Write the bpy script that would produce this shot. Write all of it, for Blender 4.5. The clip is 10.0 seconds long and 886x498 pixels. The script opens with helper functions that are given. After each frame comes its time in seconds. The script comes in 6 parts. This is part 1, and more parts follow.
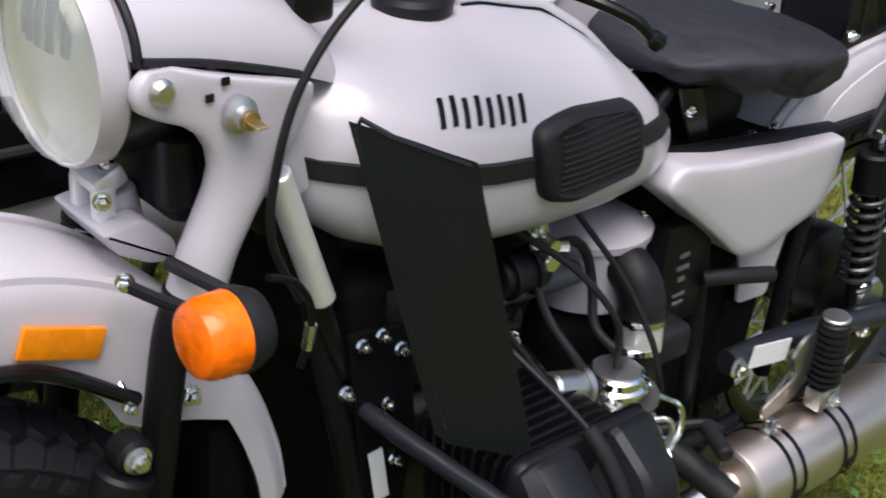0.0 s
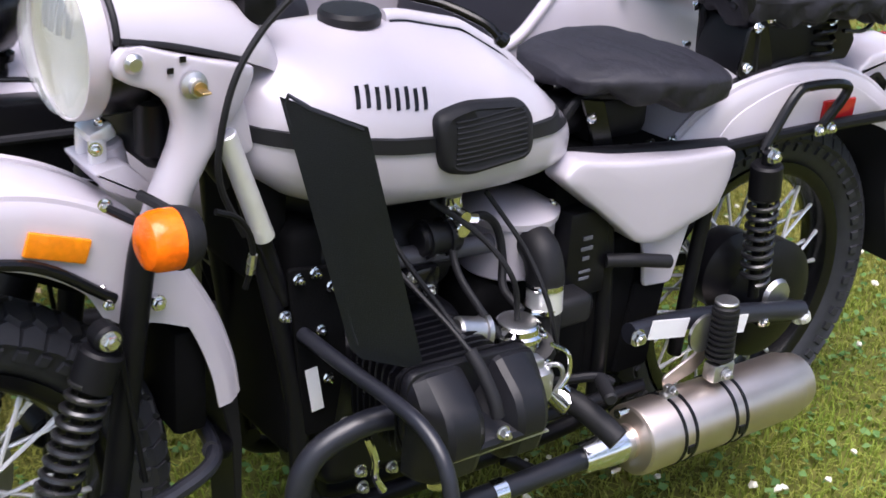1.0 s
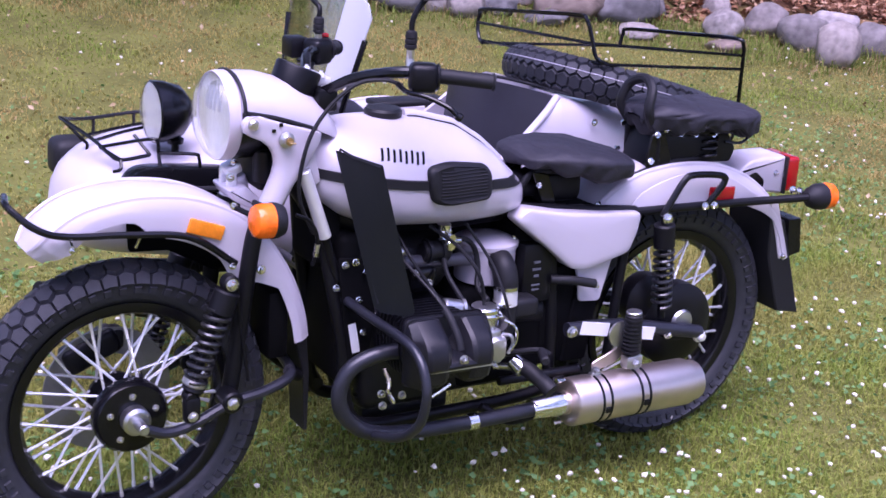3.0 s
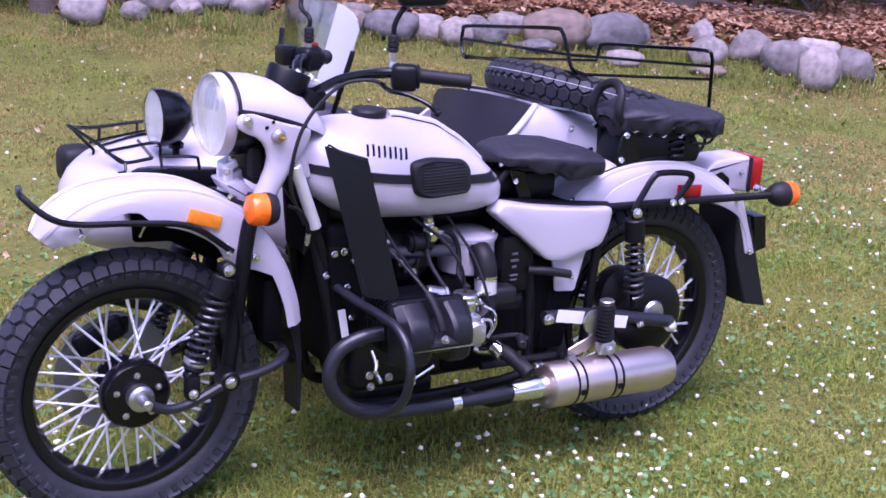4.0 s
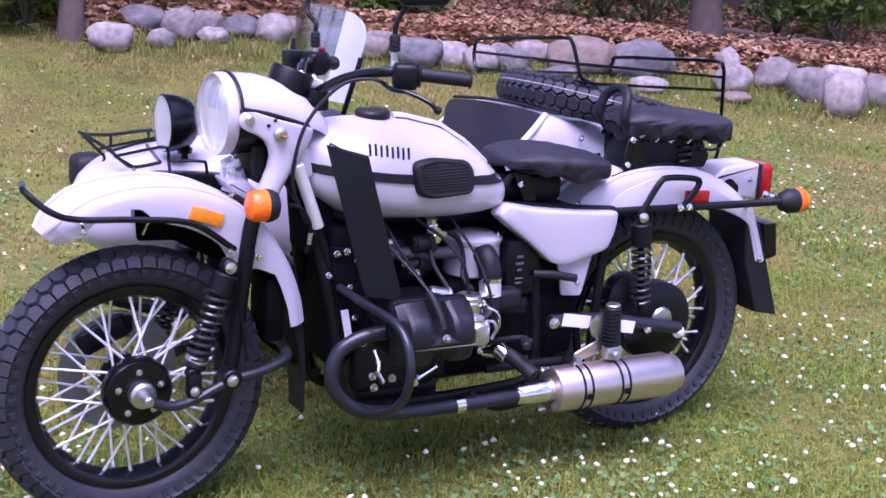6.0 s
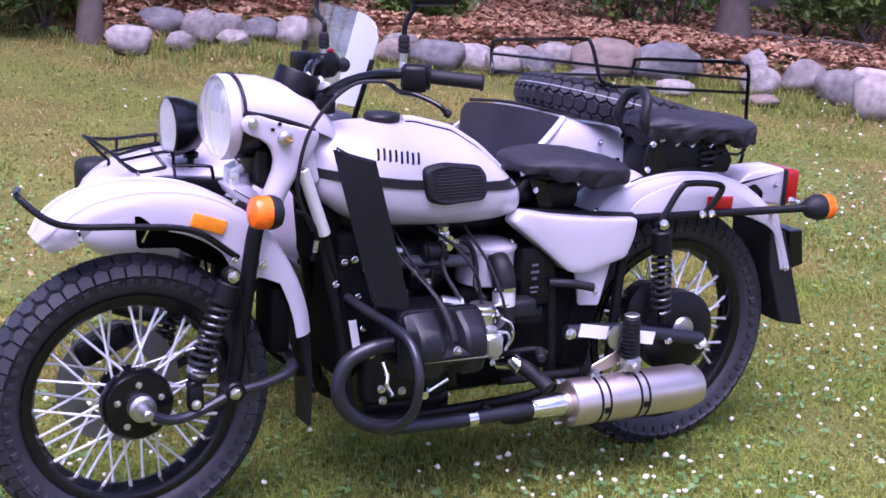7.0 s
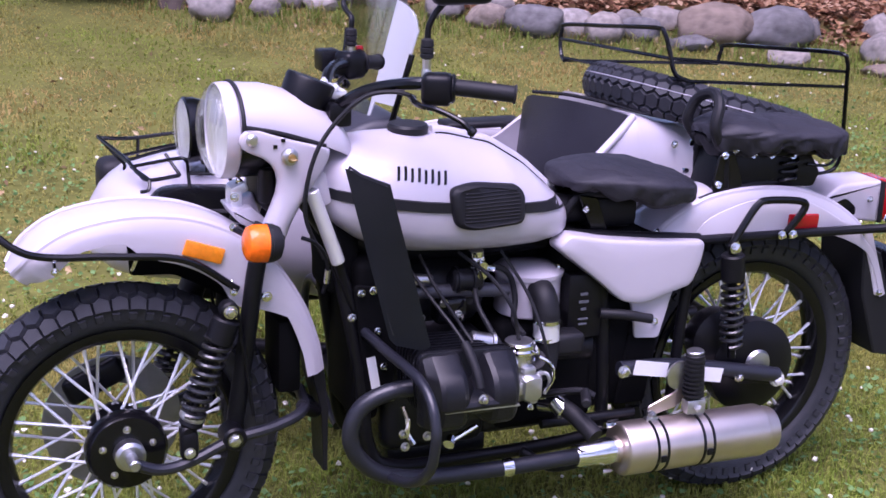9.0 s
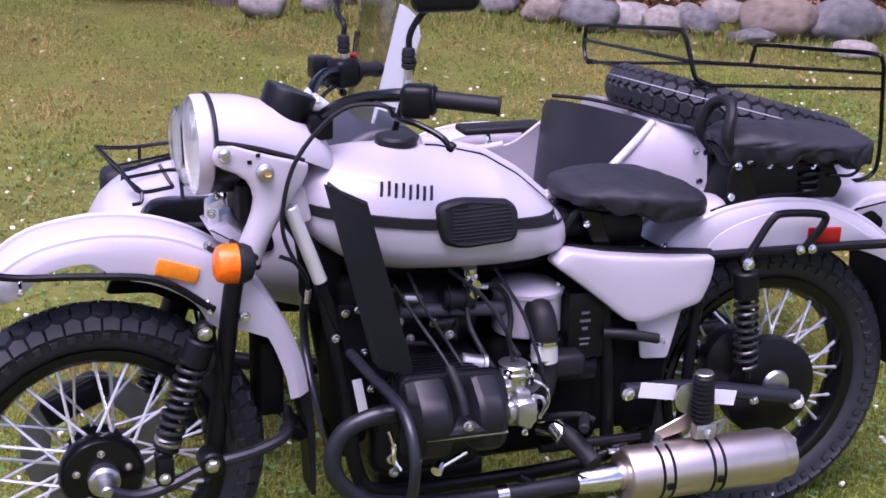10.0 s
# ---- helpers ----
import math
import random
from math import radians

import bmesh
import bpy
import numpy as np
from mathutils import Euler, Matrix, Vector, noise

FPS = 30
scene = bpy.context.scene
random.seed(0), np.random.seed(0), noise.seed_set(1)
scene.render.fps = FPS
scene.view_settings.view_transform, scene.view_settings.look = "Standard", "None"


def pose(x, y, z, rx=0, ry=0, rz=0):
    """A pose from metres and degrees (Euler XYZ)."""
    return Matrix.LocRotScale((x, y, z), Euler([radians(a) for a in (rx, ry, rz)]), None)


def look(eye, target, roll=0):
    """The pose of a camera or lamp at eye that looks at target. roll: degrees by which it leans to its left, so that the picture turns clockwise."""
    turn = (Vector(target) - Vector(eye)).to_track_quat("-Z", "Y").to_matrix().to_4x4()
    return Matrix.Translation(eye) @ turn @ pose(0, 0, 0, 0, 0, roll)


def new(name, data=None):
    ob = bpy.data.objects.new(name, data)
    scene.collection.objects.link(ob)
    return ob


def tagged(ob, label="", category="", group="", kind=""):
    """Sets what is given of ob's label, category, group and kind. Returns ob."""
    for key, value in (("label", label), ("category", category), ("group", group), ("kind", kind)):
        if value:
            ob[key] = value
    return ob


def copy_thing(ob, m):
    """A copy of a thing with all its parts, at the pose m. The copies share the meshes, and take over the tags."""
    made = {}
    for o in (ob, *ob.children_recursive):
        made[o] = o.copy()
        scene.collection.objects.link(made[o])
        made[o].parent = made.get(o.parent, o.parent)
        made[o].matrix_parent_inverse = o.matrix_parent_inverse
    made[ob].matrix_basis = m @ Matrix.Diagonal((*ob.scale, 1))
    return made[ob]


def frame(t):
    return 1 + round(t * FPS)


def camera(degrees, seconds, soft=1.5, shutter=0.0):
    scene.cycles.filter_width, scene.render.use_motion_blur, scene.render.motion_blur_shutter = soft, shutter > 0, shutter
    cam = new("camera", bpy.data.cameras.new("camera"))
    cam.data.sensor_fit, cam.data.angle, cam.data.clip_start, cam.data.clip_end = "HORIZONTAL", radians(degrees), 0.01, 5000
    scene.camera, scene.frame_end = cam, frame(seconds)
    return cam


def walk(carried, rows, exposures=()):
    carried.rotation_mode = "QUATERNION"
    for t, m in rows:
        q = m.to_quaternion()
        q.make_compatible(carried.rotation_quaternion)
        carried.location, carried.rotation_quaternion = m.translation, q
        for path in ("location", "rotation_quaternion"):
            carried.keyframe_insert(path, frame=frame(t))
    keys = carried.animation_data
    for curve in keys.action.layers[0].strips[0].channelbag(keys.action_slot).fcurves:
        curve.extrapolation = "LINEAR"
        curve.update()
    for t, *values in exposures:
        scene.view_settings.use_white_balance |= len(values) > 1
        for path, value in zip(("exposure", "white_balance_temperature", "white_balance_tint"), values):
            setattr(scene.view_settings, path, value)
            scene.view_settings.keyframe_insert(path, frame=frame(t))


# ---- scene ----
# camera and its path
cam = camera(35.0, 10.0, soft=1.6, shutter=0.4)
EXPOSURES = [(0, 0.64, 6500, 11), (1, 1.05, 6250, 19), (2, 0.99, 5830, 38), (2.5, 1.09, 5580, 47), (4, 1.17, 5340, 55), (5.5, 1.25, 5330, 56), (7, 1.25, 5400, 54), (8, 1.21, 5480, 51), (8.5, 1.12, 5530, 49), (10, 0.99, 5730, 45)]
PATH = [
    (0, (-0.303, -1.067, 1.420), (0.896, 0.225, 0.476), 4.2),
    (0.5, (-0.339, -1.286, 1.451), (0.835, 0.050, 0.5375), 4.4),
    (1, (-0.397, -1.552, 1.488), (0.712, -0.1225, 0.6365), 4.2),
    (1.5, (-0.468, -1.886, 1.567), (0.54, -0.354, 0.77), 3.7),
    (2, (-0.621, -2.221, 1.59), (0.366, -0.644, 0.856), 3.8),
    (2.5, (-0.782, -2.527, 1.651), (0.218, -0.925, 0.992), 4.3),
    (4, (-0.992, -2.995, 1.595), (0.016, -1.359, 1.042), 3.2),
    (4.5, (-0.961, -3.062, 1.568), (0.016, -1.401, 1.034), 2.7),
    (5, (-0.952, -3.061, 1.527), (0.024, -1.393, 1.013), 2.8),
    (5.5, (-0.945, -3.07, 1.512), (0.029, -1.397, 1.008), 2.8),
    (7, (-0.837, -2.982, 1.485), (0.096, -1.283, 0.99), 2.6),
    (7.5, (-0.741, -2.86, 1.483), (0.155, -1.15, 0.958), 2.5),
    (8, (-0.65, -2.769, 1.521), (0.203, -1.05, 0.957), 2.4),
    (8.5, (-0.566, -2.71, 1.541), (0.251, -0.974, 0.976), 2.3),
    (9, (-0.462, -2.691, 1.563), (0.302, -0.935, 0.988), 2.1),
    (9.5, (-0.347, -2.667, 1.569), (0.361, -0.889, 0.988), 1.4),
    (10, (-0.224, -2.631, 1.585), (0.423, -0.834, 0.992), 1.1),
]
walk(cam, [(t, look(eye, target, roll)) for t, eye, target, roll in PATH], EXPOSURES)

# world and sun: bright overcast
world = bpy.data.worlds.new("sky")
world.use_nodes = True
scene.world = world
wn = world.node_tree
sky = wn.nodes.new("ShaderNodeTexSky")
sky.sky_type = 'NISHITA'
sky.sun_disc = False
sky.sun_elevation = radians(70)
sky.sun_rotation = radians(200)
sky.air_density, sky.dust_density, sky.ozone_density = 1.0, 3.0, 1.0
wn.nodes["Background"].inputs["Strength"].default_value = 0.15
wn.links.new(sky.outputs["Color"], wn.nodes["Background"].inputs["Color"])
sun = new("sun", bpy.data.lights.new("sun", 'SUN'))
sun.data.energy, sun.data.angle, sun.data.color = 2.25, radians(48), (1.0, 0.975, 0.945)
sun.matrix_world = look((-1.2, -1.7, 6.0), (0.7, 0, 0))

# ---- materials ----
def mat(name, col, rough=0.5, metal=0.0, var=0.12, scale=30.0, bump=0.0, bscale=300.0, coat=0.0, spec=0.5, trans=0.0, rvar=0.1):
    """A surface with two scales of variation in tone, a varying gloss and a fine relief."""
    m = bpy.data.materials.new(name)
    m.use_nodes = True
    nt = m.node_tree
    b = nt.nodes["Principled BSDF"]
    tc = nt.nodes.new("ShaderNodeTexCoord")
    n1 = nt.nodes.new("ShaderNodeTexNoise")
    n1.inputs["Scale"].default_value, n1.inputs["Detail"].default_value = scale, 6
    n2 = nt.nodes.new("ShaderNodeTexNoise")
    n2.inputs["Scale"].default_value, n2.inputs["Detail"].default_value = scale * 0.12, 3
    nt.links.new(tc.outputs["Object"], n1.inputs["Vector"])
    nt.links.new(tc.outputs["Object"], n2.inputs["Vector"])
    add = nt.nodes.new("ShaderNodeMath")
    nt.links.new(n1.outputs["Fac"], add.inputs[0])
    nt.links.new(n2.outputs["Fac"], add.inputs[1])
    ramp = nt.nodes.new("ShaderNodeMapRange")
    ramp.inputs["From Min"].default_value, ramp.inputs["From Max"].default_value = 0.6, 1.4
    ramp.inputs["To Min"].default_value, ramp.inputs["To Max"].default_value = 1 - var, 1 + var
    nt.links.new(add.outputs[0], ramp.inputs["Value"])
    mul = nt.nodes.new("ShaderNodeVectorMath")
    mul.operation = 'SCALE'
    mul.inputs[0].default_value = col
    nt.links.new(ramp.outputs[0], mul.inputs["Scale"])
    nt.links.new(mul.outputs["Vector"], b.inputs["Base Color"])
    rr = nt.nodes.new("ShaderNodeMapRange")
    rr.inputs["From Min"].default_value, rr.inputs["From Max"].default_value = 0.3, 0.7
    rr.inputs["To Min"].default_value, rr.inputs["To Max"].default_value = max(rough - rvar, 0.02), min(rough + rvar, 1)
    nt.links.new(n2.outputs["Fac"], rr.inputs["Value"])
    nt.links.new(rr.outputs[0], b.inputs["Roughness"])
    b.inputs["Metallic"].default_value = metal
    b.inputs["Coat Weight"].default_value = coat
    b.inputs["Coat Roughness"].default_value = 0.08
    b.inputs["Specular IOR Level"].default_value = spec
    b.inputs["Transmission Weight"].default_value = trans
    if bump:
        n3 = nt.nodes.new("ShaderNodeTexNoise")
        n3.inputs["Scale"].default_value, n3.inputs["Detail"].default_value = bscale, 4
        nt.links.new(tc.outputs["Object"], n3.inputs["Vector"])
        bp = nt.nodes.new("ShaderNodeBump")
        bp.inputs["Strength"].default_value, bp.inputs["Distance"].default_value = bump, 0.002
        nt.links.new(n3.outputs["Fac"], bp.inputs["Height"])
        nt.links.new(bp.outputs[0], b.inputs["Normal"])
    return m


PAINT = mat("grey_paint", (0.49, 0.458, 0.507), 0.33, 0, 0.035, 6, 0.03, 700, 0.5)
BLACK = mat("black_enamel", (0.004, 0.004, 0.005), 0.22, 0, 0.2, 20, 0, 300, 0.0, 0.35)
SATIN = mat("satin_black", (0.005, 0.005, 0.0065), 0.40, 0, 0.2, 40, 0.1, 500, 0, 0.22)
INNER = mat("dull_black", (0.003, 0.003, 0.0035), 0.75, 0, 0.3, 30, 0.2, 300, 0, 0.08)
PIPE = mat("black_pipe_coating", (0.013, 0.014, 0.020), 0.36, 0, 0.25, 18, 0.1, 500, 0, 0.5)
COIL = mat("black_spring_enamel", (0.012, 0.012, 0.014), 0.28, 0, 0.2, 40, 0, 300, 0, 0.8)
CAST = mat("black_cast_metal", (0.0065, 0.0065, 0.0088), 0.36, 0, 0.3, 40, 0.3, 700, 0, 0.36)
TUBE = mat("grey_tube_paint", (0.055, 0.055, 0.068), 0.35, 0, 0.2, 30, 0.1, 400, 0, 0.5)
RUBBER = mat("tyre_rubber", (0.022, 0.023, 0.029), 0.56, 0, 0.3, 60, 0.3, 400, 0, 0.42)
SOFT = mat("black_rubber", (0.010, 0.010, 0.012), 0.55, 0, 0.15, 40, 0.15, 500, 0, 0.3)
VINYL = mat("black_vinyl", (0.0085, 0.0085, 0.011), 0.5, 0, 0.2, 30, 0.35, 260, 0, 0.32)
SEATV = mat("grey_black_vinyl", (0.032, 0.032, 0.041), 0.45, 0, 0.25, 9, 0.3, 200, 0, 0.45)
COVER = mat("black_cloth", (0.016, 0.0155, 0.022), 0.62, 0, 0.3, 30, 1.0, 60, 0, 0.4)
POLISH = mat("polished_aluminium", (0.62, 0.62, 0.63), 0.27, 1, 0.2, 60, 0.35, 200)
BARE = mat("bare_aluminium", (0.86, 0.86, 0.88), 0.34, 0.55, 0.06, 40, 0.05, 500)
CHROME = mat("chrome", (0.8, 0.8, 0.8), 0.12, 1, 0.06, 20)
SPOKE = mat("zinced_steel_wire", (0.83, 0.83, 0.84), 0.3, 0.6, 0.05, 40)
ALU = mat("cast_aluminium", (0.55, 0.55, 0.56), 0.38, 1, 0.15, 60, 0.2, 500)
DISC = mat("worn_steel", (0.26, 0.26, 0.27), 0.42, 0.9, 0.2, 40, 0.1, 400)
ZINC = mat("zinc_plate", (0.68, 0.67, 0.64), 0.3, 1, 0.15, 60)
STEEL = mat("brushed_steel", (0.64, 0.555, 0.50), 0.36, 1, 0.10, 14, 0.06, 600)
AMBER = mat("amber_plastic", (0.90, 0.15, 0.001), 0.2, 0, 0.5, 40, 0.8, 110, 0.0, 0.4)
YELLOW = mat("amber_prism", (0.86, 0.25, 0.002), 0.22, 0, 0.2, 120, 0.6, 500, 0.2)
RED = mat("red_plastic", (0.33, 0.006, 0.008), 0.2, 0, 0.15, 30, 0, 300, 0.3)
LABEL = mat("grey_print", (0.11, 0.115, 0.14), 0.5, 0, 0.3, 60)
WHITE = mat("white_label", (0.75, 0.75, 0.77), 0.5, 0, 0.05, 30)
GREEN = mat("black_mesh", (0.0085, 0.0105, 0.0135), 0.42, 0, 0.2, 20, 0.5, 350, 0, 0.42)
BRASS = mat("brass", (0.5, 0.36, 0.16), 0.35, 1, 0.1, 60)
STONE = mat("field_stone", (0.305, 0.283, 0.262), 0.85, 0, 0.5, 7, 1.0, 45, 0, 0.2)
BARK = mat("bark", (0.11, 0.085, 0.075), 0.9, 0, 0.4, 12, 1.0, 30, 0, 0.2)


def sheet_glass(name, gloss, rough, tint):
    """A thin clear sheet: mostly seen through, with a surface gloss."""
    m = bpy.data.materials.new(name)
    m.use_nodes = True
    nt = m.node_tree
    nt.nodes.remove(nt.nodes["Principled BSDF"])
    tr = nt.nodes.new("ShaderNodeBsdfTransparent")
    tr.inputs["Color"].default_value = (*tint, 1)
    gl = nt.nodes.new("ShaderNodeBsdfGlossy")
    gl.inputs["Roughness"].default_value = rough
    lw = nt.nodes.new("ShaderNodeFresnel")
    lw.inputs["IOR"].default_value = 1.5
    mr = nt.nodes.new("ShaderNodeMath")
    mr.operation = 'MULTIPLY_ADD'
    mr.inputs[1].default_value, mr.inputs[2].default_value = 0.5, gloss
    nt.links.new(lw.outputs[0], mr.inputs[0])
    ms = nt.nodes.new("ShaderNodeMixShader")
    nt.links.new(mr.outputs[0], ms.inputs[0])
    nt.links.new(tr.outputs[0], ms.inputs[1])
    nt.links.new(gl.outputs[0], ms.inputs[2])
    nt.links.new(ms.outputs[0], nt.nodes["Material Output"].inputs["Surface"])
    return m


GLASS = sheet_glass("clear_glass", 0.02, 0.05, (0.88, 0.90, 0.90))
LENS = sheet_glass("fluted_glass", 0.02, 0.15, (0.96, 0.97, 0.97))
# mostly diffuse white, painting in the sky that a mirror bowl would reflect
BOWL = mat("bowl_painted_sky_white", (0.98, 0.98, 0.98), 0.24, 0.12, 0.01, 25, 0.3, 70, rvar=0.06)


def sheen_sheet(name, col, sheen):
    """A clear sheet with diffuse colour mixed in to stand for what it reflects."""
    m = sheet_glass(name, 0.25, 0.3, (0.9, 0.92, 0.93))
    nt = m.node_tree
    df = nt.nodes.new("ShaderNodeBsdfDiffuse")
    df.inputs["Color"].default_value = (*col, 1)
    ms = nt.nodes.new("ShaderNodeMixShader")
    ms.inputs[0].default_value = sheen
    out = nt.nodes["Material Output"].inputs["Surface"]
    nt.links.new(out.links[0].from_socket, ms.inputs[1])
    nt.links.new(df.outputs[0], ms.inputs[2])
    nt.links.new(ms.outputs[0], out)
    return m


# white mixed into the wing stands in for the sky it mirrors
WING = sheen_sheet("plastic_painted_sheen", (0.85, 0.85, 0.9), 0.33)
# grey in the ribs stands in for the ground mirrored up there
RIBBED = sheen_sheet("ribbed_glass_painted_grey", (0.42, 0.43, 0.43), 0.38)


# ---- mesh helpers ----
def finish(bm, name, smooth=35.0):
    bmesh.ops.remove_doubles(bm, verts=bm.verts, dist=1e-6)
    bmesh.ops.recalc_face_normals(bm, faces=bm.faces)
    for f in bm.faces:
        f.smooth = True
    for e in bm.edges:
        e.smooth = len(e.link_faces) == 2 and e.calc_face_angle(0) < radians(smooth)
    me = bpy.data.meshes.new(name)
    bm.to_mesh(me)
    bm.free()
    return me


def thing(name, at, label, category, group="", kind=""):
    e = new(name)
    e.location = at
    e.empty_display_size = 0.05
    return tagged(e, label, category, group, kind)


def part(name, bm, material, parent, label="", smooth=35.0):
    me = bm if isinstance(bm, bpy.types.Mesh) else finish(bm, name, smooth)
    if not me.materials:
        me.materials.append(material)
    ob = new(name, me)
    if parent is not None:
        ob.parent = parent
        if parent.type == 'EMPTY':
            ob.matrix_parent_inverse = Matrix.Translation(-Vector(parent.location))
    return tagged(ob, label)


def bm_join(*bms):
    out = bms[0]
    for b in bms[1:]:
        vs = [out.verts.new(v.co) for v in b.verts]
        b.verts.index_update()
        for f in b.faces:
            out.faces.new([vs[v.index] for v in f.verts])
        b.free()
    return out


def box(cx, cy, cz, sx, sy, sz, bevel=0.004, seg=2, turn=None):
    bm = bmesh.new()
    bmesh.ops.create_cube(bm, size=1, matrix=Matrix.Diagonal((sx, sy, sz, 1)))
    if bevel:
        bmesh.ops.bevel(bm, geom=bm.edges[:], offset=bevel, segments=seg, affect='EDGES', profile=0.5)
    m = Matrix.Translation((cx, cy, cz)) @ (turn.to_matrix().to_4x4() if turn else Matrix())
    bm.transform(m)
    return bm


def slab(poly, y0, y1, bevel=0.006, seg=3, axis='y'):
    """A plate: an outline in x and z, from y0 to y1, with rounded edges."""
    bm = bmesh.new()
    put = (lambda a, b, c: (a, c, b)) if axis == 'y' else (lambda a, b, c: (c, a, b)) if axis == 'x' else (lambda a, b, c: (a, b, c))
    lo = [bm.verts.new(put(a, b, y0)) for a, b in poly]
    hi = [bm.verts.new(put(a, b, y1)) for a, b in poly]
    bm.faces.new(lo)
    bm.faces.new(hi)
    n = len(poly)
    for i in range(n):
        bm.faces.new((lo[i], lo[(i + 1) % n], hi[(i + 1) % n], hi[i]))
    bmesh.ops.recalc_face_normals(bm, faces=bm.faces)
    if bevel:
        rim = [e for e in bm.edges if (e.verts[0] in lo) == (e.verts[1] in lo)]
        bmesh.ops.bevel(bm, geom=rim, offset=bevel, segments=seg, affect='EDGES', profile=0.5)
    return bm


def rounded(poly, r, seg=5):
    """The outline with its corners rounded."""
    out = []
    n = len(poly)
    for i in range(n):
        p, a, b = Vector(poly[i]), Vector(poly[i - 1]), Vector(poly[(i + 1) % n])
        da, db = (a - p), (b - p)
        k = min(r, da.length * 0.45, db.length * 0.45)
        p0, p1 = p + da.normalized() * k, p + db.normalized() * k
        for j in range(seg + 1):
            t = j / seg
            out.append(tuple((1 - t) ** 2 * p0 + 2 * t * (1 - t) * p + t * t * p1))
    return out


def smooth_line(pts, n=8):
    P = [Vector(p) for p in pts]
    if len(P) < 3:
        return P
    P = [2 * P[0] - P[1]] + P + [2 * P[-1] - P[-2]]
    out = []
    for i in range(1, len(P) - 2):
        for j in range(n):
            t = j / n
            a, b, c, d = P[i - 1:i + 3]
            out.append(0.5 * (2 * b + (c - a) * t + (2 * a - 5 * b + 4 * c - d) * t * t + (3 * b - a - 3 * c + d) * t ** 3))
    return out + [P[-2]]


def tube(pts, r, seg=10, n=8, closed=False, r1=None):
    """A round bar along a smooth line."""
    L = smooth_line(pts + pts[:1] if closed else pts, n)
    if closed:
        L = L[:-1]
    bm = bmesh.new()
    rings, up, m = [], None, len(L)
    for i, p in enumerate(L):
        d = (L[(i + 1) % m] - L[i - 1]) if closed or 0 < i < m - 1 else (L[1] - L[0] if i == 0 else L[-1] - L[-2])
        d.normalize()
        if up is None:
            up = d.orthogonal().normalized()
        up = (up - d * up.dot(d)).normalized()
        s = d.cross(up)
        rad = r if r1 is None else r + (r1 - r) * i / (m - 1)
        rings.append([bm.verts.new(p + rad * (math.cos(a) * up + math.sin(a) * s)) for a in (2 * math.pi * k / seg for k in range(seg))])
    for i in range(m if closed else m - 1):
        a, b = rings[i], rings[(i + 1) % m]
        for k in range(seg):
            bm.faces.new((a[k], a[(k + 1) % seg], b[(k + 1) % seg], b[k]))
    if not closed:
        bm.faces.new(rings[0])
        bm.faces.new(rings[-1])
    return bm


def basis(axis):
    d = Vector(axis).normalized()
    u = d.orthogonal().normalized() if abs(d.z) > 0.9 else d.cross(Vector((0, 0, 1))).normalized()
    return d, u, d.cross(u)


def lathe(profile, at, axis, seg=32, close=False):
    """A turned shape: (radius, distance along the axis) from the point at."""
    d, u, w = basis(axis)
    bm = bmesh.new()
    rings = []
    for r, hgt in profile:
        c = Vector(at) + d * hgt
        if r < 1e-6:
            rings.append([bm.verts.new(c)])
        else:
            rings.append([bm.verts.new(c + r * (math.cos(a) * u + math.sin(a) * w)) for a in (2 * math.pi * k / seg for k in range(seg))])
    pairs = list(zip(rings, rings[1:])) + ([(rings[-1], rings[0])] if close else [])
    for a, b in pairs:
        for k in range(seg):
            q = [a[k % len(a)], a[(k + 1) % len(a)], b[(k + 1) % len(b)], b[k % len(b)]]
            q = list(dict.fromkeys(q))
            if len(q) > 2:
                bm.faces.new(q)
    if not close:
        for r in (rings[0], rings[-1]):
            if len(r) > 2:
                bm.faces.new(r)
    return bm


def rod(a, b, r, seg=12, bevel=0.0):
    a, b = Vector(a), Vector(b)
    ln = (b - a).length
    k = min(bevel, r * 0.6)
    prof = [(r - k, 0), (r, k), (r, ln - k), (r - k, ln)] if k else [(r, 0), (r, ln)]
    return lathe(prof, a, b - a, seg)


def bolt(p, axis, r=0.009, hgt=0.008):
    d = Vector(axis).normalized()
    p = Vector(p)
    return bm_join(lathe([(r * 1.3, 0), (r * 1.3, 0.002)], p, d, 14), lathe([(r, 0.002), (r, hgt), (r * 0.8, hgt + 0.002)], p, d, 6), lathe([(r * 0.5, hgt), (r * 0.5, hgt + 0.006), (0, hgt + 0.007)], p, d, 10))


def loft(rings, caps=True):
    bm = bmesh.new()
    R = [[bm.verts.new(p) for p in ring] for ring in rings]
    n = len(R[0])
    for a, b in zip(R, R[1:]):
        for k in range(n):
            bm.faces.new((a[k], a[(k + 1) % n], b[(k + 1) % n], b[k]))
    if caps:
        bm.faces.new(R[0])
        bm.faces.new(R[-1])
    return bm


def strip(rows, thick):
    """An open sheet of rows of points, given thickness along its normals."""
    bm = bmesh.new()
    R = [[bm.verts.new(p) for p in row] for row in rows]
    for a, b in zip(R, R[1:]):
        for k in range(len(a) - 1):
            bm.faces.new((a[k], a[k + 1], b[k + 1], b[k]))
    bmesh.ops.recalc_face_normals(bm, faces=bm.faces)
    bmesh.ops.solidify(bm, geom=bm.faces[:], thickness=thick)
    return bm


def interp(x, xs, ys):
    return float(np.interp(x, xs, ys))


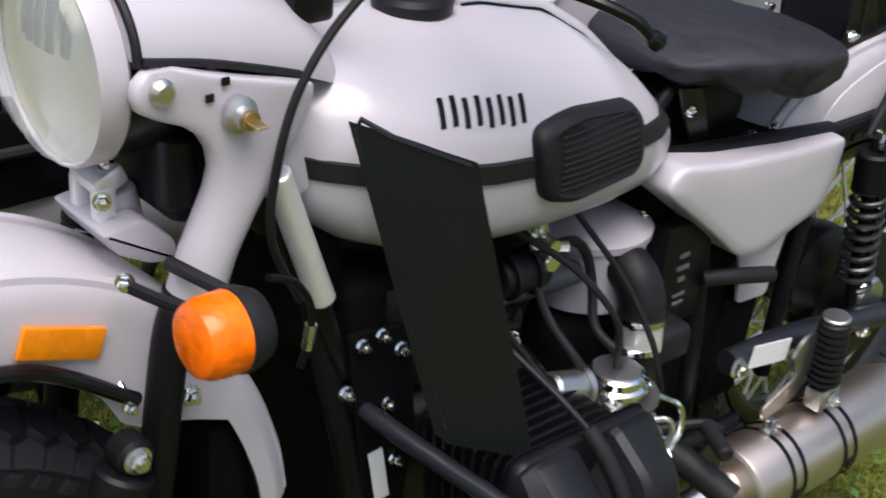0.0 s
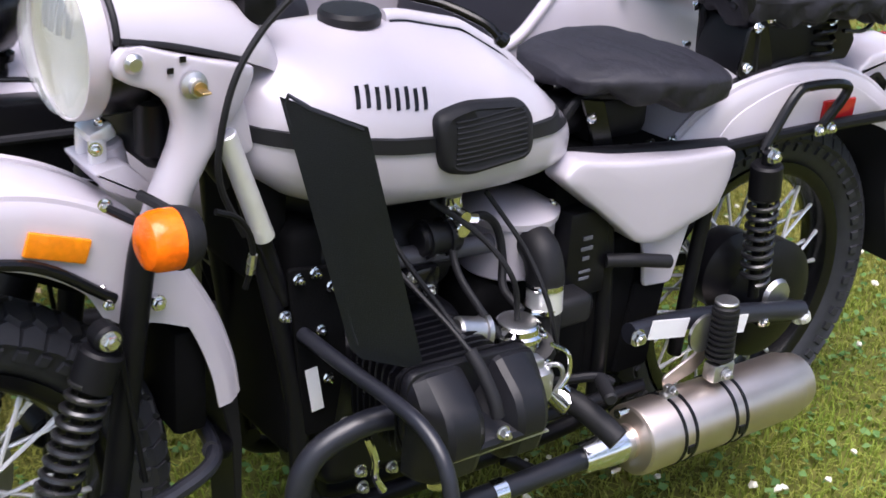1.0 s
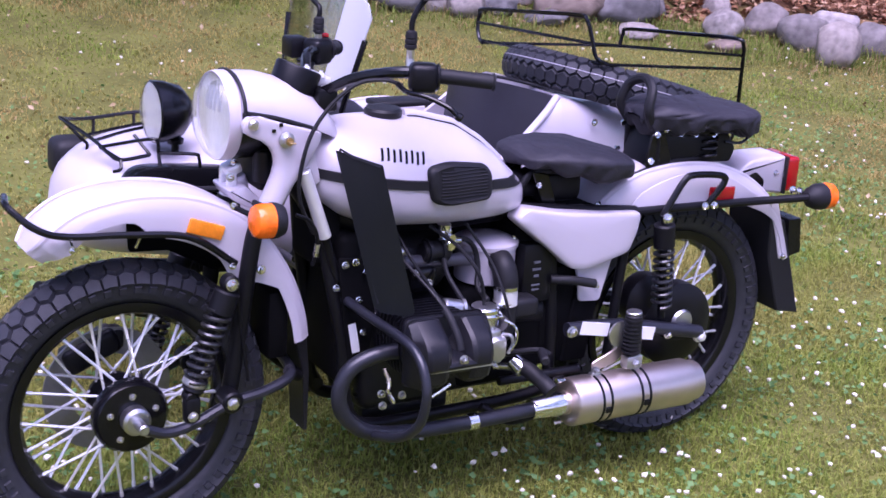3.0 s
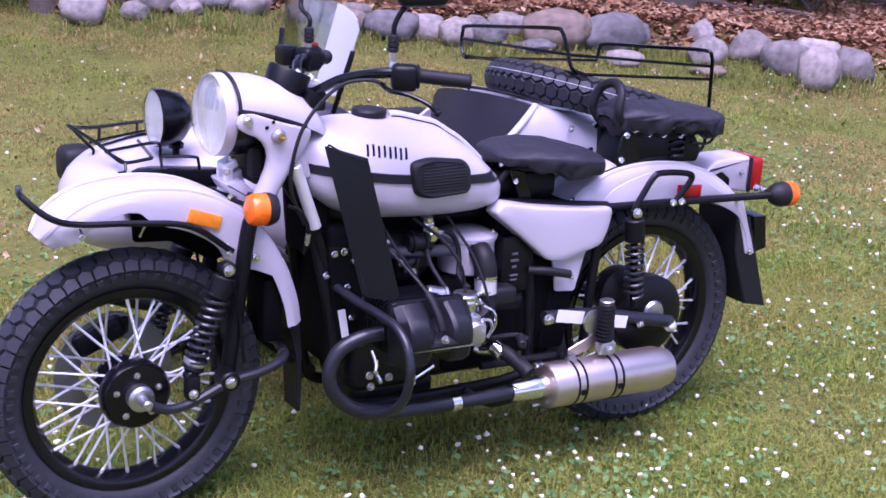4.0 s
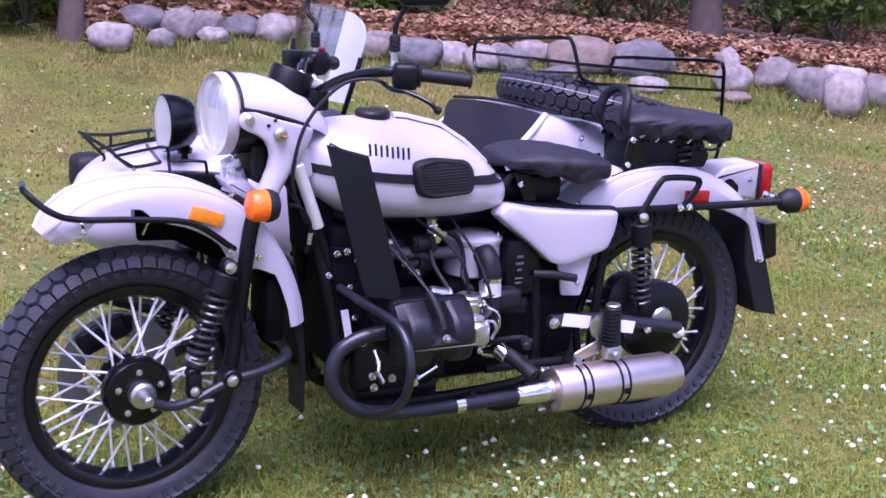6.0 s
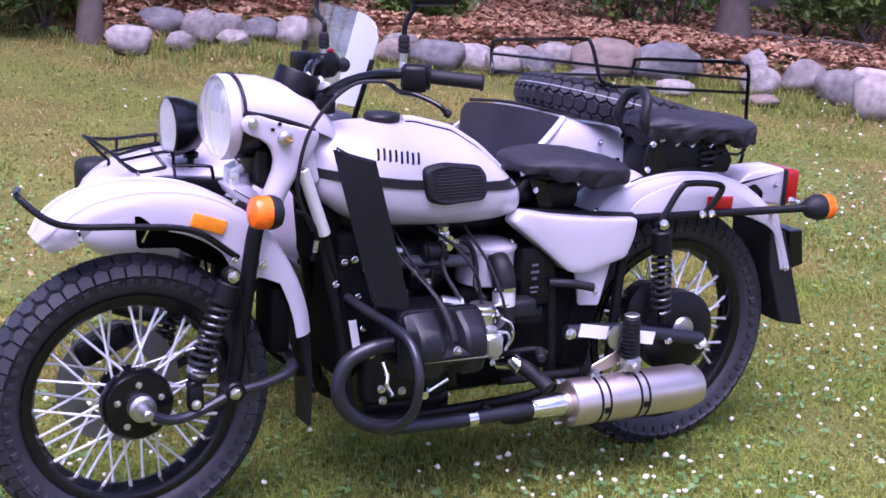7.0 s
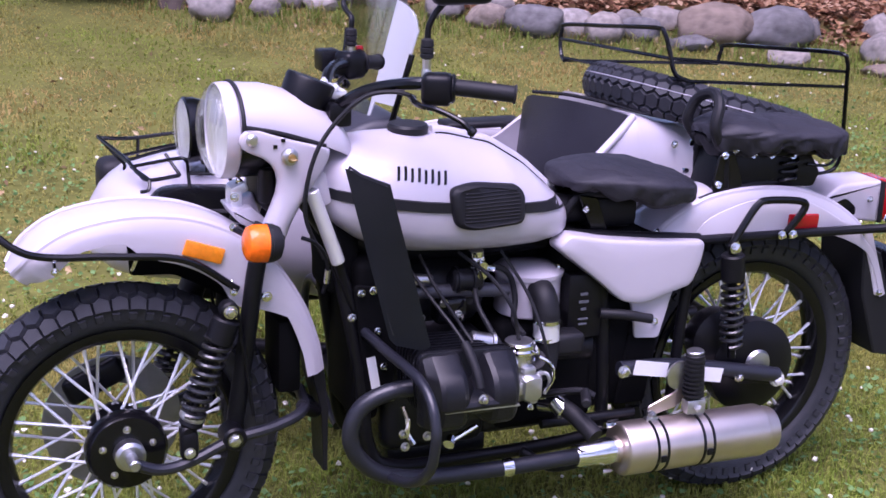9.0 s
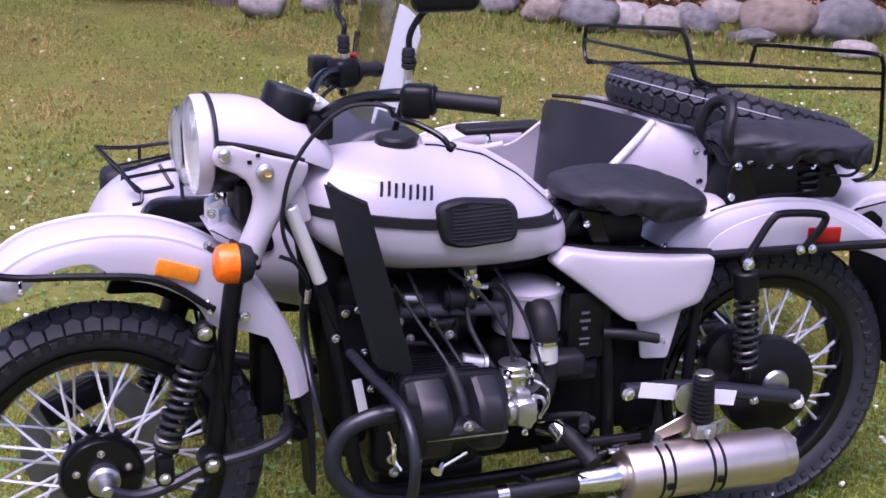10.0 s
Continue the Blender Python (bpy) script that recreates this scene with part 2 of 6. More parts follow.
def spring(a, b, R, r, turns, seg=7):
    a, b = Vector(a), Vector(b)
    d, u, w = basis(b - a)
    n = int(turns * 14)
    pts = [a + (b - a) * (i / n) + R * (math.cos(2 * math.pi * turns * i / n) * u + math.sin(2 * math.pi * turns * i / n) * w) for i in range(n + 1)]
    return tube(pts, r, seg, 1)


def ground_z(x, y):
    s = math.log1p(math.exp(min(y - 0.6, 12) * 4)) / 4 + max(y - 12.6, 0)
    return 0.105 * s - 0.018 * max(min(x - 2.0, 6.0), 0.0) * min(s, 3) / 3 + 0.012 * math.sin(x * 1.7 + y * 0.6) * min(s, 1)


# ---- ground, bed, wall ----
WALL = [(-9.0, 10.5), (-0.5, 8.2), (0.9, 6.9), (1.25, 5.7), (1.42, 5.36), (2.0, 5.62), (2.65, 5.52), (3.05, 5.02), (3.4, 4.84), (4.0, 4.80), (4.7, 4.60), (5.2, 4.36), (5.6, 4.26), (5.95, 4.02), (6.25, 3.72), (6.7, 3.36), (8.0, 2.7), (12.0, 0.9), (14.0, -0.2)]


def wall_y(x):
    return interp(x, [p[0] for p in WALL], [p[1] for p in WALL])


def land(x, y):
    """The lawn's height, and the bed's, which rises behind the wall."""
    w = wall_y(x)
    d = y - w
    if d <= 0:
        return ground_z(x, y)
    return ground_z(x, w) + 0.19 * min(d / 0.25, 1) + 0.02 * min(d, 40)


def grid_sheet(xs, ys, fn):
    bm = bmesh.new()
    V = [[bm.verts.new((x, y, fn(x, y))) for x in xs] for y in ys]
    for j in range(len(ys) - 1):
        for i in range(len(xs) - 1):
            bm.faces.new((V[j][i], V[j][i + 1], V[j + 1][i + 1], V[j + 1][i]))
    return bm


XS = [-400, -150, -60, -30, -16] + [-10 + 0.25 * i for i in range(101)] + [18, 30, 60, 150, 400]
YS = [-400, -150, -60, -25, -10, -6] + [-4 + 0.2 * i for i in range(86)] + [16, 22, 40, 90, 180, 400]


def soil_material():
    m = mat("lawn_soil", (0.118, 0.122, 0.030), 0.95, 0, 0.4, 30, 0.5, 90, 0, 0.1)
    nt = m.node_tree
    b = nt.nodes["Principled BSDF"]
    at = nt.nodes.new("ShaderNodeAttribute")
    at.attribute_name = "bed"
    mix = nt.nodes.new("ShaderNodeMix")
    mix.data_type = 'RGBA'
    old = b.inputs["Base Color"].links[0].from_socket
    n = nt.nodes.new("ShaderNodeTexVoronoi")
    n.inputs["Scale"].default_value = 28
    cr = nt.nodes.new("ShaderNodeValToRGB")
    cr.color_ramp.elements[0].color, cr.color_ramp.elements[1].color = (0.085, 0.040, 0.022, 1), (0.31, 0.165, 0.09, 1)
    sep = nt.nodes.new("ShaderNodeSeparateColor")
    nt.links.new(n.outputs["Color"], sep.inputs[0])
    nt.links.new(sep.outputs[0], cr.inputs[0])
    nt.links.new(at.outputs["Fac"], mix.inputs["Factor"])
    nt.links.new(old, mix.inputs["A"])
    nt.links.new(cr.outputs[0], mix.inputs["B"])
    nt.links.new(mix.outputs["Result"], b.inputs["Base Color"])
    return m


bm = grid_sheet(XS, YS, land)
SOIL = soil_material()
ground = part("ground", bm, SOIL, None)
a = ground.data.attributes.new("bed", 'FLOAT', 'POINT')
a.data.foreach_set("value", [1.0 if v.co.y > wall_y(v.co.x) + 0.1 else 0.0 for v in ground.data.vertices])
tagged(ground, "lawn ground rising to a raised leaf-covered bed", "ground", kind="structure")


def blob_mesh(seed, sub=3, rough=0.16, squash=(1, 1, 1)):
    """A weathered boulder of unit size."""
    bm = bmesh.new()
    bmesh.ops.create_icosphere(bm, subdivisions=sub, radius=0.5)
    rnd = random.Random(seed)
    off = Vector((rnd.uniform(-50, 50), rnd.uniform(-50, 50), rnd.uniform(-50, 50)))
    cuts = [(Vector((rnd.gauss(0, 1), rnd.gauss(0, 1), rnd.gauss(0, 1))).normalized(), rnd.uniform(0.36, 0.46)) for _ in range(7)]
    for v in bm.verts:
        n = v.co.normalized()
        r = 0.5 * (1 + rough * 1.6 * noise.noise(n * 1.6 + off) + rough * 0.7 * noise.noise(n * 4 + off))
        co = n * r
        for d, k in cuts:
            q = co.dot(d) - k
            if q > 0:
                co -= d * q * 0.8
        v.co = Vector((co.x * squash[0], co.y * squash[1], co.z * squash[2]))
    return finish(bm, "stone", 180)


def stone_material():
    m = STONE
    nt = m.node_tree
    b = nt.nodes["Principled BSDF"]
    old = b.inputs["Base Color"].links[0].from_socket
    oi = nt.nodes.new("ShaderNodeObjectInfo")
    cr = nt.nodes.new("ShaderNodeValToRGB")
    cr.color_ramp.interpolation = 'CONSTANT'
    cols = [(0.0, (0.27, 0.265, 0.272)), (0.22, (0.35, 0.31, 0.28)), (0.4, (0.225, 0.23, 0.25)), (0.58, (0.32, 0.305, 0.305)), (0.75, (0.29, 0.245, 0.215)), (0.90, (0.50, 0.485, 0.49))]
    cr.color_ramp.elements[0].position = 0
    cr.color_ramp.elements[1].position = cols[1][0]
    while len(cr.color_ramp.elements) < len(cols):
        cr.color_ramp.elements.new(cols[len(cr.color_ramp.elements)][0])
    for e, (pos, c) in zip(cr.color_ramp.elements, cols):
        e.position, e.color = pos, (*c, 1)
    nt.links.new(oi.outputs["Random"], cr.inputs[0])
    mx = nt.nodes.new("ShaderNodeMix")
    mx.data_type, mx.blend_type = 'RGBA', 'MULTIPLY'
    mx.inputs["Factor"].default_value = 1.0
    sc = nt.nodes.new("ShaderNodeVectorMath")
    sc.operation = 'SCALE'
    sc.inputs["Scale"].default_value = 2.15
    nt.links.new(old, sc.inputs[0])
    nt.links.new(sc.outputs["Vector"], mx.inputs["A"])
    nt.links.new(cr.outputs[0], mx.inputs["B"])
    nt.links.new(mx.outputs["Result"], b.inputs["Base Color"])


stone_material()
stone_wall = thing("stone_wall", (3.4, 4.45, 0.3), "low dry wall of rounded grey field stones edging the bed", "wall", kind="structure")
STONES = [blob_mesh(k, 3, 0.16) for k in range(9)]
for me in STONES:
    me.materials.append(STONE)


def lay_stone(x, y, z, sx, sy, sz, rnd):
    ob = part("stone", STONES[rnd.randrange(9)], STONE, stone_wall)
    ob.matrix_basis = Matrix.Translation((x, y, z)) @ Matrix.Rotation(rnd.uniform(-0.5, 0.5) + math.atan2(-0.36, 1), 4, 'Z') @ Matrix.Rotation(rnd.choice((0, math.pi)) + rnd.uniform(-0.2, 0.2), 4, 'X') @ Matrix.Diagonal((sx, sy, sz, 1))
    return ob


PALE = STONE.copy()
PALE.name = "pale_stone"
for node in PALE.node_tree.nodes:
    if node.type == 'VALTORGB':
        for e, c in zip(node.color_ramp.elements, ((0.43, 0.415, 0.415), (0.38, 0.36, 0.35), (0.45, 0.425, 0.42), (0.39, 0.37, 0.36), (0.44, 0.42, 0.42), (0.48, 0.465, 0.46))):
            e.color = (*c, 1)
PALE_STONES = []
for me in STONES[:4]:
    PALE_STONES.append(me.copy())
    PALE_STONES[-1].materials[0] = PALE


def bed_stone(x, y, w, h, rnd, pale=False, lift=0.0):
    """One stone with the middle of its front foot at x, y."""
    dep = min(max(w * 0.85, h), 0.3)
    ob = lay_stone(x, y + dep * 0.4, ground_z(x, y) + lift + h * 0.44, w * 1.22, dep * 1.1, h * 1.25, rnd)
    if pale:
        ob.data = rnd.choice(PALE_STONES)
    return ob


# front feet of the stones along the bed: x, y, width, height
FRONT = ((1.48, 5.10, 0.23, 0.18), (1.81, 5.17, 0.16, 0.11), (2.01, 5.35, 0.22, 0.19), (2.17, 5.25, 0.18, 0.10), (2.42, 5.40, 0.23, 0.14), (2.60, 5.27, 0.22, 0.18), (2.87, 5.02, 0.22, 0.14), (3.06, 4.80, 0.22, 0.14),
         (3.27, 4.58, 0.29, 0.19), (3.52, 4.60, 0.24, 0.16), (3.65, 4.45, 0.22, 0.17), (3.93, 4.52, 0.22, 0.14), (4.16, 4.30, 0.25, 0.08), (4.40, 4.40, 0.43, 0.24), (4.80, 4.31, 0.42, 0.25), (4.64, 4.00, 0.23, 0.09), (5.08, 3.70, 0.19, 0.08), (5.30, 3.97, 0.21, 0.19))
BEND = ((5.70, 3.98, 0.26, 0.21), (5.73, 3.67, 0.28, 0.22), (5.67, 3.30, 0.25, 0.26), (6.12, 3.44, 0.24, 0.22), (6.40, 3.20, 0.26, 0.20), (6.68, 3.08, 0.24, 0.18))
BACK = ((1.83, 5.55, 0.31, 0.17), (2.25, 5.55, 0.22, 0.13), (3.99, 4.80, 0.19, 0.12), (4.22, 4.74, 0.23, 0.16), (5.05, 4.45, 0.24, 0.17), (5.55, 4.32, 0.17, 0.19), (6.16, 3.82, 0.28, 0.2), (3.20, 5.00, 0.2, 0.14), (2.75, 5.42, 0.2, 0.14))
rnd = random.Random(11)
for k, q in enumerate(FRONT):
    bed_stone(*q, rnd, k in (0, 3, 5, 10, 15, 17))
for k, q in enumerate(BEND):
    bed_stone(*q, rnd, k == 2)
for k, q in enumerate(BACK):
    bed_stone(*q, rnd, k in (3, 5))
x = 6.95
while x < 12.0:
    w = rnd.uniform(0.16, 0.32)
    bed_stone(x, wall_y(x) - 0.28, w, w * rnd.uniform(0.6, 0.9), rnd, rnd.random() < 0.2)
    if rnd.random() < 0.5:
        bed_stone(x + 0.1, wall_y(x) + 0.12, w * 0.8, w * 0.5, rnd, False, 0.06)
    x += w * 0.95

# leaf litter on the bed
def card_cloud(name, pts, size, rnd, material, label, category, lie=0.6, parent=None, ratio=0.55, curl=0.25):
    """Many small bent leaves as one mesh."""
    n = len(pts)
    rs = np.random.RandomState(rnd)
    P = np.asarray(pts)
    yaw = rs.uniform(0, 2 * np.pi, n)
    pit = rs.normal(0, lie, n)
    rol = rs.normal(0, lie, n)
    L = rs.uniform(size[0], size[1], n)
    base = np.array([(-0.5, 0, 0), (-0.12, -ratio / 2, curl * 0.5), (0.5, 0, 0), (-0.12, ratio / 2, curl * 0.5), (0.0, 0, 0)])
    q = base[None] * L[:, None, None]
    cr, sr = np.cos(rol)[:, None], np.sin(rol)[:, None]
    y1, z1 = q[..., 1] * cr - q[..., 2] * sr, q[..., 1] * sr + q[..., 2] * cr
    cp, sp = np.cos(pit)[:, None], np.sin(pit)[:, None]
    x2, z2 = q[..., 0] * cp + z1 * sp, -q[..., 0] * sp + z1 * cp
    cy, sy = np.cos(yaw)[:, None], np.sin(yaw)[:, None]
    V = np.stack([x2 * cy - y1 * sy, x2 * sy + y1 * cy, z2], -1) + P[:, None]
    k = 5 * np.arange(n)[:, None]
    F = np.concatenate([k + [0, 1, 4], k + [1, 2, 4], k + [2, 3, 4], k + [3, 0, 4]], 1).reshape(-1, 3)
    me = bpy.data.meshes.new(name)
    me.from_pydata(V.reshape(-1, 3).tolist(), [], F.tolist())
    me.materials.append(material)
    ob = new(name, me)
    if parent is not None:
        ob.parent = parent
        if parent.type == 'EMPTY':
            ob.matrix_parent_inverse = Matrix.Translation(-Vector(parent.location))
    return tagged(ob, label, category)


def island_material(name, cols, rough=0.6, spec=0.3, trans=0.0, patch=None):
    """Leaves and blades whose tone changes from piece to piece."""
    m = bpy.data.materials.new(name)
    m.use_nodes = True
    nt = m.node_tree
    b = nt.nodes["Principled BSDF"]
    geo = nt.nodes.new("ShaderNodeNewGeometry")
    cr = nt.nodes.new("ShaderNodeValToRGB")
    el = cr.color_ramp.elements
    while len(el) < len(cols):
        el.new(0.5)
    for i, c in enumerate(cols):
        el[i].position, el[i].color = i / (len(cols) - 1), (*c, 1)
    nt.links.new(geo.outputs["Random Per Island"], cr.inputs[0])
    out = cr.outputs[0]
    if patch:
        tc = nt.nodes.new("ShaderNodeTexCoord")
        nz = nt.nodes.new("ShaderNodeTexNoise")
        nz.inputs["Scale"].default_value, nz.inputs["Detail"].default_value = 1.35, 6
        nt.links.new(tc.outputs["Object"], nz.inputs["Vector"])
        mr = nt.nodes.new("ShaderNodeMapRange")
        mr.inputs["From Min"].default_value, mr.inputs["From Max"].default_value = 0.40, 0.57
        nt.links.new(nz.outputs["Fac"], mr.inputs["Value"])
        mx = nt.nodes.new("ShaderNodeMix")
        mx.data_type = 'RGBA'
        sc = nt.nodes.new("ShaderNodeMath")
        sc.operation = 'MULTIPLY'
        sc.inputs[1].default_value = 0.9
        sp = nt.nodes.new("ShaderNodeSeparateXYZ")
        nt.links.new(tc.outputs["Object"], sp.inputs[0])
        my = nt.nodes.new("ShaderNodeMapRange")
        my.inputs["From Min"].default_value, my.inputs["From Max"].default_value = 0.1, 1.6
        my.inputs["To Min"].default_value = 0.22
        nt.links.new(sp.outputs["Y"], my.inputs["Value"])
        mm = nt.nodes.new("ShaderNodeMath")
        mm.operation = 'MULTIPLY'
        nt.links.new(mr.outputs[0], mm.inputs[0])
        nt.links.new(my.outputs[0], mm.inputs[1])
        nt.links.new(mm.outputs[0], sc.inputs[0])
        nt.links.new(sc.outputs[0], mx.inputs["Factor"])
        nt.links.new(out, mx.inputs["A"])
        mx.inputs["B"].default_value = (*patch, 1)
        out = mx.outputs["Result"]
    nt.links.new(out, b.inputs["Base Color"])
    b.inputs["Roughness"].default_value = rough
    b.inputs["Specular IOR Level"].default_value = spec
    if trans:
        tr = nt.nodes.new("ShaderNodeBsdfTranslucent")
        nt.links.new(out, tr.inputs["Color"])
        ms = nt.nodes.new("ShaderNodeMixShader")
        ms.inputs[0].default_value = trans
        nt.links.new(b.outputs[0], ms.inputs[1])
        nt.links.new(tr.outputs[0], ms.inputs[2])
        nt.links.new(ms.outputs[0], nt.nodes["Material Output"].inputs["Surface"])
    return m


LITTER = island_material("leaf_litter", [(0.12, 0.050, 0.025), (0.28, 0.140, 0.074), (0.38, 0.215, 0.122), (0.50, 0.335, 0.21), (0.21, 0.095, 0.048), (0.41, 0.225, 0.115)], 0.8, 0.2)
LEAF = island_material("green_leaf", [(0.04, 0.08, 0.012), (0.085, 0.155, 0.022), (0.15, 0.225, 0.04), (0.06, 0.115, 0.02)], 0.5, 0.4, 0.35)
BLADE = island_material("grass_blade", [(0.13, 0.20, 0.026), (0.23, 0.32, 0.045), (0.33, 0.405, 0.070), (0.165, 0.245, 0.032), (0.36, 0.375, 0.088), (0.24, 0.34, 0.045)], 0.6, 0.2, 0.42, (0.47, 0.340, 0.125))
TALL = island_material("long_grass_blade", [(0.11, 0.19, 0.03), (0.19, 0.27, 0.045), (0.28, 0.33, 0.07), (0.16, 0.22, 0.04), (0.36, 0.30, 0.12), (0.42, 0.31, 0.15)], 0.6, 0.2, 0.42)
DRYLEAF = island_material("dry_leaf", [(0.16, 0.09, 0.04), (0.34, 0.24, 0.12), (0.45, 0.36, 0.22), (0.22, 0.14, 0.06)], 0.8, 0.2)
rnd = random.Random(5)
pts = []
for _ in range(52000):
    x = rnd.uniform(-1.5, 12.5)
    d = -0.02 + 6.0 * rnd.random() ** 1.7
    y = wall_y(x) + d
    pts.append((x, y, land(x, y) + rnd.uniform(0.004, 0.035)))
litter = tagged(card_cloud("leaf_litter", pts, (0.035, 0.085), 3, LITTER, "dry brown fallen leaves covering the bed", "leaves", 0.35), kind="stuff")
pts = []
for _ in range(1500):
    x, y = rnd.uniform(-2, 9), rnd.uniform(0.9, 5.0)
    if y < wall_y(x) - 0.1:
        pts.append((x, y, ground_z(x, y) + 0.04))
tagged(card_cloud("fallen_leaves", pts, (0.015, 0.04), 4, DRYLEAF, "scattered dry leaves lying in the lawn", "leaves", 0.5), kind="stuff")


def grass(name, n, area, height, width, seed, label, keep=None, material=None):
    """Blades of grass as one mesh."""
    rs = np.random.RandomState(seed)
    x = rs.uniform(area[0], area[1], n)
    y = rs.uniform(area[2], area[3], n)
    wy = np.interp(x, [p[0] for p in WALL], [p[1] for p in WALL])
    ok = y < wy - 0.02
    if keep is not None:
        ok &= keep(x, y)
    x, y = x[ok], y[ok]
    n = len(x)
    z = np.array([ground_z(a, b) for a, b in zip(x, y)]) - 0.004
    clump = np.array([0.75 + 0.7 * noise.noise(Vector((a * 2.2, b * 2.2, 3.0))) for a, b in zip(x, y)]).clip(0.35, 1.5)
    h = rs.uniform(height[0], height[1], n) * clump
    w = rs.uniform(width[0], width[1], n)
    a = rs.uniform(0, 2 * np.pi, n)
    lean = rs.uniform(0.3, 1.5, n)
    ux, uy = np.cos(a), np.sin(a)
    px, py = -uy, ux
    B = np.stack([x, y, z], 1)
    side = np.stack([px, py, 0 * px], 1) * w[:, None] / 2
    fwd = np.stack([ux, uy, 0 * ux], 1)
    mid = B + fwd * (0.25 * lean * h)[:, None] + np.array([0, 0, 1]) * (0.6 * h)[:, None]
    tip = B + fwd * (0.8 * lean * h)[:, None] + np.array([0, 0, 1]) * ((1 - 0.35 * lean) * h)[:, None]
    V = np.stack([B - side, B + side, mid + side * 0.8, mid - side * 0.8, tip], 1).reshape(-1, 3)
    k = 5 * np.arange(n)[:, None]
    me = bpy.data.meshes.new(name)
    quads, tris = k + [0, 1, 2, 3], k + [3, 2, 4]
    me.from_pydata(V.tolist(), [], quads.tolist() + tris.tolist())
    me.materials.append(material or BLADE)
    return tagged(new(name, me), label, "grass", kind="stuff")


grass("lawn_grass", 115000, (-0.9, 3.2, -0.9, 1.6), (0.025, 0.06), (0.0028, 0.005), 21, "short mown green lawn grass with yellow patches")
grass("lawn_grass", 105000, (-1.5, 7.5, 1.6, 6.2), (0.014, 0.040), (0.004, 0.009), 22, "short mown green lawn grass with yellow patches", lambda x, y: (x > 3.2) | (y > 1.6))
grass("lawn_grass", 28000, (3.2, 7.5, -0.9, 1.6), (0.03, 0.07), (0.004, 0.008), 23, "short mown green lawn grass with yellow patches")
grass("lawn_grass", 30000, (-4.5, 1.6, 4.6, 9.0), (0.015, 0.045), (0.005, 0.010), 25, "short mown green lawn grass with yellow patches", lambda x, y: (x < -1.5) | (y > 6.2))
grass("lawn_grass", 26000, (-5.0, -0.9, -3.5, 4.6), (0.03, 0.06), (0.006, 0.011), 26, "short mown green lawn grass with yellow patches", lambda x, y: (x < -1.5) | (y < 1.6))
grass("lawn_grass", 42000, (-0.9, 7.5, -5.0, -0.9), (0.03, 0.06), (0.006, 0.011), 27, "short mown green lawn grass with yellow patches")
def wall_foot(x, y):
    """An uneven strip along the front of the stones."""
    d = np.interp(x, [p[0] for p in WALL], [p[1] for p in WALL]) - y
    return d < 0.74 + 0.22 * np.sin(2.3 * x + 1) * np.sin(5.1 * x) + 0.16 * np.sin(11.7 * x) * np.cos(9.1 * y) + np.interp(x, [4.5, 5.6, 7.0], [0.0, 0.42, 0.30])


grass("tall_grass", 46000, (0.6, 9.0, 1.0, 6.0), (0.05, 0.15), (0.004, 0.008), 24, "longer uncut grass along the foot of the wall", wall_foot, TALL)

# clover leaves
pts = []
rnd = random.Random(77)
while len(pts) < 21000:
    x, y = rnd.uniform(-2.0, 6.0), rnd.uniform(-2.4, 3.6)
    if rnd.random() < interp(x, [-2.0, -0.6, 3.8, 6.0], [0, 1, 1, 0]) * interp(y, [-2.4, -0.9, 1.8, 3.6], [0, 1, 1, 0]) and noise.noise(Vector((x * 0.9 + 4, y * 0.9, 7))) > rnd.uniform(-0.5, 0.4):
        pts.append((x, y, ground_z(x, y) + rnd.uniform(0.012, 0.035)))
CLOVER = island_material("clover_leaf", [(0.075, 0.16, 0.045), (0.13, 0.26, 0.075), (0.20, 0.34, 0.12), (0.10, 0.21, 0.06)], 0.6, 0.2, 0.35)
tagged(card_cloud("clover_leaves", pts, (0.012, 0.024), 9, CLOVER, "low clover leaves growing through the lawn", "clover", 0.4, None, 0.9, 0.1), kind="stuff")

# clover blossoms
rs = np.random.RandomState(8)
VV, FF = [], []
ico = bmesh.new()
bmesh.ops.create_icosphere(ico, subdivisions=1, radius=0.5)
IV = [v.co.copy() for v in ico.verts]
IF = [[v.index for v in f.verts] for f in ico.faces]
ico.free()
k = 0
while k < 1500:
    x, y = rs.uniform(-1.8, 6.5), rs.uniform(-2.4, 4.2)
    if rs.uniform() > interp(x, [-1.8, -0.4, 4.2, 6.5], [0, 1, 0.9, 0]) * interp(y, [-2.4, -0.8, 0.4, 1.5, 4.2], [0, 1, 0.75, 0.35, 0.10]):
        continue
    if noise.noise(Vector((x * 0.9 + 4, y * 0.9, 7))) < rs.uniform(-0.35, 0.45):
        continue
    z = ground_z(x, y)
    s = rs.uniform(0.011, 0.021)
    hgt = rs.uniform(0.035, 0.07)
    o = len(VV)
    jit = rs.uniform(0.55, 1.25, len(IV))
    VV += [(x + v.x * s * j, y + v.y * s * j, z + hgt + v.z * s * 0.75 * j) for v, j in zip(IV, jit)]
    FF += [[o + i for i in f] for f in IF]
    k += 1
me = bpy.data.meshes.new("clover_blossom")
me.from_pydata(VV, [], FF)
me.materials.append(mat("clover_white", (0.74, 0.70, 0.58), 0.9, 0, 0.3, 200, 0.6, 900))
tagged(new("clover_blossom", me), "small white clover blossoms dotted over the lawn", "flowers", kind="stuff")


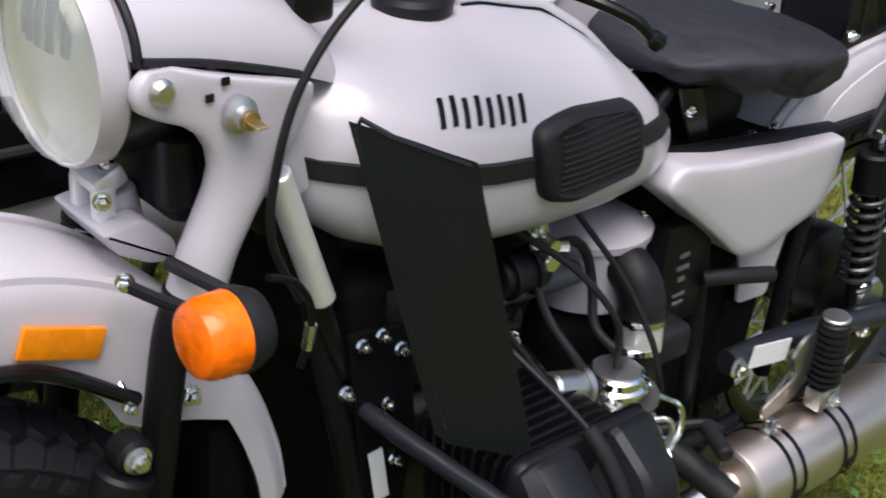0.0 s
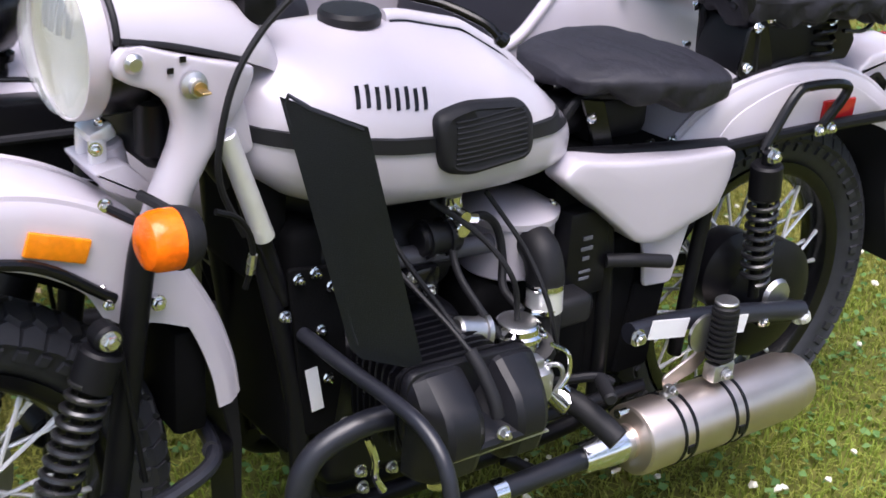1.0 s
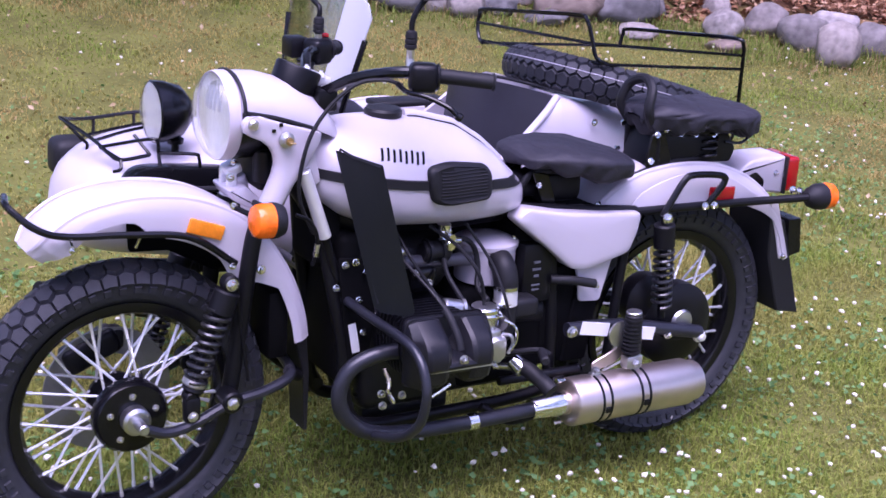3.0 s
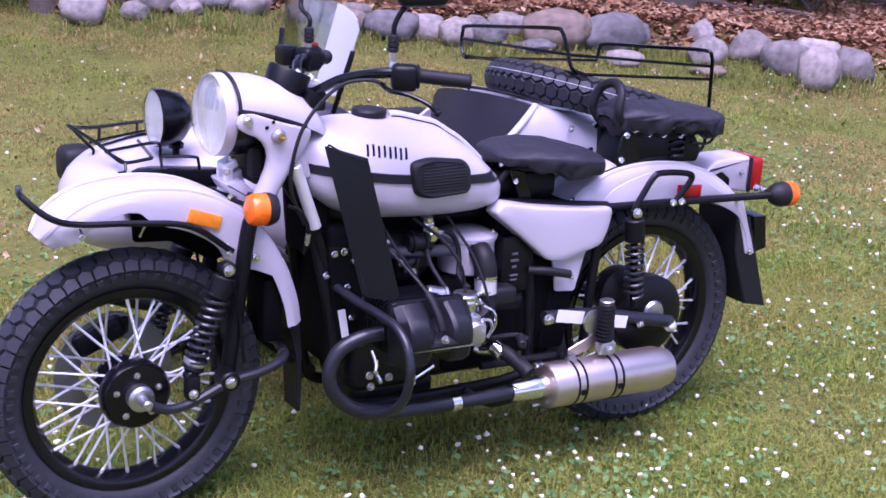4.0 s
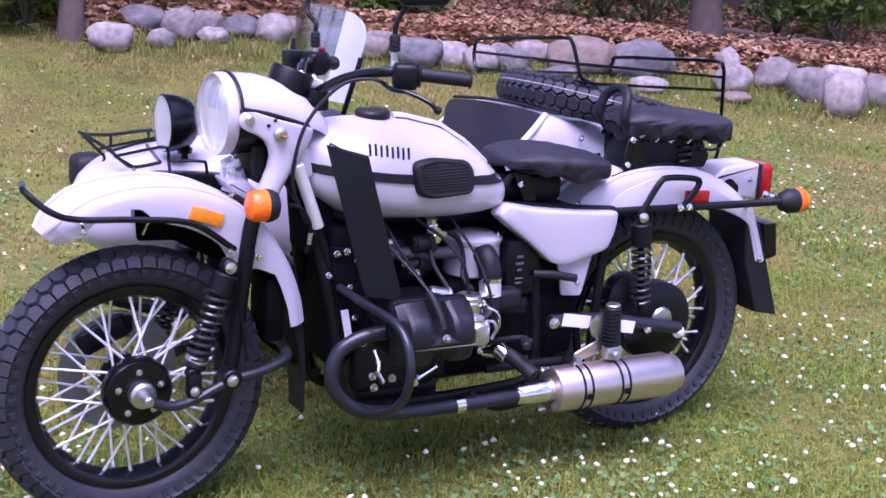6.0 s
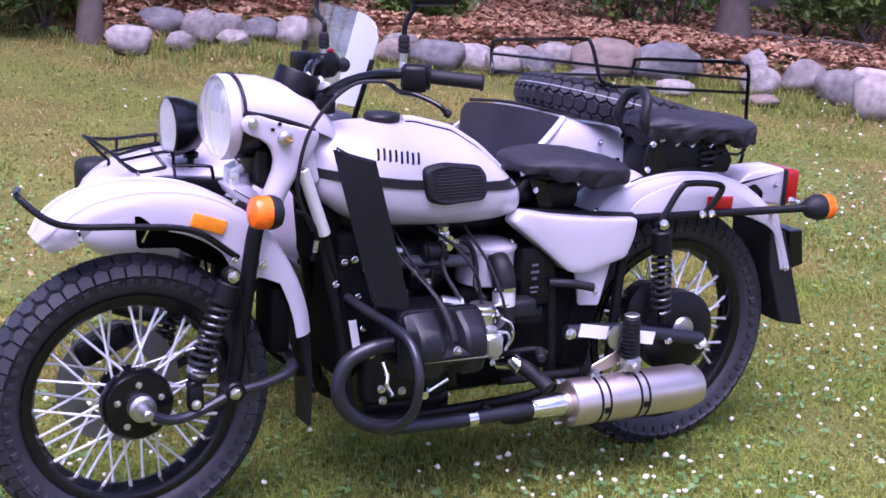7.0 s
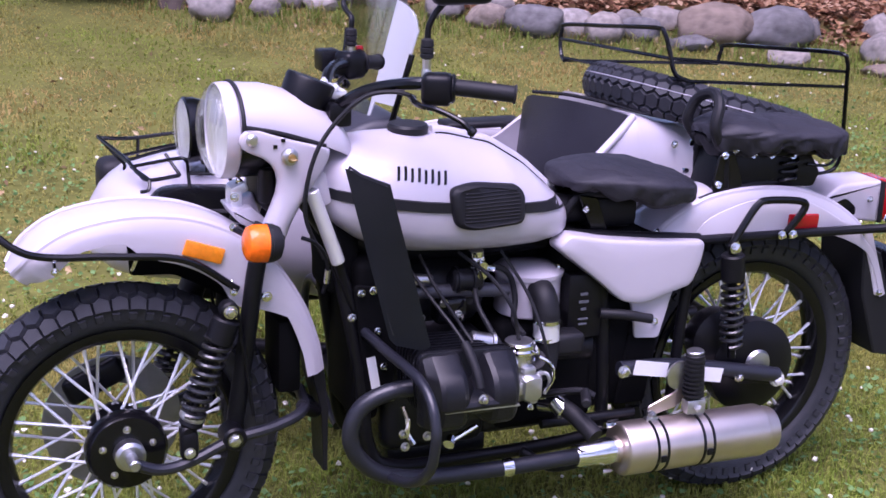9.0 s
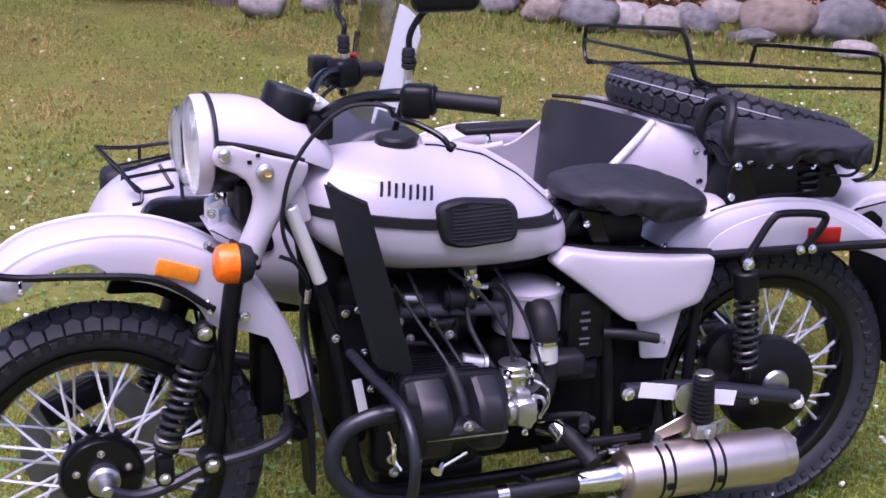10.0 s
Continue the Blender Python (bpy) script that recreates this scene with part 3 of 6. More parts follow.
# trees and shrubs
def tree(at, r, hgt, seed, crown=2600):
    rnd = random.Random(seed)
    x, y = at
    z = land(x, y) - 0.05
    t = thing("tree", (x, y, z), "tall tree with grey-brown bark and a green crown", "tree", "trees behind the wall")
    pts = [(x, y, z), (x + 0.01, y, z + 0.3), (x + rnd.uniform(-0.1, 0.1), y, z + hgt * 0.4), (x + rnd.uniform(-0.3, 0.3), y + 0.2, z + hgt)]
    bm = tube(pts, r, 14, 8, False, r * 0.35)
    for v in bm.verts:
        d = Vector((v.co.x - x, v.co.y - y, 0))
        f = 1 + 0.45 * max(0, 1 - (v.co.z - z) / 0.5) ** 2 + 0.10 * noise.noise(v.co * 6)
        v.co.x, v.co.y = x + d.x * f, y + d.y * f
    limbs = []
    for k in range(9):
        h0 = hgt * rnd.uniform(0.45, 0.95)
        a = rnd.uniform(0, 6.28)
        ln = hgt * rnd.uniform(0.2, 0.38)
        p0 = Vector((x, y + 0.1, z + h0))
        p2 = p0 + Vector((math.cos(a) * ln, math.sin(a) * ln, ln * 0.5))
        limbs.append(p2)
        bm_join(bm, tube([p0, (p0 + p2) / 2 + Vector((0, 0, 0.1)), p2], r * 0.3, 7, 4, False, r * 0.07))
    part("trunk", bm, BARK, t, "", 180)
    pts = []
    while len(pts) < crown:
        c = rnd.choice(limbs)
        g = Vector((rnd.gauss(0, 1), rnd.gauss(0, 1), rnd.gauss(0, 0.7))) * hgt * 0.085
        pts.append(tuple(c + g + Vector((0, 0, 0.2))))
    card_cloud("crown", pts, (0.16, 0.34), seed, LEAF, "", "", 0.7, t)
    return t


def shrub(at, r, hgt, seed, n=700):
    rnd = random.Random(seed)
    x, y = at
    z = land(x, y)
    t = thing("shrub", (x, y, z), "leafy green undergrowth shrub standing in fallen leaves", "shrub", "undergrowth")
    bm = tube([(x, y, z - 0.03), (x, y, z + hgt * 0.5), (x + 0.05, y, z + hgt)], 0.012, 6, 4, False, 0.004)
    pts = []
    for k in range(9):
        a = rnd.uniform(0, 6.28)
        p = Vector((x + r * 0.8 * math.cos(a), y + r * 0.8 * math.sin(a), z + hgt * rnd.uniform(0.4, 1)))
        bm_join(bm, tube([(x, y, z), ((x + p.x) / 2, (y + p.y) / 2, z + hgt * 0.4), p], 0.008, 5, 3, False, 0.003))
        for _ in range(n // 9):
            g = Vector((rnd.gauss(0, 1), rnd.gauss(0, 1), rnd.gauss(0, 0.8))) * r * 0.33
            q = p + g
            pts.append((q.x, q.y, max(q.z, z + 0.02)))
    part("stem", bm, BARK, t)
    card_cloud("leaves", pts, (0.05, 0.11), seed, LEAF, "", "", 0.6, t)
    return t


tree((6.20, 5.45), 0.135, 9.0, 1)
tree((1.33, 5.50), 0.085, 8.0, 2)
tree((4.2, 9.5), 0.2, 9.0, 3)
tree((9.8, 7.5), 0.22, 9.0, 4)
far = tree((-3.5, 9.5), 0.2, 9.0, 5, 3200)
# unseen tree ring on all sides, added to darken the horizon and reflections
rnd = random.Random(31)
for k in range(26):
    a = radians(20 + 360 * k / 26 + rnd.uniform(-5, 5))
    d = rnd.uniform(13, 19)
    x, y = 1 + d * math.cos(a), d * math.sin(a)
    copy_thing(far, Matrix.Translation((x, y, land(x, y) - 0.05)) @ Matrix.Rotation(rnd.uniform(0, 6), 4, 'Z'))
# more unseen trees behind the wall, added to keep skylight off the bed
for x, y in ((2.4, 8.6), (0.2, 9.6), (7.6, 8.6), (5.0, 8.0), (9.4, 6.2), (11.0, 5.0)):
    copy_thing(far, Matrix.Translation((x, y, land(x, y) - 0.05)) @ Matrix.Rotation(x * 2.1, 4, 'Z'))
for k, (x, y, r, hg) in enumerate(((6.2, 6.15, 0.42, 0.5), (5.85, 6.25, 0.4, 0.5), (1.12, 5.75, 0.25, 0.45), (0.8, 5.9, 0.3, 0.5), (1.95, 5.95, 0.25, 0.3), (2.55, 6.05, 0.35, 0.45), (2.95, 6.15, 0.3, 0.4), (3.75, 5.85, 0.25, 0.16), (7.55, 5.35, 0.3, 0.4), (8.0, 5.9, 0.4, 0.6),
                                   (7.35, 5.9, 0.35, 0.5), (9.3, 5.9, 0.7, 0.8), (-0.4, 6.6, 0.5, 0.6), (7.7, 7.6, 0.7, 0.8), (1.9, 7.2, 0.6, 0.8), (10.6, 4.6, 0.5, 0.6), (1.15, 6.3, 0.45, 0.7), (4.4, 7.2, 0.5, 0.6), (-1.2, 6.3, 0.4, 0.5))):
    shrub((x, y), r, hg, 60 + k)


def fallen_branch(a, b, r):
    """A bare crooked stick lying on the leaves."""
    n = 6
    pts = []
    for i in range(n):
        x, y = a[0] + (b[0] - a[0]) * i / (n - 1), a[1] + (b[1] - a[1]) * i / (n - 1)
        pts.append((x + 0.03 * math.sin(i * 2.3), y + 0.03 * math.cos(i * 1.7), land(x, y) + 0.03 + 0.012 * math.sin(i * 1.9)))
    t = thing("fallen_branch", (a[0], a[1], land(*a)), "grey-brown fallen branch lying on the dry leaves", "branch")
    part("stem", tube(pts, r, 9, 5, False, r * 0.45), BARK, t)
    p = Vector(pts[3])
    part("twig", tube([p, p + Vector((0.10, 0.08, 0.03)), p + Vector((0.24, 0.11, 0.02))], r * 0.4, 7, 4, False, r * 0.15), BARK, t)


fallen_branch((6.55, 5.75), (7.25, 5.0), 0.03)
fallen_branch((6.35, 4.85), (5.85, 4.75), 0.014)


# ---- motorcycle ----
bike = thing("motorcycle", (0.74, 0, 0), "light grey motorcycle with black engine parked on the lawn", "motorcycle")


def tyre_mesh(R, rim_r, w, blocks=44):
    """A tyre round the y axis with a blocky tread, moulded in one piece."""
    h = R - 0.0085 - rim_r
    bm = bmesh.new()
    rings = []
    angs = [-150, -135, -120, -110, -101, -80, -42, 0, 42, 80, 101, 110, 120, 135, 150]
    n = blocks * 2
    for i, a in enumerate(angs):
        ring = []
        for k in range(n):
            t = radians(a + (6.0 if k % 2 == i % 2 else -6.0) * (5 < i < 9))
            r, y = rim_r + h * 0.52 + h * 0.48 * math.cos(t), w * 0.5 * math.sin(t) * (1.0 if abs(a) < 100 else 0.93)
            ph = 2 * math.pi * k / n
            ring.append(bm.verts.new((r * math.sin(ph), y, r * math.cos(ph))))
        rings.append(ring)
    tread, lugs = [], []
    m = len(rings)
    for i in range(m):
        A, B = rings[i], rings[(i + 1) % m]
        if 5 <= i <= 8:
            off = i % 2
            for k in range(blocks):
                q = (2 * k + off) % n
                tread.append(bm.faces.new((A[q], A[(q + 1) % n], A[(q + 2) % n], B[(q + 2) % n], B[(q + 1) % n], B[q])))
        else:
            for k in range(n):
                f = bm.faces.new((A[k], A[(k + 1) % n], B[(k + 1) % n], B[k]))
                if i in (4, 9) and k % 2:
                    lugs.append(f)
    bmesh.ops.recalc_face_normals(bm, faces=bm.faces)
    bmesh.ops.inset_individual(bm, faces=tread, thickness=0.0032, depth=0.0095)
    bmesh.ops.inset_individual(bm, faces=lugs, thickness=0.002, depth=0.005)
    return finish(bm, "tyre", 30)


def rim_mesh(rim_r, w):
    prof = [(rim_r + 0.012, -w * 0.36), (rim_r + 0.012, -w * 0.33), (rim_r - 0.004, -w * 0.30), (rim_r - 0.016, -w * 0.1), (rim_r - 0.019, 0), (rim_r - 0.016, w * 0.1),
            (rim_r - 0.004, w * 0.30), (rim_r + 0.012, w * 0.33), (rim_r + 0.012, w * 0.36), (rim_r - 0.002, w * 0.36), (rim_r - 0.012, w * 0.31), (rim_r - 0.022, w * 0.12), (rim_r - 0.025, 0),
            (rim_r - 0.022, -w * 0.12), (rim_r - 0.012, -w * 0.31), (rim_r - 0.002, -w * 0.36)]
    return finish(lathe(prof, (0, 0, 0), (0, 1, 0), 64, True), "rim")


TYRE = tyre_mesh(0.341, 0.238, 0.104, 54)
RIM = rim_mesh(0.240, 0.104)


def at(ob, x, y, z, m=None):
    ob.matrix_local = Matrix.Translation((x, y, z)) @ (m or Matrix())
    return ob


def wheel(parent, c, hub_r, rot=None, spokes=True):
    """Tyre, rim, hub and crossed spokes of one wheel round the centre c."""
    root = part("wheel", lathe([(hub_r, -0.055), (hub_r, -0.045), (hub_r * 0.7, -0.04), (hub_r * 0.7, 0.04), (hub_r, 0.045), (hub_r, 0.055)], (0, 0, 0), (0, 1, 0), 32), SATIN, parent, "wire wheel with a black hub")
    M = Matrix.Translation(c) @ (rot or Matrix())
    root.matrix_basis = M
    t = part("tyre", TYRE, RUBBER, root, "black knobbly tyre")
    r = part("rim", RIM, BLACK, root, "black rim")
    if spokes:
        n = 20
        for side in (-1, 1):
            for i in range(n):
                a0 = 2 * math.pi * i / n + (0.5 if side > 0 else 0) * 2 * math.pi / n
                lean = 0.62 * (1 if i % 2 else -1)
                p0 = Vector((math.sin(a0 - lean) * hub_r * 0.92, side * 0.048, math.cos(a0 - lean) * hub_r * 0.92))
                p1 = Vector((math.sin(a0) * 0.226, side * 0.012, math.cos(a0) * 0.226))
                part("spoke", bm_join(rod(p0, p1, 0.0034, 6), rod(p1 + (p0 - p1).normalized() * 0.02, p1, 0.0045, 6)), SPOKE, root)
    return root


FW = (0.0, 0.0, 0.336)
RW = (1.498, 0.0, 0.340)
front_wheel = wheel(bike, FW, 0.06, Matrix.Scale(0.985, 4))
rear_wheel = wheel(bike, RW, 0.06)
# front brake drum cover, axle and disc
drum = part("hub_cover", lathe([(0.083, 0), (0.083, 0.02), (0.075, 0.032), (0.04, 0.036), (0, 0.036)], (0, -0.055, 0.340), (0, -1, 0), 40), BLACK, bike, "glossy black hub cover")
part("axle_boss", lathe([(0.031, 0.02), (0.031, 0.05), (0.024, 0.055), (0.012, 0.055), (0.012, 0.095), (0.009, 0.098), (0, 0.098)], (0, -0.065, 0.343), (0, -1, 0), 24), ALU, drum, "bare aluminium axle boss")
for k in range(5):
    a = radians(72 * k + 20)
    part("bolt", bolt((0.052 * math.cos(a), -0.089, 0.340 + 0.052 * math.sin(a)), (0, -1, 0), 0.006, 0.005), ZINC, drum)
disc = part("brake_disc", lathe([(0.085, 0), (0.145, 0), (0.145, 0.006), (0.085, 0.006)], (0, 0.085, 0.340), (0, 1, 0), 48, True), DISC, bike, "bare steel brake disc")
part("brake_caliper", bm_join(box(-0.035, 0.10, 0.435, 0.13, 0.06, 0.06, 0.015, 3, Euler((0, radians(-24), 0))), box(0.01, 0.105, 0.455, 0.06, 0.05, 0.05, 0.012, 2)), SATIN, bike, "black brake caliper")
part("rear_disc", lathe([(0.105, 0), (0.115, 0.012), (0.115, 0.05), (0.09, 0.062), (0.05, 0.066), (0, 0.066)], (1.486, -0.045, 0.350), (0, -1, 0), 48), SATIN, bike, "black rear hub housing")
part("hub_cap", lathe([(0.035, 0), (0.03, 0.008), (0, 0.013)], (1.487, -0.114, 0.364), (0, -1, 0), 28), ALU, bike, "polished round hub cap")


def fender(crown, hw, drop, thick=0.0035, flat=0.5):
    """A mudguard along a crown line in x and z."""
    L = smooth_line([(x, 0, z) for x, z in crown], 9)
    rows = []
    m = len(L)
    for i, p in enumerate(L):
        d = (L[min(i + 1, m - 1)] - L[max(i - 1, 0)]).normalized()
        n = Vector((d.z, 0, -d.x))
        u = i / (m - 1)
        k = drop(u)
        w = hw(u)
        sec = [(-1.0, -k), (-1.0, -k * 0.6), (-0.985, -min(0.030, k * 0.5)), (-0.93, -min(0.014, k * 0.4)), (-0.89, -0.0085), (-0.868, -0.0145), (-0.845, -0.0035), (-0.79, 0.0005), (-0.735, -0.0025), (-0.712, -0.0125), (-0.69, -0.0055), (-0.55, -0.002), (-0.3, 0.002), (0, 0.004)]
        sec = sec + [(-a, b) for a, b in sec[-2::-1]]
        rows.append([p + Vector((0, w * a, 0)) - n * b for a, b in sec])
    return strip(rows, thick)


FC = [(-0.205, 0.722), (-0.17, 0.765), (-0.12, 0.800), (-0.057, 0.820), (0.035, 0.829), (0.143, 0.815), (0.24, 0.772), (0.315, 0.705), (0.372, 0.615), (0.404, 0.530), (0.416, 0.465)]


def front_drop(u):
    return interp(u, [0, 0.04, 0.10, 0.17, 0.21, 0.25, 0.34, 0.37, 0.40, 0.44, 0.62, 0.68, 0.72, 0.76, 0.80, 1], [0.030, 0.050, 0.060, 0.056, 0.052, 0.048, 0.048, 0.054, 0.078, 0.090, 0.106, 0.120, 0.112, 0.076, 0.046, 0.042])


part("front_fender", fender(FC, lambda u: interp(u, [0, 0.05, 0.10, 1], [0.055, 0.08, 0.088, 0.088]), front_drop), PAINT, bike, "", 28)
RC = [(1.16, 0.56), (1.175, 0.64), (1.215, 0.715), (1.307, 0.768), (1.40, 0.788), (1.50, 0.790), (1.60, 0.775), (1.70, 0.735), (1.79, 0.668), (1.85, 0.585), (1.885, 0.50)]
part("rear_fender", fender(RC, lambda u: 0.09, lambda u: 0.03 + 0.05 * min(u / 0.3, 1) if u < 0.7 else 0.08 - 0.045 * min((u - 0.7) / 0.15, 1)), PAINT, bike)

# tank
TX = [0.385, 0.40, 0.43, 0.48, 0.54, 0.60, 0.70, 0.80, 0.88, 0.94, 0.965, 0.975]
TT = [0.885, 0.905, 0.930, 0.946, 0.951, 0.951, 0.943, 0.918, 0.870, 0.818, 0.795, 0.785]
TB = [0.835, 0.808, 0.774, 0.738, 0.714, 0.703, 0.697, 0.695, 0.698, 0.706, 0.720, 0.745]
TW = [0.03, 0.065, 0.10, 0.135, 0.155, 0.165, 0.170, 0.163, 0.143, 0.112, 0.085, 0.045]


def tank_y(x, z):
    """The half width of the tank at x and z."""
    t, b, w = interp(x, TX, TT), interp(x, TX, TB), interp(x, TX, TW)
    mid = b + (t - b) * 0.46
    k = (z - mid) / (t - mid) if z > mid else (mid - z) / (mid - b)
    return w * max(1 - min(abs(k), 1) ** (2.3 if z > mid else 3.6), 0) ** (1 / 2.0)


def tank_bm():
    rings = []
    for x in np.linspace(TX[0], TX[-1], 40):
        t, b, w = interp(x, TX, TT), interp(x, TX, TB), interp(x, TX, TW)
        mid = b + (t - b) * 0.46
        ring = []
        for k in range(32):
            a = 2 * math.pi * k / 32
            c, s = math.cos(a), math.sin(a)
            ring.append((x, w * math.copysign(abs(c) ** 1.0, c), mid + math.copysign(abs(s) ** (2 / (2.3 if s > 0 else 3.6)), s) * ((t - mid) if s > 0 else (mid - b))))
        rings.append(ring)
    return loft(rings)


tank = part("fuel_tank", tank_bm(), PAINT, bike, "light grey painted fuel tank", 60)
rows = []
for x in np.linspace(0.392, 0.962, 40):
    z = interp(x, [0.39, 0.6, 0.96], [0.852, 0.826, 0.795])
    rows.append([(x, -tank_y(x, z + dz) - o, z + dz) for dz, o in ((-0.012, -0.002), (-0.010, 0.004), (0.010, 0.004), (0.012, -0.002))])
part("tank_strip", strip(rows, 0.002), SOFT, tank, "black rubber strip")
out = rounded([(0.645, 0.862), (0.70, 0.872), (0.805, 0.858), (0.822, 0.84), (0.820, 0.778), (0.70, 0.772), (0.662, 0.782), (0.652, 0.81)], 0.02)
rings = []
cx, cz = 0.737, 0.822
for s, o in ((1.0, -0.002), (1.0, 0.008), (0.96, 0.014), (0.85, 0.017), (0.8, 0.0145), (0.4, 0.016), (0.02, 0.016)):
    rings.append([(cx + (x - cx) * s, -tank_y(cx + (x - cx) * s, cz + (z - cz) * s) - o, cz + (z - cz) * s) for x, z in out])
knee = part("knee_pad", loft(rings), SOFT, tank, "black rubber knee pad with fine ribs", 50)
for k in range(9):
    z = 0.794 + 0.0072 * k
    part("rib", tube([(x, -tank_y(x, z) - 0.0155, z) for x in np.linspace(0.676, 0.802, 9)], 0.0016, 6), SOFT, knee)
part("fuel_cap", lathe([(0.03, 0), (0.043, 0.004), (0.044, 0.016), (0.04, 0.022), (0, 0.023)], (0.618, 0, 0.944), (0.01, 0, 1), 28), SOFT, tank, "black fuel cap")
def emblem_stroke(x0, z0, h, w, slant=0.25):
    """A plain slanted stroke lying on the tank's side."""
    rows = [[(x0 + p + slant * q, -tank_y(x0 + p + slant * q, z0 + q) - 0.0014, z0 + q) for p in (0, w / 2, w)] for q in np.linspace(0, h, 5)]
    return strip(rows, 0.0015)


for k in range(4):
    for dx in (0.0, 0.0145):
        part("emblem_bar", emblem_stroke(0.541 + 0.0275 * k + dx, 0.8805 - 0.0037 * k, 0.025, 0.0058), BLACK, tank)

# saddle
def cushion(sections, n=40, e=2.6, wrinkle=0.0, seed=0.0, hem=0.0):
    """A cushion of sections x, centre z, half width, half height, under a creased cover."""
    X = [q[0] for q in sections]
    line_ = smooth_line([(q[1], q[2], q[3]) for q in sections], 9)
    pos = [p.x for p in smooth_line([(q, 0, 0) for q in X], 9)]
    rings = []
    for x, p in zip(pos, line_):
        z, w, hh = p
        w, hh = max(w, 0.004), max(hh, 0.003)
        ring = []
        for k in range(n):
            a = 2 * math.pi * k / n
            c, s = math.cos(a), math.sin(a)
            q = Vector((x, w * math.copysign(abs(c) ** (2 / e), c), z + hh * math.copysign(abs(s) ** (2 / e), s)))
            low = max(0.0, -s) ** 0.6
            if wrinkle:
                d = Vector((0, c, s))
                crease = noise.noise(Vector((q.x * 16 + seed, q.y * 16, q.z * 16))) + 0.6 * noise.noise(Vector((q.x * 42 + seed, q.y * 30, q.z * 8))) - 0.9 * (1 - abs(noise.noise(Vector((q.x * 13 - q.z * 30 + seed, q.y * 9, q.z * 26))))) ** 9
                q += d * crease * wrinkle * (0.35 + low)
                if s < -0.2:
                    q.z -= hem * (0.5 + noise.noise(Vector((q.x * 22 + seed, q.y * 3, 0))))
            ring.append(q)
        rings.append(ring)
    return loft(rings)


part("saddle", cushion([(0.978, 0.828, 0.04, 0.006), (0.988, 0.828, 0.08, 0.016), (1.015, 0.829, 0.105, 0.023), (1.06, 0.828, 0.125, 0.028), (1.12, 0.824, 0.145, 0.032), (1.19, 0.815, 0.153, 0.034), (1.245, 0.806, 0.142, 0.032), (1.278, 0.800, 0.112, 0.025), (1.295, 0.798, 0.07, 0.012)], 84, 2.9, 0.010, 1.0, 0.016), COVER, bike, "black solo saddle under a fitted cloth cover", 60)
part("pillion_seat", cushion([(1.345, 0.905, 0.03, 0.01), (1.36, 0.908, 0.07, 0.026), (1.42, 0.913, 0.10, 0.034), (1.50, 0.909, 0.12, 0.031), (1.60, 0.903, 0.122, 0.029), (1.67, 0.900, 0.108, 0.026), (1.705, 0.896, 0.08, 0.016)], 84, 2.6, 0.016, 7.0, 0.034), COVER, bike, "black pillion seat under a loose creased cloth cover", 60)
part("grab_handle", tube([(1.37, -0.05, 0.885), (1.345, -0.058, 0.93), (1.36, -0.045, 0.98), (1.372, 0, 0.999), (1.36, 0.045, 0.98), (1.345, 0.058, 0.93), (1.37, 0.05, 0.885)], 0.013), SOFT, bike, "black rubber grab handle")
# side cover
def pillow(outline, steps):
    """A pillowed cover: the outline shrunk step by step towards its middle, at each depth y."""
    cx, cz = sum(p[0] for p in outline) / len(outline), sum(p[1] for p in outline) / len(outline)
    return loft([[(cx + (x - cx) * k, y, cz + (z - cz) * k) for x, z in outline] for k, y in steps])


part("side_cover", pillow(rounded([(0.918, 0.704), (0.948, 0.731), (1.05, 0.712), (1.18, 0.698), (1.299, 0.690), (1.292, 0.640), (1.270, 0.588), (1.140, 0.555), (1.093, 0.563), (1.01, 0.632)], 0.016), ((1.0, -0.085), (1.0, -0.121), (0.994, -0.128), (0.982, -0.1325), (0.955, -0.1345), (0.8, -0.136), (0.5, -0.1375), (0.02, -0.138))), PAINT, bike, "", 60)
# silencer and pipe
muff = part("silencer", lathe([(0.028, -0.02), (0.030, -0.002), (0.055, 0.0), (0.0595, 0.003), (0.061, 0.008), (0.061, 0.368), (0.0595, 0.374), (0.0545, 0.378), (0.0535, 0.381), (0.0525, 0.402), (0.050, 0.408), (0.03, 0.410), (0.027, 0.404), (0.0, 0.404)], (1.066, -0.20, 0.241), (1, 0.0, -0.012), 40), STEEL, bike, "brushed steel silencer", 24)
for x0 in (1.135, 1.160, 1.256, 1.281):
    part("strap", lathe([(0.061, 0), (0.0632, 0.001), (0.0632, 0.006), (0.061, 0.007)], (x0, -0.20, 0.241 - 0.012 * (x0 - 1.08)), (1, 0, -0.012), 40), BLACK, muff)
part("exhaust_pipe", tube([(0.975, -0.20, 0.240), (0.79, -0.20, 0.238), (0.608, -0.20, 0.245), (0.505, -0.205, 0.268), (0.445, -0.21, 0.318), (0.425, -0.215, 0.378), (0.450, -0.22, 0.436), (0.52, -0.23, 0.466), (0.60, -0.24, 0.462)], 0.0178, 16), PIPE, bike, "black exhaust pipe")
part("pipe_clamp", rod((0.777, -0.20, 0.238), (0.802, -0.20, 0.238), 0.0208, 24), CHROME, bike, "bright clamp")
# leg shield
def quad_slab(p, thick, bev=0.006):
    bm = bmesh.new()
    bm.faces.new([bm.verts.new(q) for q in p])
    bmesh.ops.solidify(bm, geom=bm.faces[:], thickness=thick)
    bmesh.ops.recalc_face_normals(bm, faces=bm.faces)
    bmesh.ops.bevel(bm, geom=bm.edges[:], offset=bev, segments=2, affect='EDGES', profile=0.5)
    return bm


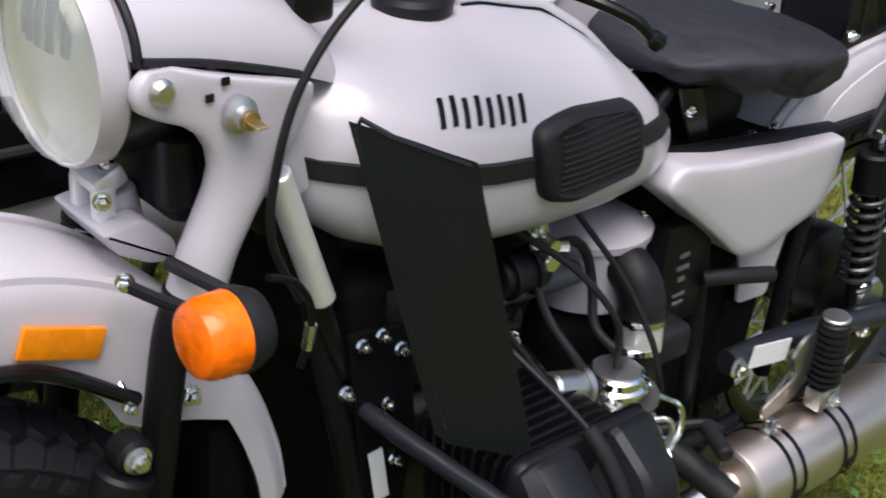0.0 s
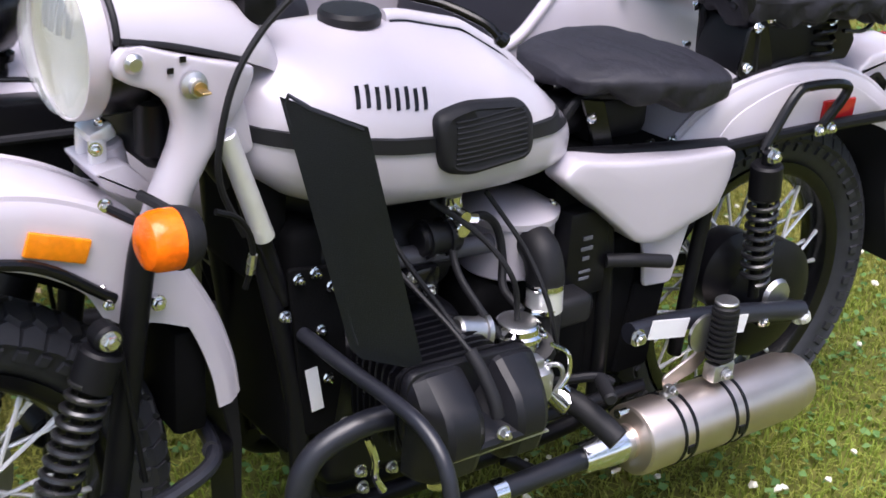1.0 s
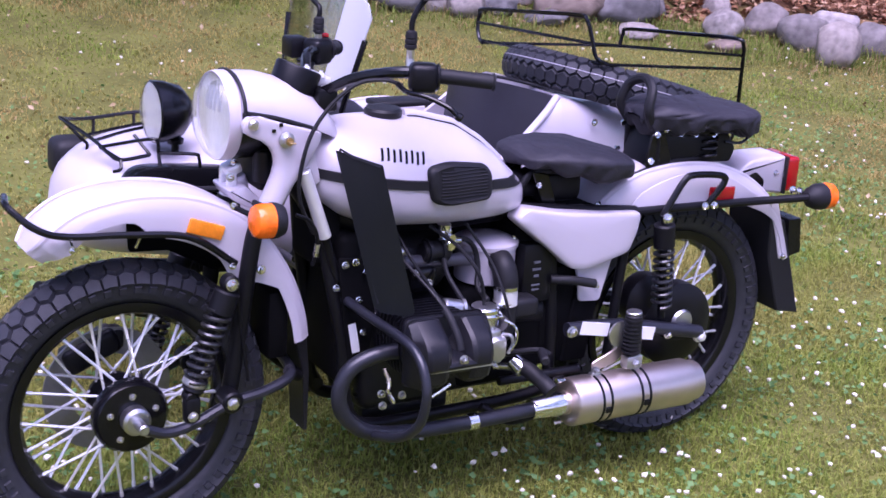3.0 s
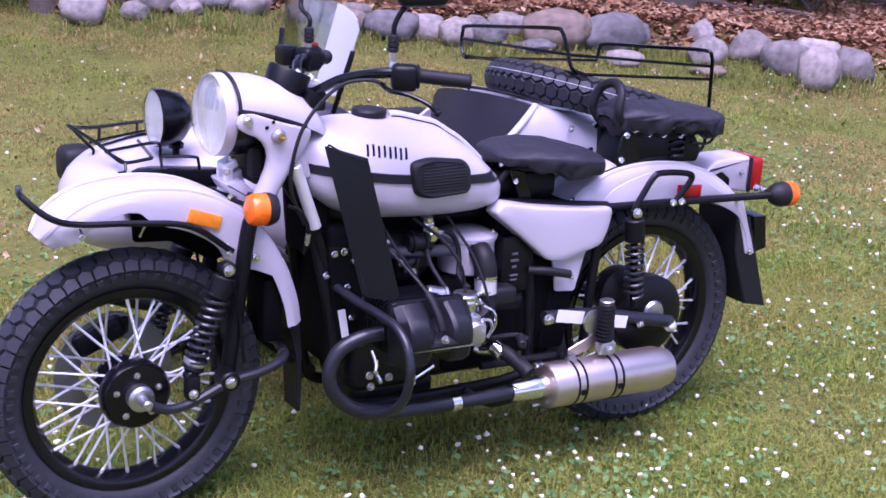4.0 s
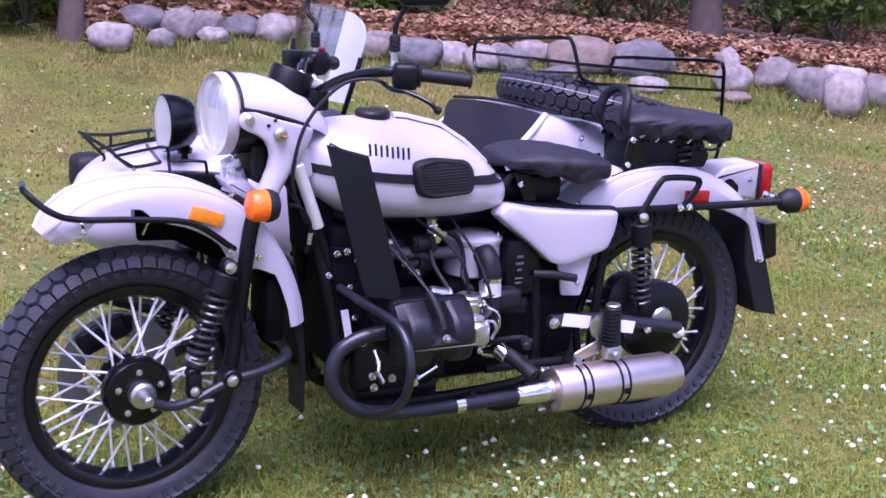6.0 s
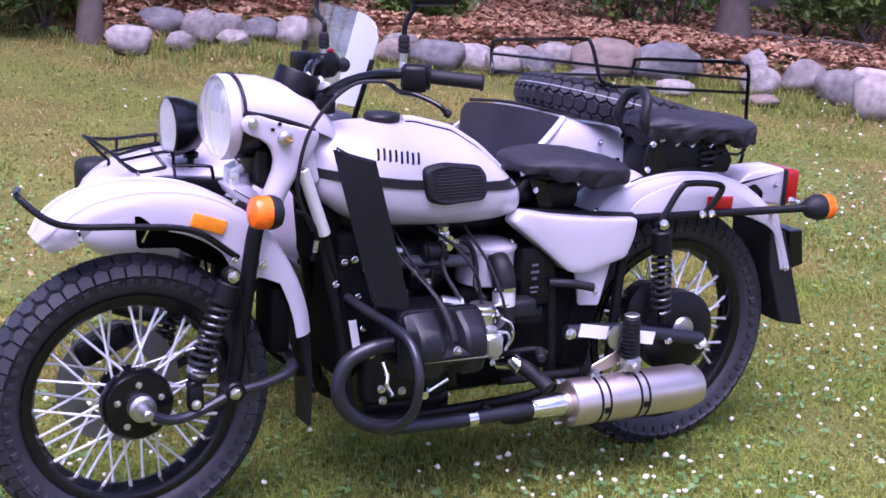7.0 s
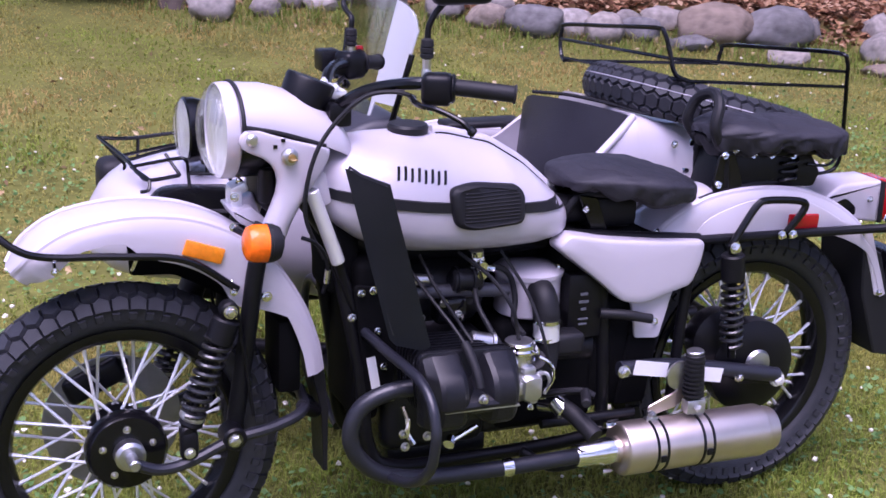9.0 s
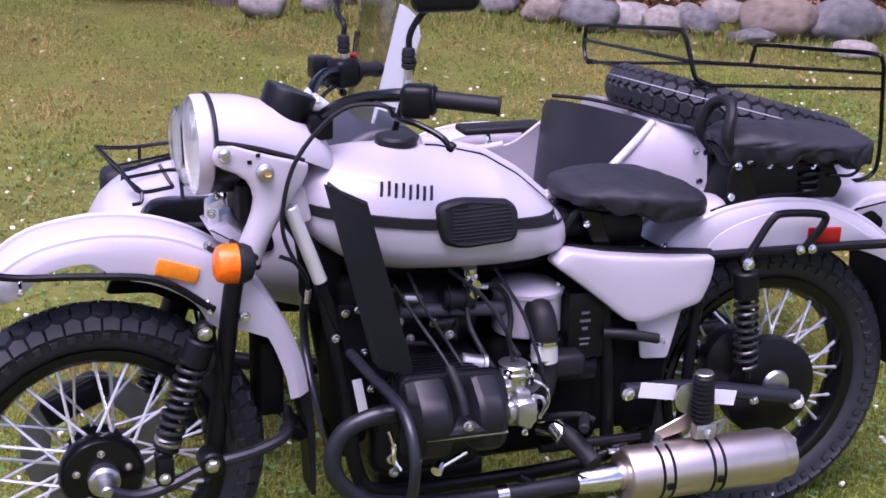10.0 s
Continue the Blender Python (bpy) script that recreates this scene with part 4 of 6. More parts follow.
part("leg_shield", quad_slab([(0.433, -0.134, 0.911), (0.482, -0.258, 0.905), (0.567, -0.283, 0.575), (0.560, -0.272, 0.560), (0.522, -0.208, 0.553), (0.512, -0.196, 0.565)], 0.018), GREEN, bike, "black mesh leg shield")
part("shield_rim", tube([(0.518, -0.205, 0.575), (0.478, -0.172, 0.75), (0.439, -0.140, 0.903), (0.452, -0.178, 0.906), (0.482, -0.252, 0.900)], 0.0030, 6, 3), PIPE, bike)
# front end
for s in (-1, 1):
    part("fork_leg", tube([(0.2845, s * 0.096, 0.760), (0.2640, s * 0.096, 0.716), (0.2400, s * 0.095, 0.54), (0.2100, s * 0.095, 0.33)], 0.0185, 20, 6), SATIN, bike, "black fork leg")
    rings = []
    for z, xf, xr, yc, hd, e in ((0.752, 0.260, 0.316, 0.096, 0.028, 2.0), (0.80, 0.277, 0.334, 0.0965, 0.028, 2.0), (0.835, 0.292, 0.352, 0.098, 0.026, 2.2), (0.86, 0.300, 0.367, 0.101, 0.022, 2.5), (0.885, 0.303, 0.384, 0.104, 0.016, 3.0),
                                 (0.905, 0.298, 0.396, 0.107, 0.012, 4.0), (0.922, 0.288, 0.404, 0.108, 0.0105, 5.0), (0.936, 0.270, 0.408, 0.108, 0.010, 6.0), (0.946, 0.246, 0.408, 0.108, 0.010, 6.0), (0.956, 0.230, 0.375, 0.108, 0.010, 6.0), (0.968, 0.226, 0.330, 0.108, 0.010, 6.0), (0.980, 0.229, 0.292, 0.108, 0.010, 6.0), (0.989, 0.238, 0.266, 0.108, 0.008, 4.0)):
        ring = []
        for k in range(32):
            c, q = math.cos(2 * math.pi * k / 32), math.sin(2 * math.pi * k / 32)
            ring.append(((xf + xr) / 2 + (xr - xf) / 2 * math.copysign(abs(c) ** (2 / e), c), s * yc + hd * math.copysign(abs(q) ** (2 / e), q), z))
        rings.append(ring)
    part("fork_ear", loft(rings), PAINT, bike, "", 50)
    part("cover_ring", rod((0.2872, s * 0.096, 0.750), (0.2896, s * 0.096, 0.760), 0.0292, 24, 0.001), SATIN, bike)
    fs = part("shock_absorber", bm_join(rod((0.197, s * 0.13, 0.645), (0.110, s * 0.13, 0.395), 0.009, 12), rod((0.192, s * 0.133, 0.622), (0.174, s * 0.133, 0.572), 0.0285, 24, 0.004)), SATIN, bike, "black front shock absorber")
    part("coil_spring", spring((0.176, s * 0.133, 0.580), (0.120, s * 0.131, 0.425), 0.0245, 0.005, 9), COIL, fs)
    rs = part("rear_shock", bm_join(rod((1.366, s * 0.14, 0.675), (1.392, s * 0.14, 0.40), 0.010, 12), rod((1.368, s * 0.14, 0.655), (1.375, s * 0.14, 0.592), 0.0275, 24, 0.004)), SATIN, bike, "black rear shock absorber")
    part("coil_spring", spring((1.375, s * 0.14, 0.596), (1.388, s * 0.14, 0.432), 0.0235, 0.0048, 9), COIL, rs)
    part("axle_link", tube([(0, s * 0.15, 0.343), (0.05, s * 0.148, 0.323), (0.11, s * 0.142, 0.328), (0.20, s * 0.138, 0.362), (0.29, s * 0.13, 0.375), (0.36, s * 0.10, 0.390), (0.385, 0, 0.395)], 0.012), PIPE, bike)
    part("swing_arm", tube([(1.085, s * 0.15, 0.412), (1.25, s * 0.15, 0.400), (1.52, s * 0.15, 0.345)], 0.018, 14), PIPE, bike)
GRIPS = (((0.616, -0.235, 1.084), (0.728, -0.284, 1.074)), ((0.606, 0.300, 1.046), (0.705, 0.420, 1.024)))
for a, b in GRIPS:
    grip = part("handlebar_grip", rod(a, b, 0.0165, 20, 0.003), SOFT, bike)
    d = (Vector(b) - Vector(a)).normalized()
    part("grip_flange", rod(Vector(b) - d * 0.006, Vector(b), 0.0195, 20, 0.002), SOFT, grip)
part("handlebar", tube([(0.616, -0.235, 1.084), (0.54, -0.185, 1.084), (0.485, -0.11, 1.06), (0.45, -0.04, 1.02), (0.445, 0, 1.012), (0.45, 0.04, 1.02), (0.478, 0.12, 1.045), (0.53, 0.215, 1.055), (0.606, 0.300, 1.046)], 0.012), BLACK, bike)
rings = []
for x, zt, w, zb in ((0.236, 1.066, 0.102, 0.994), (0.30, 1.062, 0.102, 0.982), (0.36, 1.046, 0.100, 0.964), (0.41, 1.020, 0.094, 0.946), (0.445, 0.994, 0.084, 0.930), (0.470, 0.966, 0.068, 0.916), (0.482, 0.942, 0.045, 0.910)):
    rings.append([(x, w * math.cos(math.pi * k / 16), zb + (zt - zb) * math.sin(math.pi * k / 16)) for k in range(17)])
cowl = part("headlamp_cowl", loft(rings), PAINT, bike)
ind = part("indicator", lathe([(0.0, -0.002), (0.022, -0.001), (0.0315, 0.004), (0.0355, 0.013), (0.0365, 0.024), (0.0365, 0.045)], (0.205, -0.225, 0.800), (1, 0.0, -0.05), 28), AMBER, bike, "amber front indicator")
part("lens_rim", lathe([(0.0362, 0.040), (0.0380, 0.041), (0.0380, 0.046), (0.0362, 0.047)], (0.205, -0.225, 0.800), (1, 0.0, -0.05), 28, True), SOFT, ind)
part("indicator_body", lathe([(0.037, 0.045), (0.037, 0.053), (0.031, 0.066), (0.016, 0.073), (0, 0.073)], (0.205, -0.225, 0.800), (1, 0.0, -0.05), 28), SOFT, bike)
part("amber_reflector", box(0.158, -0.092, 0.749, 0.082, 0.008, 0.032, 0.003, 2, Euler((0, radians(19), 0))), YELLOW, bike, "amber side reflector")
part("bumper_bar", tube([(-0.235, 0, 0.83), (-0.245, -0.07, 0.827), (-0.198, -0.10, 0.786), (-0.137, -0.10, 0.765), (-0.011, -0.10, 0.756), (0.121, -0.10, 0.737), (0.224, -0.10, 0.668)], 0.0075), BLACK, bike)
part("tail_housing", slab(rounded([(1.68, 0.742), (1.72, 0.770), (1.76, 0.775), (1.848, 0.776), (1.848, 0.668), (1.78, 0.68)], 0.01), -0.055, 0.055, 0.01), PAINT, bike)
part("tail_lamp", box(1.876, 0, 0.721, 0.050, 0.115, 0.096, 0.01, 3), RED, bike, "red tail lamp")
part("rear_indicator", lathe([(0.0, 0.095), (0.026, 0.092), (0.034, 0.085), (0.036, 0.07), (0.036, 0.055)], (1.845, -0.15, 0.684), (1, 0, -0.02), 28), AMBER, bike, "amber rear indicator")
part("indicator_body", lathe([(0.036, 0.055), (0.036, 0.035), (0.028, 0.012), (0.012, 0.0), (0, 0)], (1.845, -0.15, 0.684), (1, 0, -0.02), 28), SOFT, bike)
part("mud_flap", slab([(1.845, 0.60), (1.945, 0.318), (1.86, 0.335), (1.80, 0.50), (1.79, 0.62)], -0.085, 0.085, 0.004, 1), SOFT, bike, "black rubber mud flap")
part("red_reflector", box(1.59, -0.095, 0.703, 0.085, 0.008, 0.036, 0.003, 2, Euler((0, radians(3), 0))), RED, bike)
part("side_rail", tube([(1.28, -0.10, 0.682), (1.50, -0.10, 0.678), (1.70, -0.11, 0.676), (1.85, -0.15, 0.684)], 0.011), SATIN, bike)
part("carry_rail", tube([(1.375, -0.12, 0.668), (1.396, -0.12, 0.70), (1.435, -0.12, 0.757), (1.466, -0.12, 0.769), (1.555, -0.12, 0.761), (1.570, -0.12, 0.742), (1.534, -0.11, 0.685)], 0.009), BLACK, bike)


# ---- motorcycle: engine ----
engine = part("crankcase", bm_join(box(0.665, 0, 0.385, 0.25, 0.20, 0.26, 0.035, 4), rod((0.55, 0, 0.42), (0.50, 0, 0.42), 0.075, 28, 0.01), box(0.87, 0, 0.37, 0.20, 0.17, 0.22, 0.03, 4), box(0.68, 0, 0.245, 0.24, 0.15, 0.06, 0.015, 2)), CAST, bike, "black cast engine case")
for s in (-1, 1):
    cyl = part("cylinder", rod((0.635, s * 0.10, 0.470), (0.635, s * 0.285, 0.470), 0.060, 24), CAST, bike, "finned black cylinder")
    for k in range(9):
        part("cooling_fin", slab(rounded([(0.550, 0.547), (0.735, 0.542), (0.742, 0.408), (0.560, 0.402)], 0.03, 3), s * (0.135 + 0.0155 * k), s * (0.135 + 0.0155 * k + 0.005), 0.0, 1), CAST, cyl, "", 20)
    # rocker cover: flange, two lobes and the valley between them
    rc = slab(rounded([(0.540, 0.564), (0.747, 0.556), (0.755, 0.49), (0.744, 0.408), (0.565, 0.404), (0.535, 0.48)], 0.022), s * 0.276, s * 0.292, 0.003, 2)
    # two domed halves with a valley between them for the plug
    def half(stations):
        prof = ((0.288, 0.560), (0.300, 0.558), (0.335, 0.533), (0.349, 0.521), (0.359, 0.502), (0.363, 0.482), (0.362, 0.464), (0.357, 0.456), (0.356, 0.448), (0.349, 0.424), (0.330, 0.408), (0.288, 0.402))
        return loft([[(x, s * (0.286 + (y - 0.286) * ky), 0.458 + (z - 0.458) * kz) for y, z in prof] for x, ky, kz in stations])

    lobes = [half(((0.540, 0.25, 0.80), (0.546, 0.55, 0.93), (0.563, 0.93, 0.99), (0.572, 1.0, 1.0), (0.612, 1.0, 1.0), (0.622, 0.94, 0.96), (0.638, 0.66, 0.62), (0.652, 0.5, 0.4))),
             half(((0.646, 0.5, 0.4), (0.662, 0.66, 0.60), (0.678, 0.94, 0.92), (0.688, 1.0, 0.96), (0.722, 1.0, 0.955), (0.731, 0.93, 0.93), (0.747, 0.55, 0.88), (0.753, 0.25, 0.76))),
             half(((0.60, 0.6, 0.2), (0.61, 0.985, 0.36), (0.69, 0.985, 0.36), (0.70, 0.6, 0.2)))]
    head = part("rocker_cover", rc, CAST, bike, "black cast rocker cover")
    for q in lobes:
        part("lobe", q, CAST, head, "", 22)
    part("gasket", slab(rounded([(0.538, 0.566), (0.749, 0.558), (0.757, 0.49), (0.746, 0.406), (0.563, 0.402), (0.533, 0.48)], 0.022), s * 0.274, s * 0.2765, 0, 1), SATIN, head, "thin dark gasket")
    part("bolt", bolt((0.652, s * 0.358, 0.480), (0, s, 0), 0.008, 0.010), ZINC, head)
    part("gasket_line", slab(rounded([(0.570, 0.4605), (0.735, 0.4575), (0.735, 0.4545), (0.570, 0.4575)], 0.001, 1), s * 0.30, s * 0.3585, 0, 1), ALU, head)
    # spark plug cap and lead
    part("plug_cap", tube([(0.648, s * 0.350, 0.500), (0.646, s * 0.340, 0.524), (0.640, s * 0.318, 0.556), (0.634, s * 0.297, 0.578)], 0.0095, 12), SOFT, engine, "black rubber plug cap")
    part("plug_lead", tube([(0.634, s * 0.297, 0.578), (0.622, s * 0.26, 0.604), (0.600, s * 0.19, 0.645), (0.585, s * 0.10, 0.685)], 0.0038, 8), SOFT, engine)
    # carburettor
    carb = part("carburettor", bm_join(rod((0.815, s * 0.180, 0.470), (0.815, s * 0.180, 0.505), 0.034, 28, 0.003), rod((0.815, s * 0.180, 0.39), (0.815, s * 0.180, 0.470), 0.026, 20, 0.006), box(0.815, s * 0.195, 0.425, 0.060, 0.052, 0.050, 0.014, 3), rod((0.72, s * 0.185, 0.465), (0.875, s * 0.18, 0.465), 0.022, 20, 0.003), box(0.765, s * 0.205, 0.475, 0.022, 0.030, 0.034, 0.006, 2), rod((0.78, s * 0.20, 0.488), (0.762, s * 0.232, 0.500), 0.010, 12, 0.003)), POLISH, bike, "bright aluminium carburettor")
    bm = loft([[(0.826 + a * w, s * (0.205 + d), 0.43 + b * h) for a, b in ((-1, -0.8), (-0.6, -1), (0.6, -1), (1, -0.7), (1, 0.8), (0.7, 1), (-0.7, 1), (-1, 0.8))] for d, w, h in ((0.0, 0.024, 0.030), (0.026, 0.023, 0.029), (0.034, 0.019, 0.024), (0.036, 0.010, 0.013))])
    part("float_bowl", bm, ALU, carb, "dull cast float bowl")
    part("breather_tube", tube([(0.838, s * 0.215, 0.455), (0.856, s * 0.235, 0.462), (0.862, s * 0.24, 0.442), (0.852, s * 0.238, 0.418)], 0.0040, 10), ALU, carb)
    part("idle_screw", bm_join(rod((0.79, s * 0.205, 0.458), (0.772, s * 0.236, 0.452), 0.006, 12, 0.001), rod((0.782, s * 0.20, 0.44), (0.766, s * 0.225, 0.428), 0.008, 12, 0.002), box(0.79, s * 0.21, 0.482, 0.016, 0.018, 0.014, 0.003, 1)), CHROME, carb)
    part("bowl_lug", bm_join(box(0.822, s * 0.215, 0.466, 0.030, 0.026, 0.020, 0.006, 2), box(0.800, s * 0.222, 0.430, 0.018, 0.020, 0.028, 0.005, 2), box(0.834, s * 0.215, 0.400, 0.022, 0.024, 0.020, 0.006, 2)), ALU, carb)
    lid = part("carb_lid", lathe([(0.041, 0), (0.041, 0.006), (0.036, 0.009), (0.035, 0.018), (0.031, 0.021), (0.0, 0.021)], (0.815, s * 0.180, 0.500), (0, 0, 1), 28), CHROME, carb, "bright round lid")
    part("lid_disc", lathe([(0.029, 0), (0.029, 0.002), (0, 0.0025)], (0.815, s * 0.180, 0.521), (0, 0, 1), 28), ALU, lid, "darker flat disc")
    for dx, dy, dz in ((0.032, 0.02, -0.012), (-0.032, 0.02, -0.012), (0.035, 0.035, -0.055), (-0.006, 0.045, -0.06), (0.010, 0.048, -0.125), (-0.035, 0.03, -0.045)):
        part("screw", bolt((0.815 + dx, s * (0.180 + dy), 0.512 + dz), (0, s, 0), 0.0055, 0.006), CHROME, carb)
    part("intake_stub", rod((0.72, s * 0.185, 0.465), (0.69, s * 0.19, 0.468), 0.027, 20), SOFT, engine)
    part("throttle_cable", tube([(0.815, s * 0.180, 0.520), (0.79, s * 0.19, 0.60), (0.755, s * 0.15, 0.66), (0.70, s * 0.10, 0.705)], 0.0045, 8), SOFT, engine)
    # rubber intake elbow with its clamps
    el = part("intake_elbow", tube([(0.898, s * 0.050, 0.592), (0.898, s * 0.090, 0.603), (0.898, s * 0.122, 0.592), (0.899, s * 0.136, 0.566), (0.900, s * 0.138, 0.546)], 0.030, 20), SOFT, bike, "black rubber intake elbow")
    part("pipe_sleeve", rod((0.900, s * 0.138, 0.546), (0.902, s * 0.140, 0.500), 0.0285, 24), BARE, el, "bare aluminium sleeve")
    for zz in (0.545, 0.505):
        part("hose_clamp", bm_join(rod((0.900, s * 0.138, zz + 0.004), (0.900, s * 0.138, zz - 0.004), 0.0315 if zz > 0.52 else 0.030, 24), rod((0.868, s * 0.150, zz), (0.882, s * 0.158, zz), 0.005, 8)), CHROME, el)
    part("lower_hose", tube([(0.902, s * 0.140, 0.505), (0.903, s * 0.142, 0.47), (0.892, s * 0.152, 0.44), (0.86, s * 0.18, 0.455), (0.845, s * 0.195, 0.48)], 0.026, 16), SOFT, el)
    part("side_duct", box(0.955, s * 0.125, 0.485, 0.075, 0.06, 0.05, 0.012, 3), SOFT, el)
air = part("air_cleaner", lathe([(0.070, 0), (0.074, 0.004), (0.074, 0.085), (0.079, 0.088), (0.080, 0.098), (0.072, 0.104), (0.03, 0.112), (0, 0.113)], (0.902, -0.035, 0.535), (0, 0, 1), 40), PAINT, bike, "round light grey air cleaner")
part("lid_screw", bolt((0.955, -0.075, 0.637), (0, 0, 1), 0.006, 0.005), CHROME, air)
part("intake_crossbar", rod((0.60, -0.085, 0.622), (0.83, -0.085, 0.605), 0.0155, 16, 0.003), TUBE, bike, "grey crossbar under the tank")
part("petcock", bm_join(rod((0.752, -0.080, 0.700), (0.752, -0.080, 0.684), 0.017, 18, 0.002), rod((0.752, -0.10, 0.655), (0.752, -0.118, 0.655), 0.013, 16, 0.002), box(0.755, -0.075, 0.672, 0.03, 0.03, 0.03, 0.005, 2), rod((0.755, -0.075, 0.69), (0.755, -0.075, 0.64), 0.008, 12), rod((0.735, -0.09, 0.668), (0.785, -0.105, 0.662), 0.007, 10), rod((0.755, -0.09, 0.672), (0.755, -0.115, 0.672), 0.010, 12)), CHROME, bike, "chrome fuel tap")
part("fuel_hose", tube([(0.765, -0.095, 0.660), (0.80, -0.10, 0.662), (0.828, -0.10, 0.635), (0.835, -0.11, 0.590), (0.825, -0.13, 0.550), (0.83, -0.17, 0.53)], 0.0065, 10), SOFT, bike)
part("fuel_hose", tube([(0.745, -0.09, 0.650), (0.735, -0.13, 0.60), (0.745, -0.17, 0.56), (0.765, -0.20, 0.52)], 0.006, 10), SOFT, bike)
part("wire_loom", tube([(0.62, -0.08, 0.70), (0.64, -0.13, 0.64), (0.68, -0.17, 0.57), (0.70, -0.21, 0.53)], 0.004, 8), SOFT, bike)
part("wire_loom", tube([(0.80, -0.10, 0.70), (0.842, -0.15, 0.62), (0.860, -0.19, 0.55), (0.872, -0.20, 0.50), (0.885, -0.20, 0.46)], 0.004, 8), SOFT, bike)
part("alternator", bm_join(rod((0.60, 0.0, 0.60), (0.78, 0.0, 0.595), 0.075, 28, 0.012), rod((0.56, 0.0, 0.60), (0.60, 0.0, 0.60), 0.03, 16), box(0.56, 0, 0.60, 0.10, 0.17, 0.15, 0.02, 2)), CAST, bike, "black cast alternator")
part("frame_backbone", tube([(0.40, 0, 0.83), (0.50, 0, 0.72), (0.70, 0, 0.695), (0.95, 0, 0.70)], 0.035, 16), SATIN, bike)
part("front_cover", bm_join(box(0.505, 0, 0.52, 0.06, 0.19, 0.36, 0.02, 3), box(0.46, 0, 0.70, 0.07, 0.13, 0.16, 0.02, 3)), INNER, bike, "black cover in front of the engine")
part("gearbox", bm_join(box(0.93, 0.0, 0.40, 0.26, 0.19, 0.26, 0.03, 3), box(1.05, 0.01, 0.53, 0.18, 0.17, 0.30, 0.02, 2)), INNER, bike, "black gearbox housing")
part("rear_bulkhead", box(0.86, 0.06, 0.58, 0.20, 0.06, 0.22, 0.01, 2), INNER, bike)
part("coil_cover", box(0.69, -0.085, 0.575, 0.07, 0.05, 0.06, 0.012, 2), BLACK, bike)
for x0, y0, z0 in ((0.665, -0.115, 0.60), (0.70, -0.112, 0.57), (0.62, -0.10, 0.565), (0.72, -0.09, 0.62), (0.60, -0.09, 0.60)):
    part("bolt", bolt((x0, y0, z0), (0, -1, 0), 0.0075, 0.007), ZINC, bike)
part("starter", rod((0.93, -0.06, 0.455), (1.05, -0.06, 0.445), 0.042, 24, 0.008), SATIN, bike, "black starter motor")
bat = part("battery", box(1.01, -0.06, 0.555, 0.085, 0.10, 0.15, 0.005, 2), SATIN, bike, "black battery with a pale printed label")
for k, (dz, wd) in enumerate(((0.03, 0.018), (0.012, 0.024), (-0.005, 0.013), (-0.028, 0.024), (-0.04, 0.02))):
    part("label_bar", box(1.005, -0.1115, 0.555 + dz, wd, 0.002, 0.006 if k < 3 else 0.004, 0), LABEL, bat)
part("tool_box", box(1.09, -0.045, 0.43, 0.10, 0.10, 0.26, 0.012, 2), INNER, bike, "black box beside the battery")
part("gearbox_lever", tube([(0.86, -0.12, 0.36), (0.90, -0.17, 0.385), (0.955, -0.21, 0.40), (0.98, -0.23, 0.392)], 0.008, 10), SATIN, bike)
part("lever_rubber", rod((0.965, -0.215, 0.398), (0.935, -0.275, 0.398), 0.011, 14, 0.003), SOFT, bike)

# frame tubes
def frame_tube(pts, r=0.0155, m=None, name="frame_tube"):
    return part(name, tube(pts, r, 14), m or SATIN, bike)


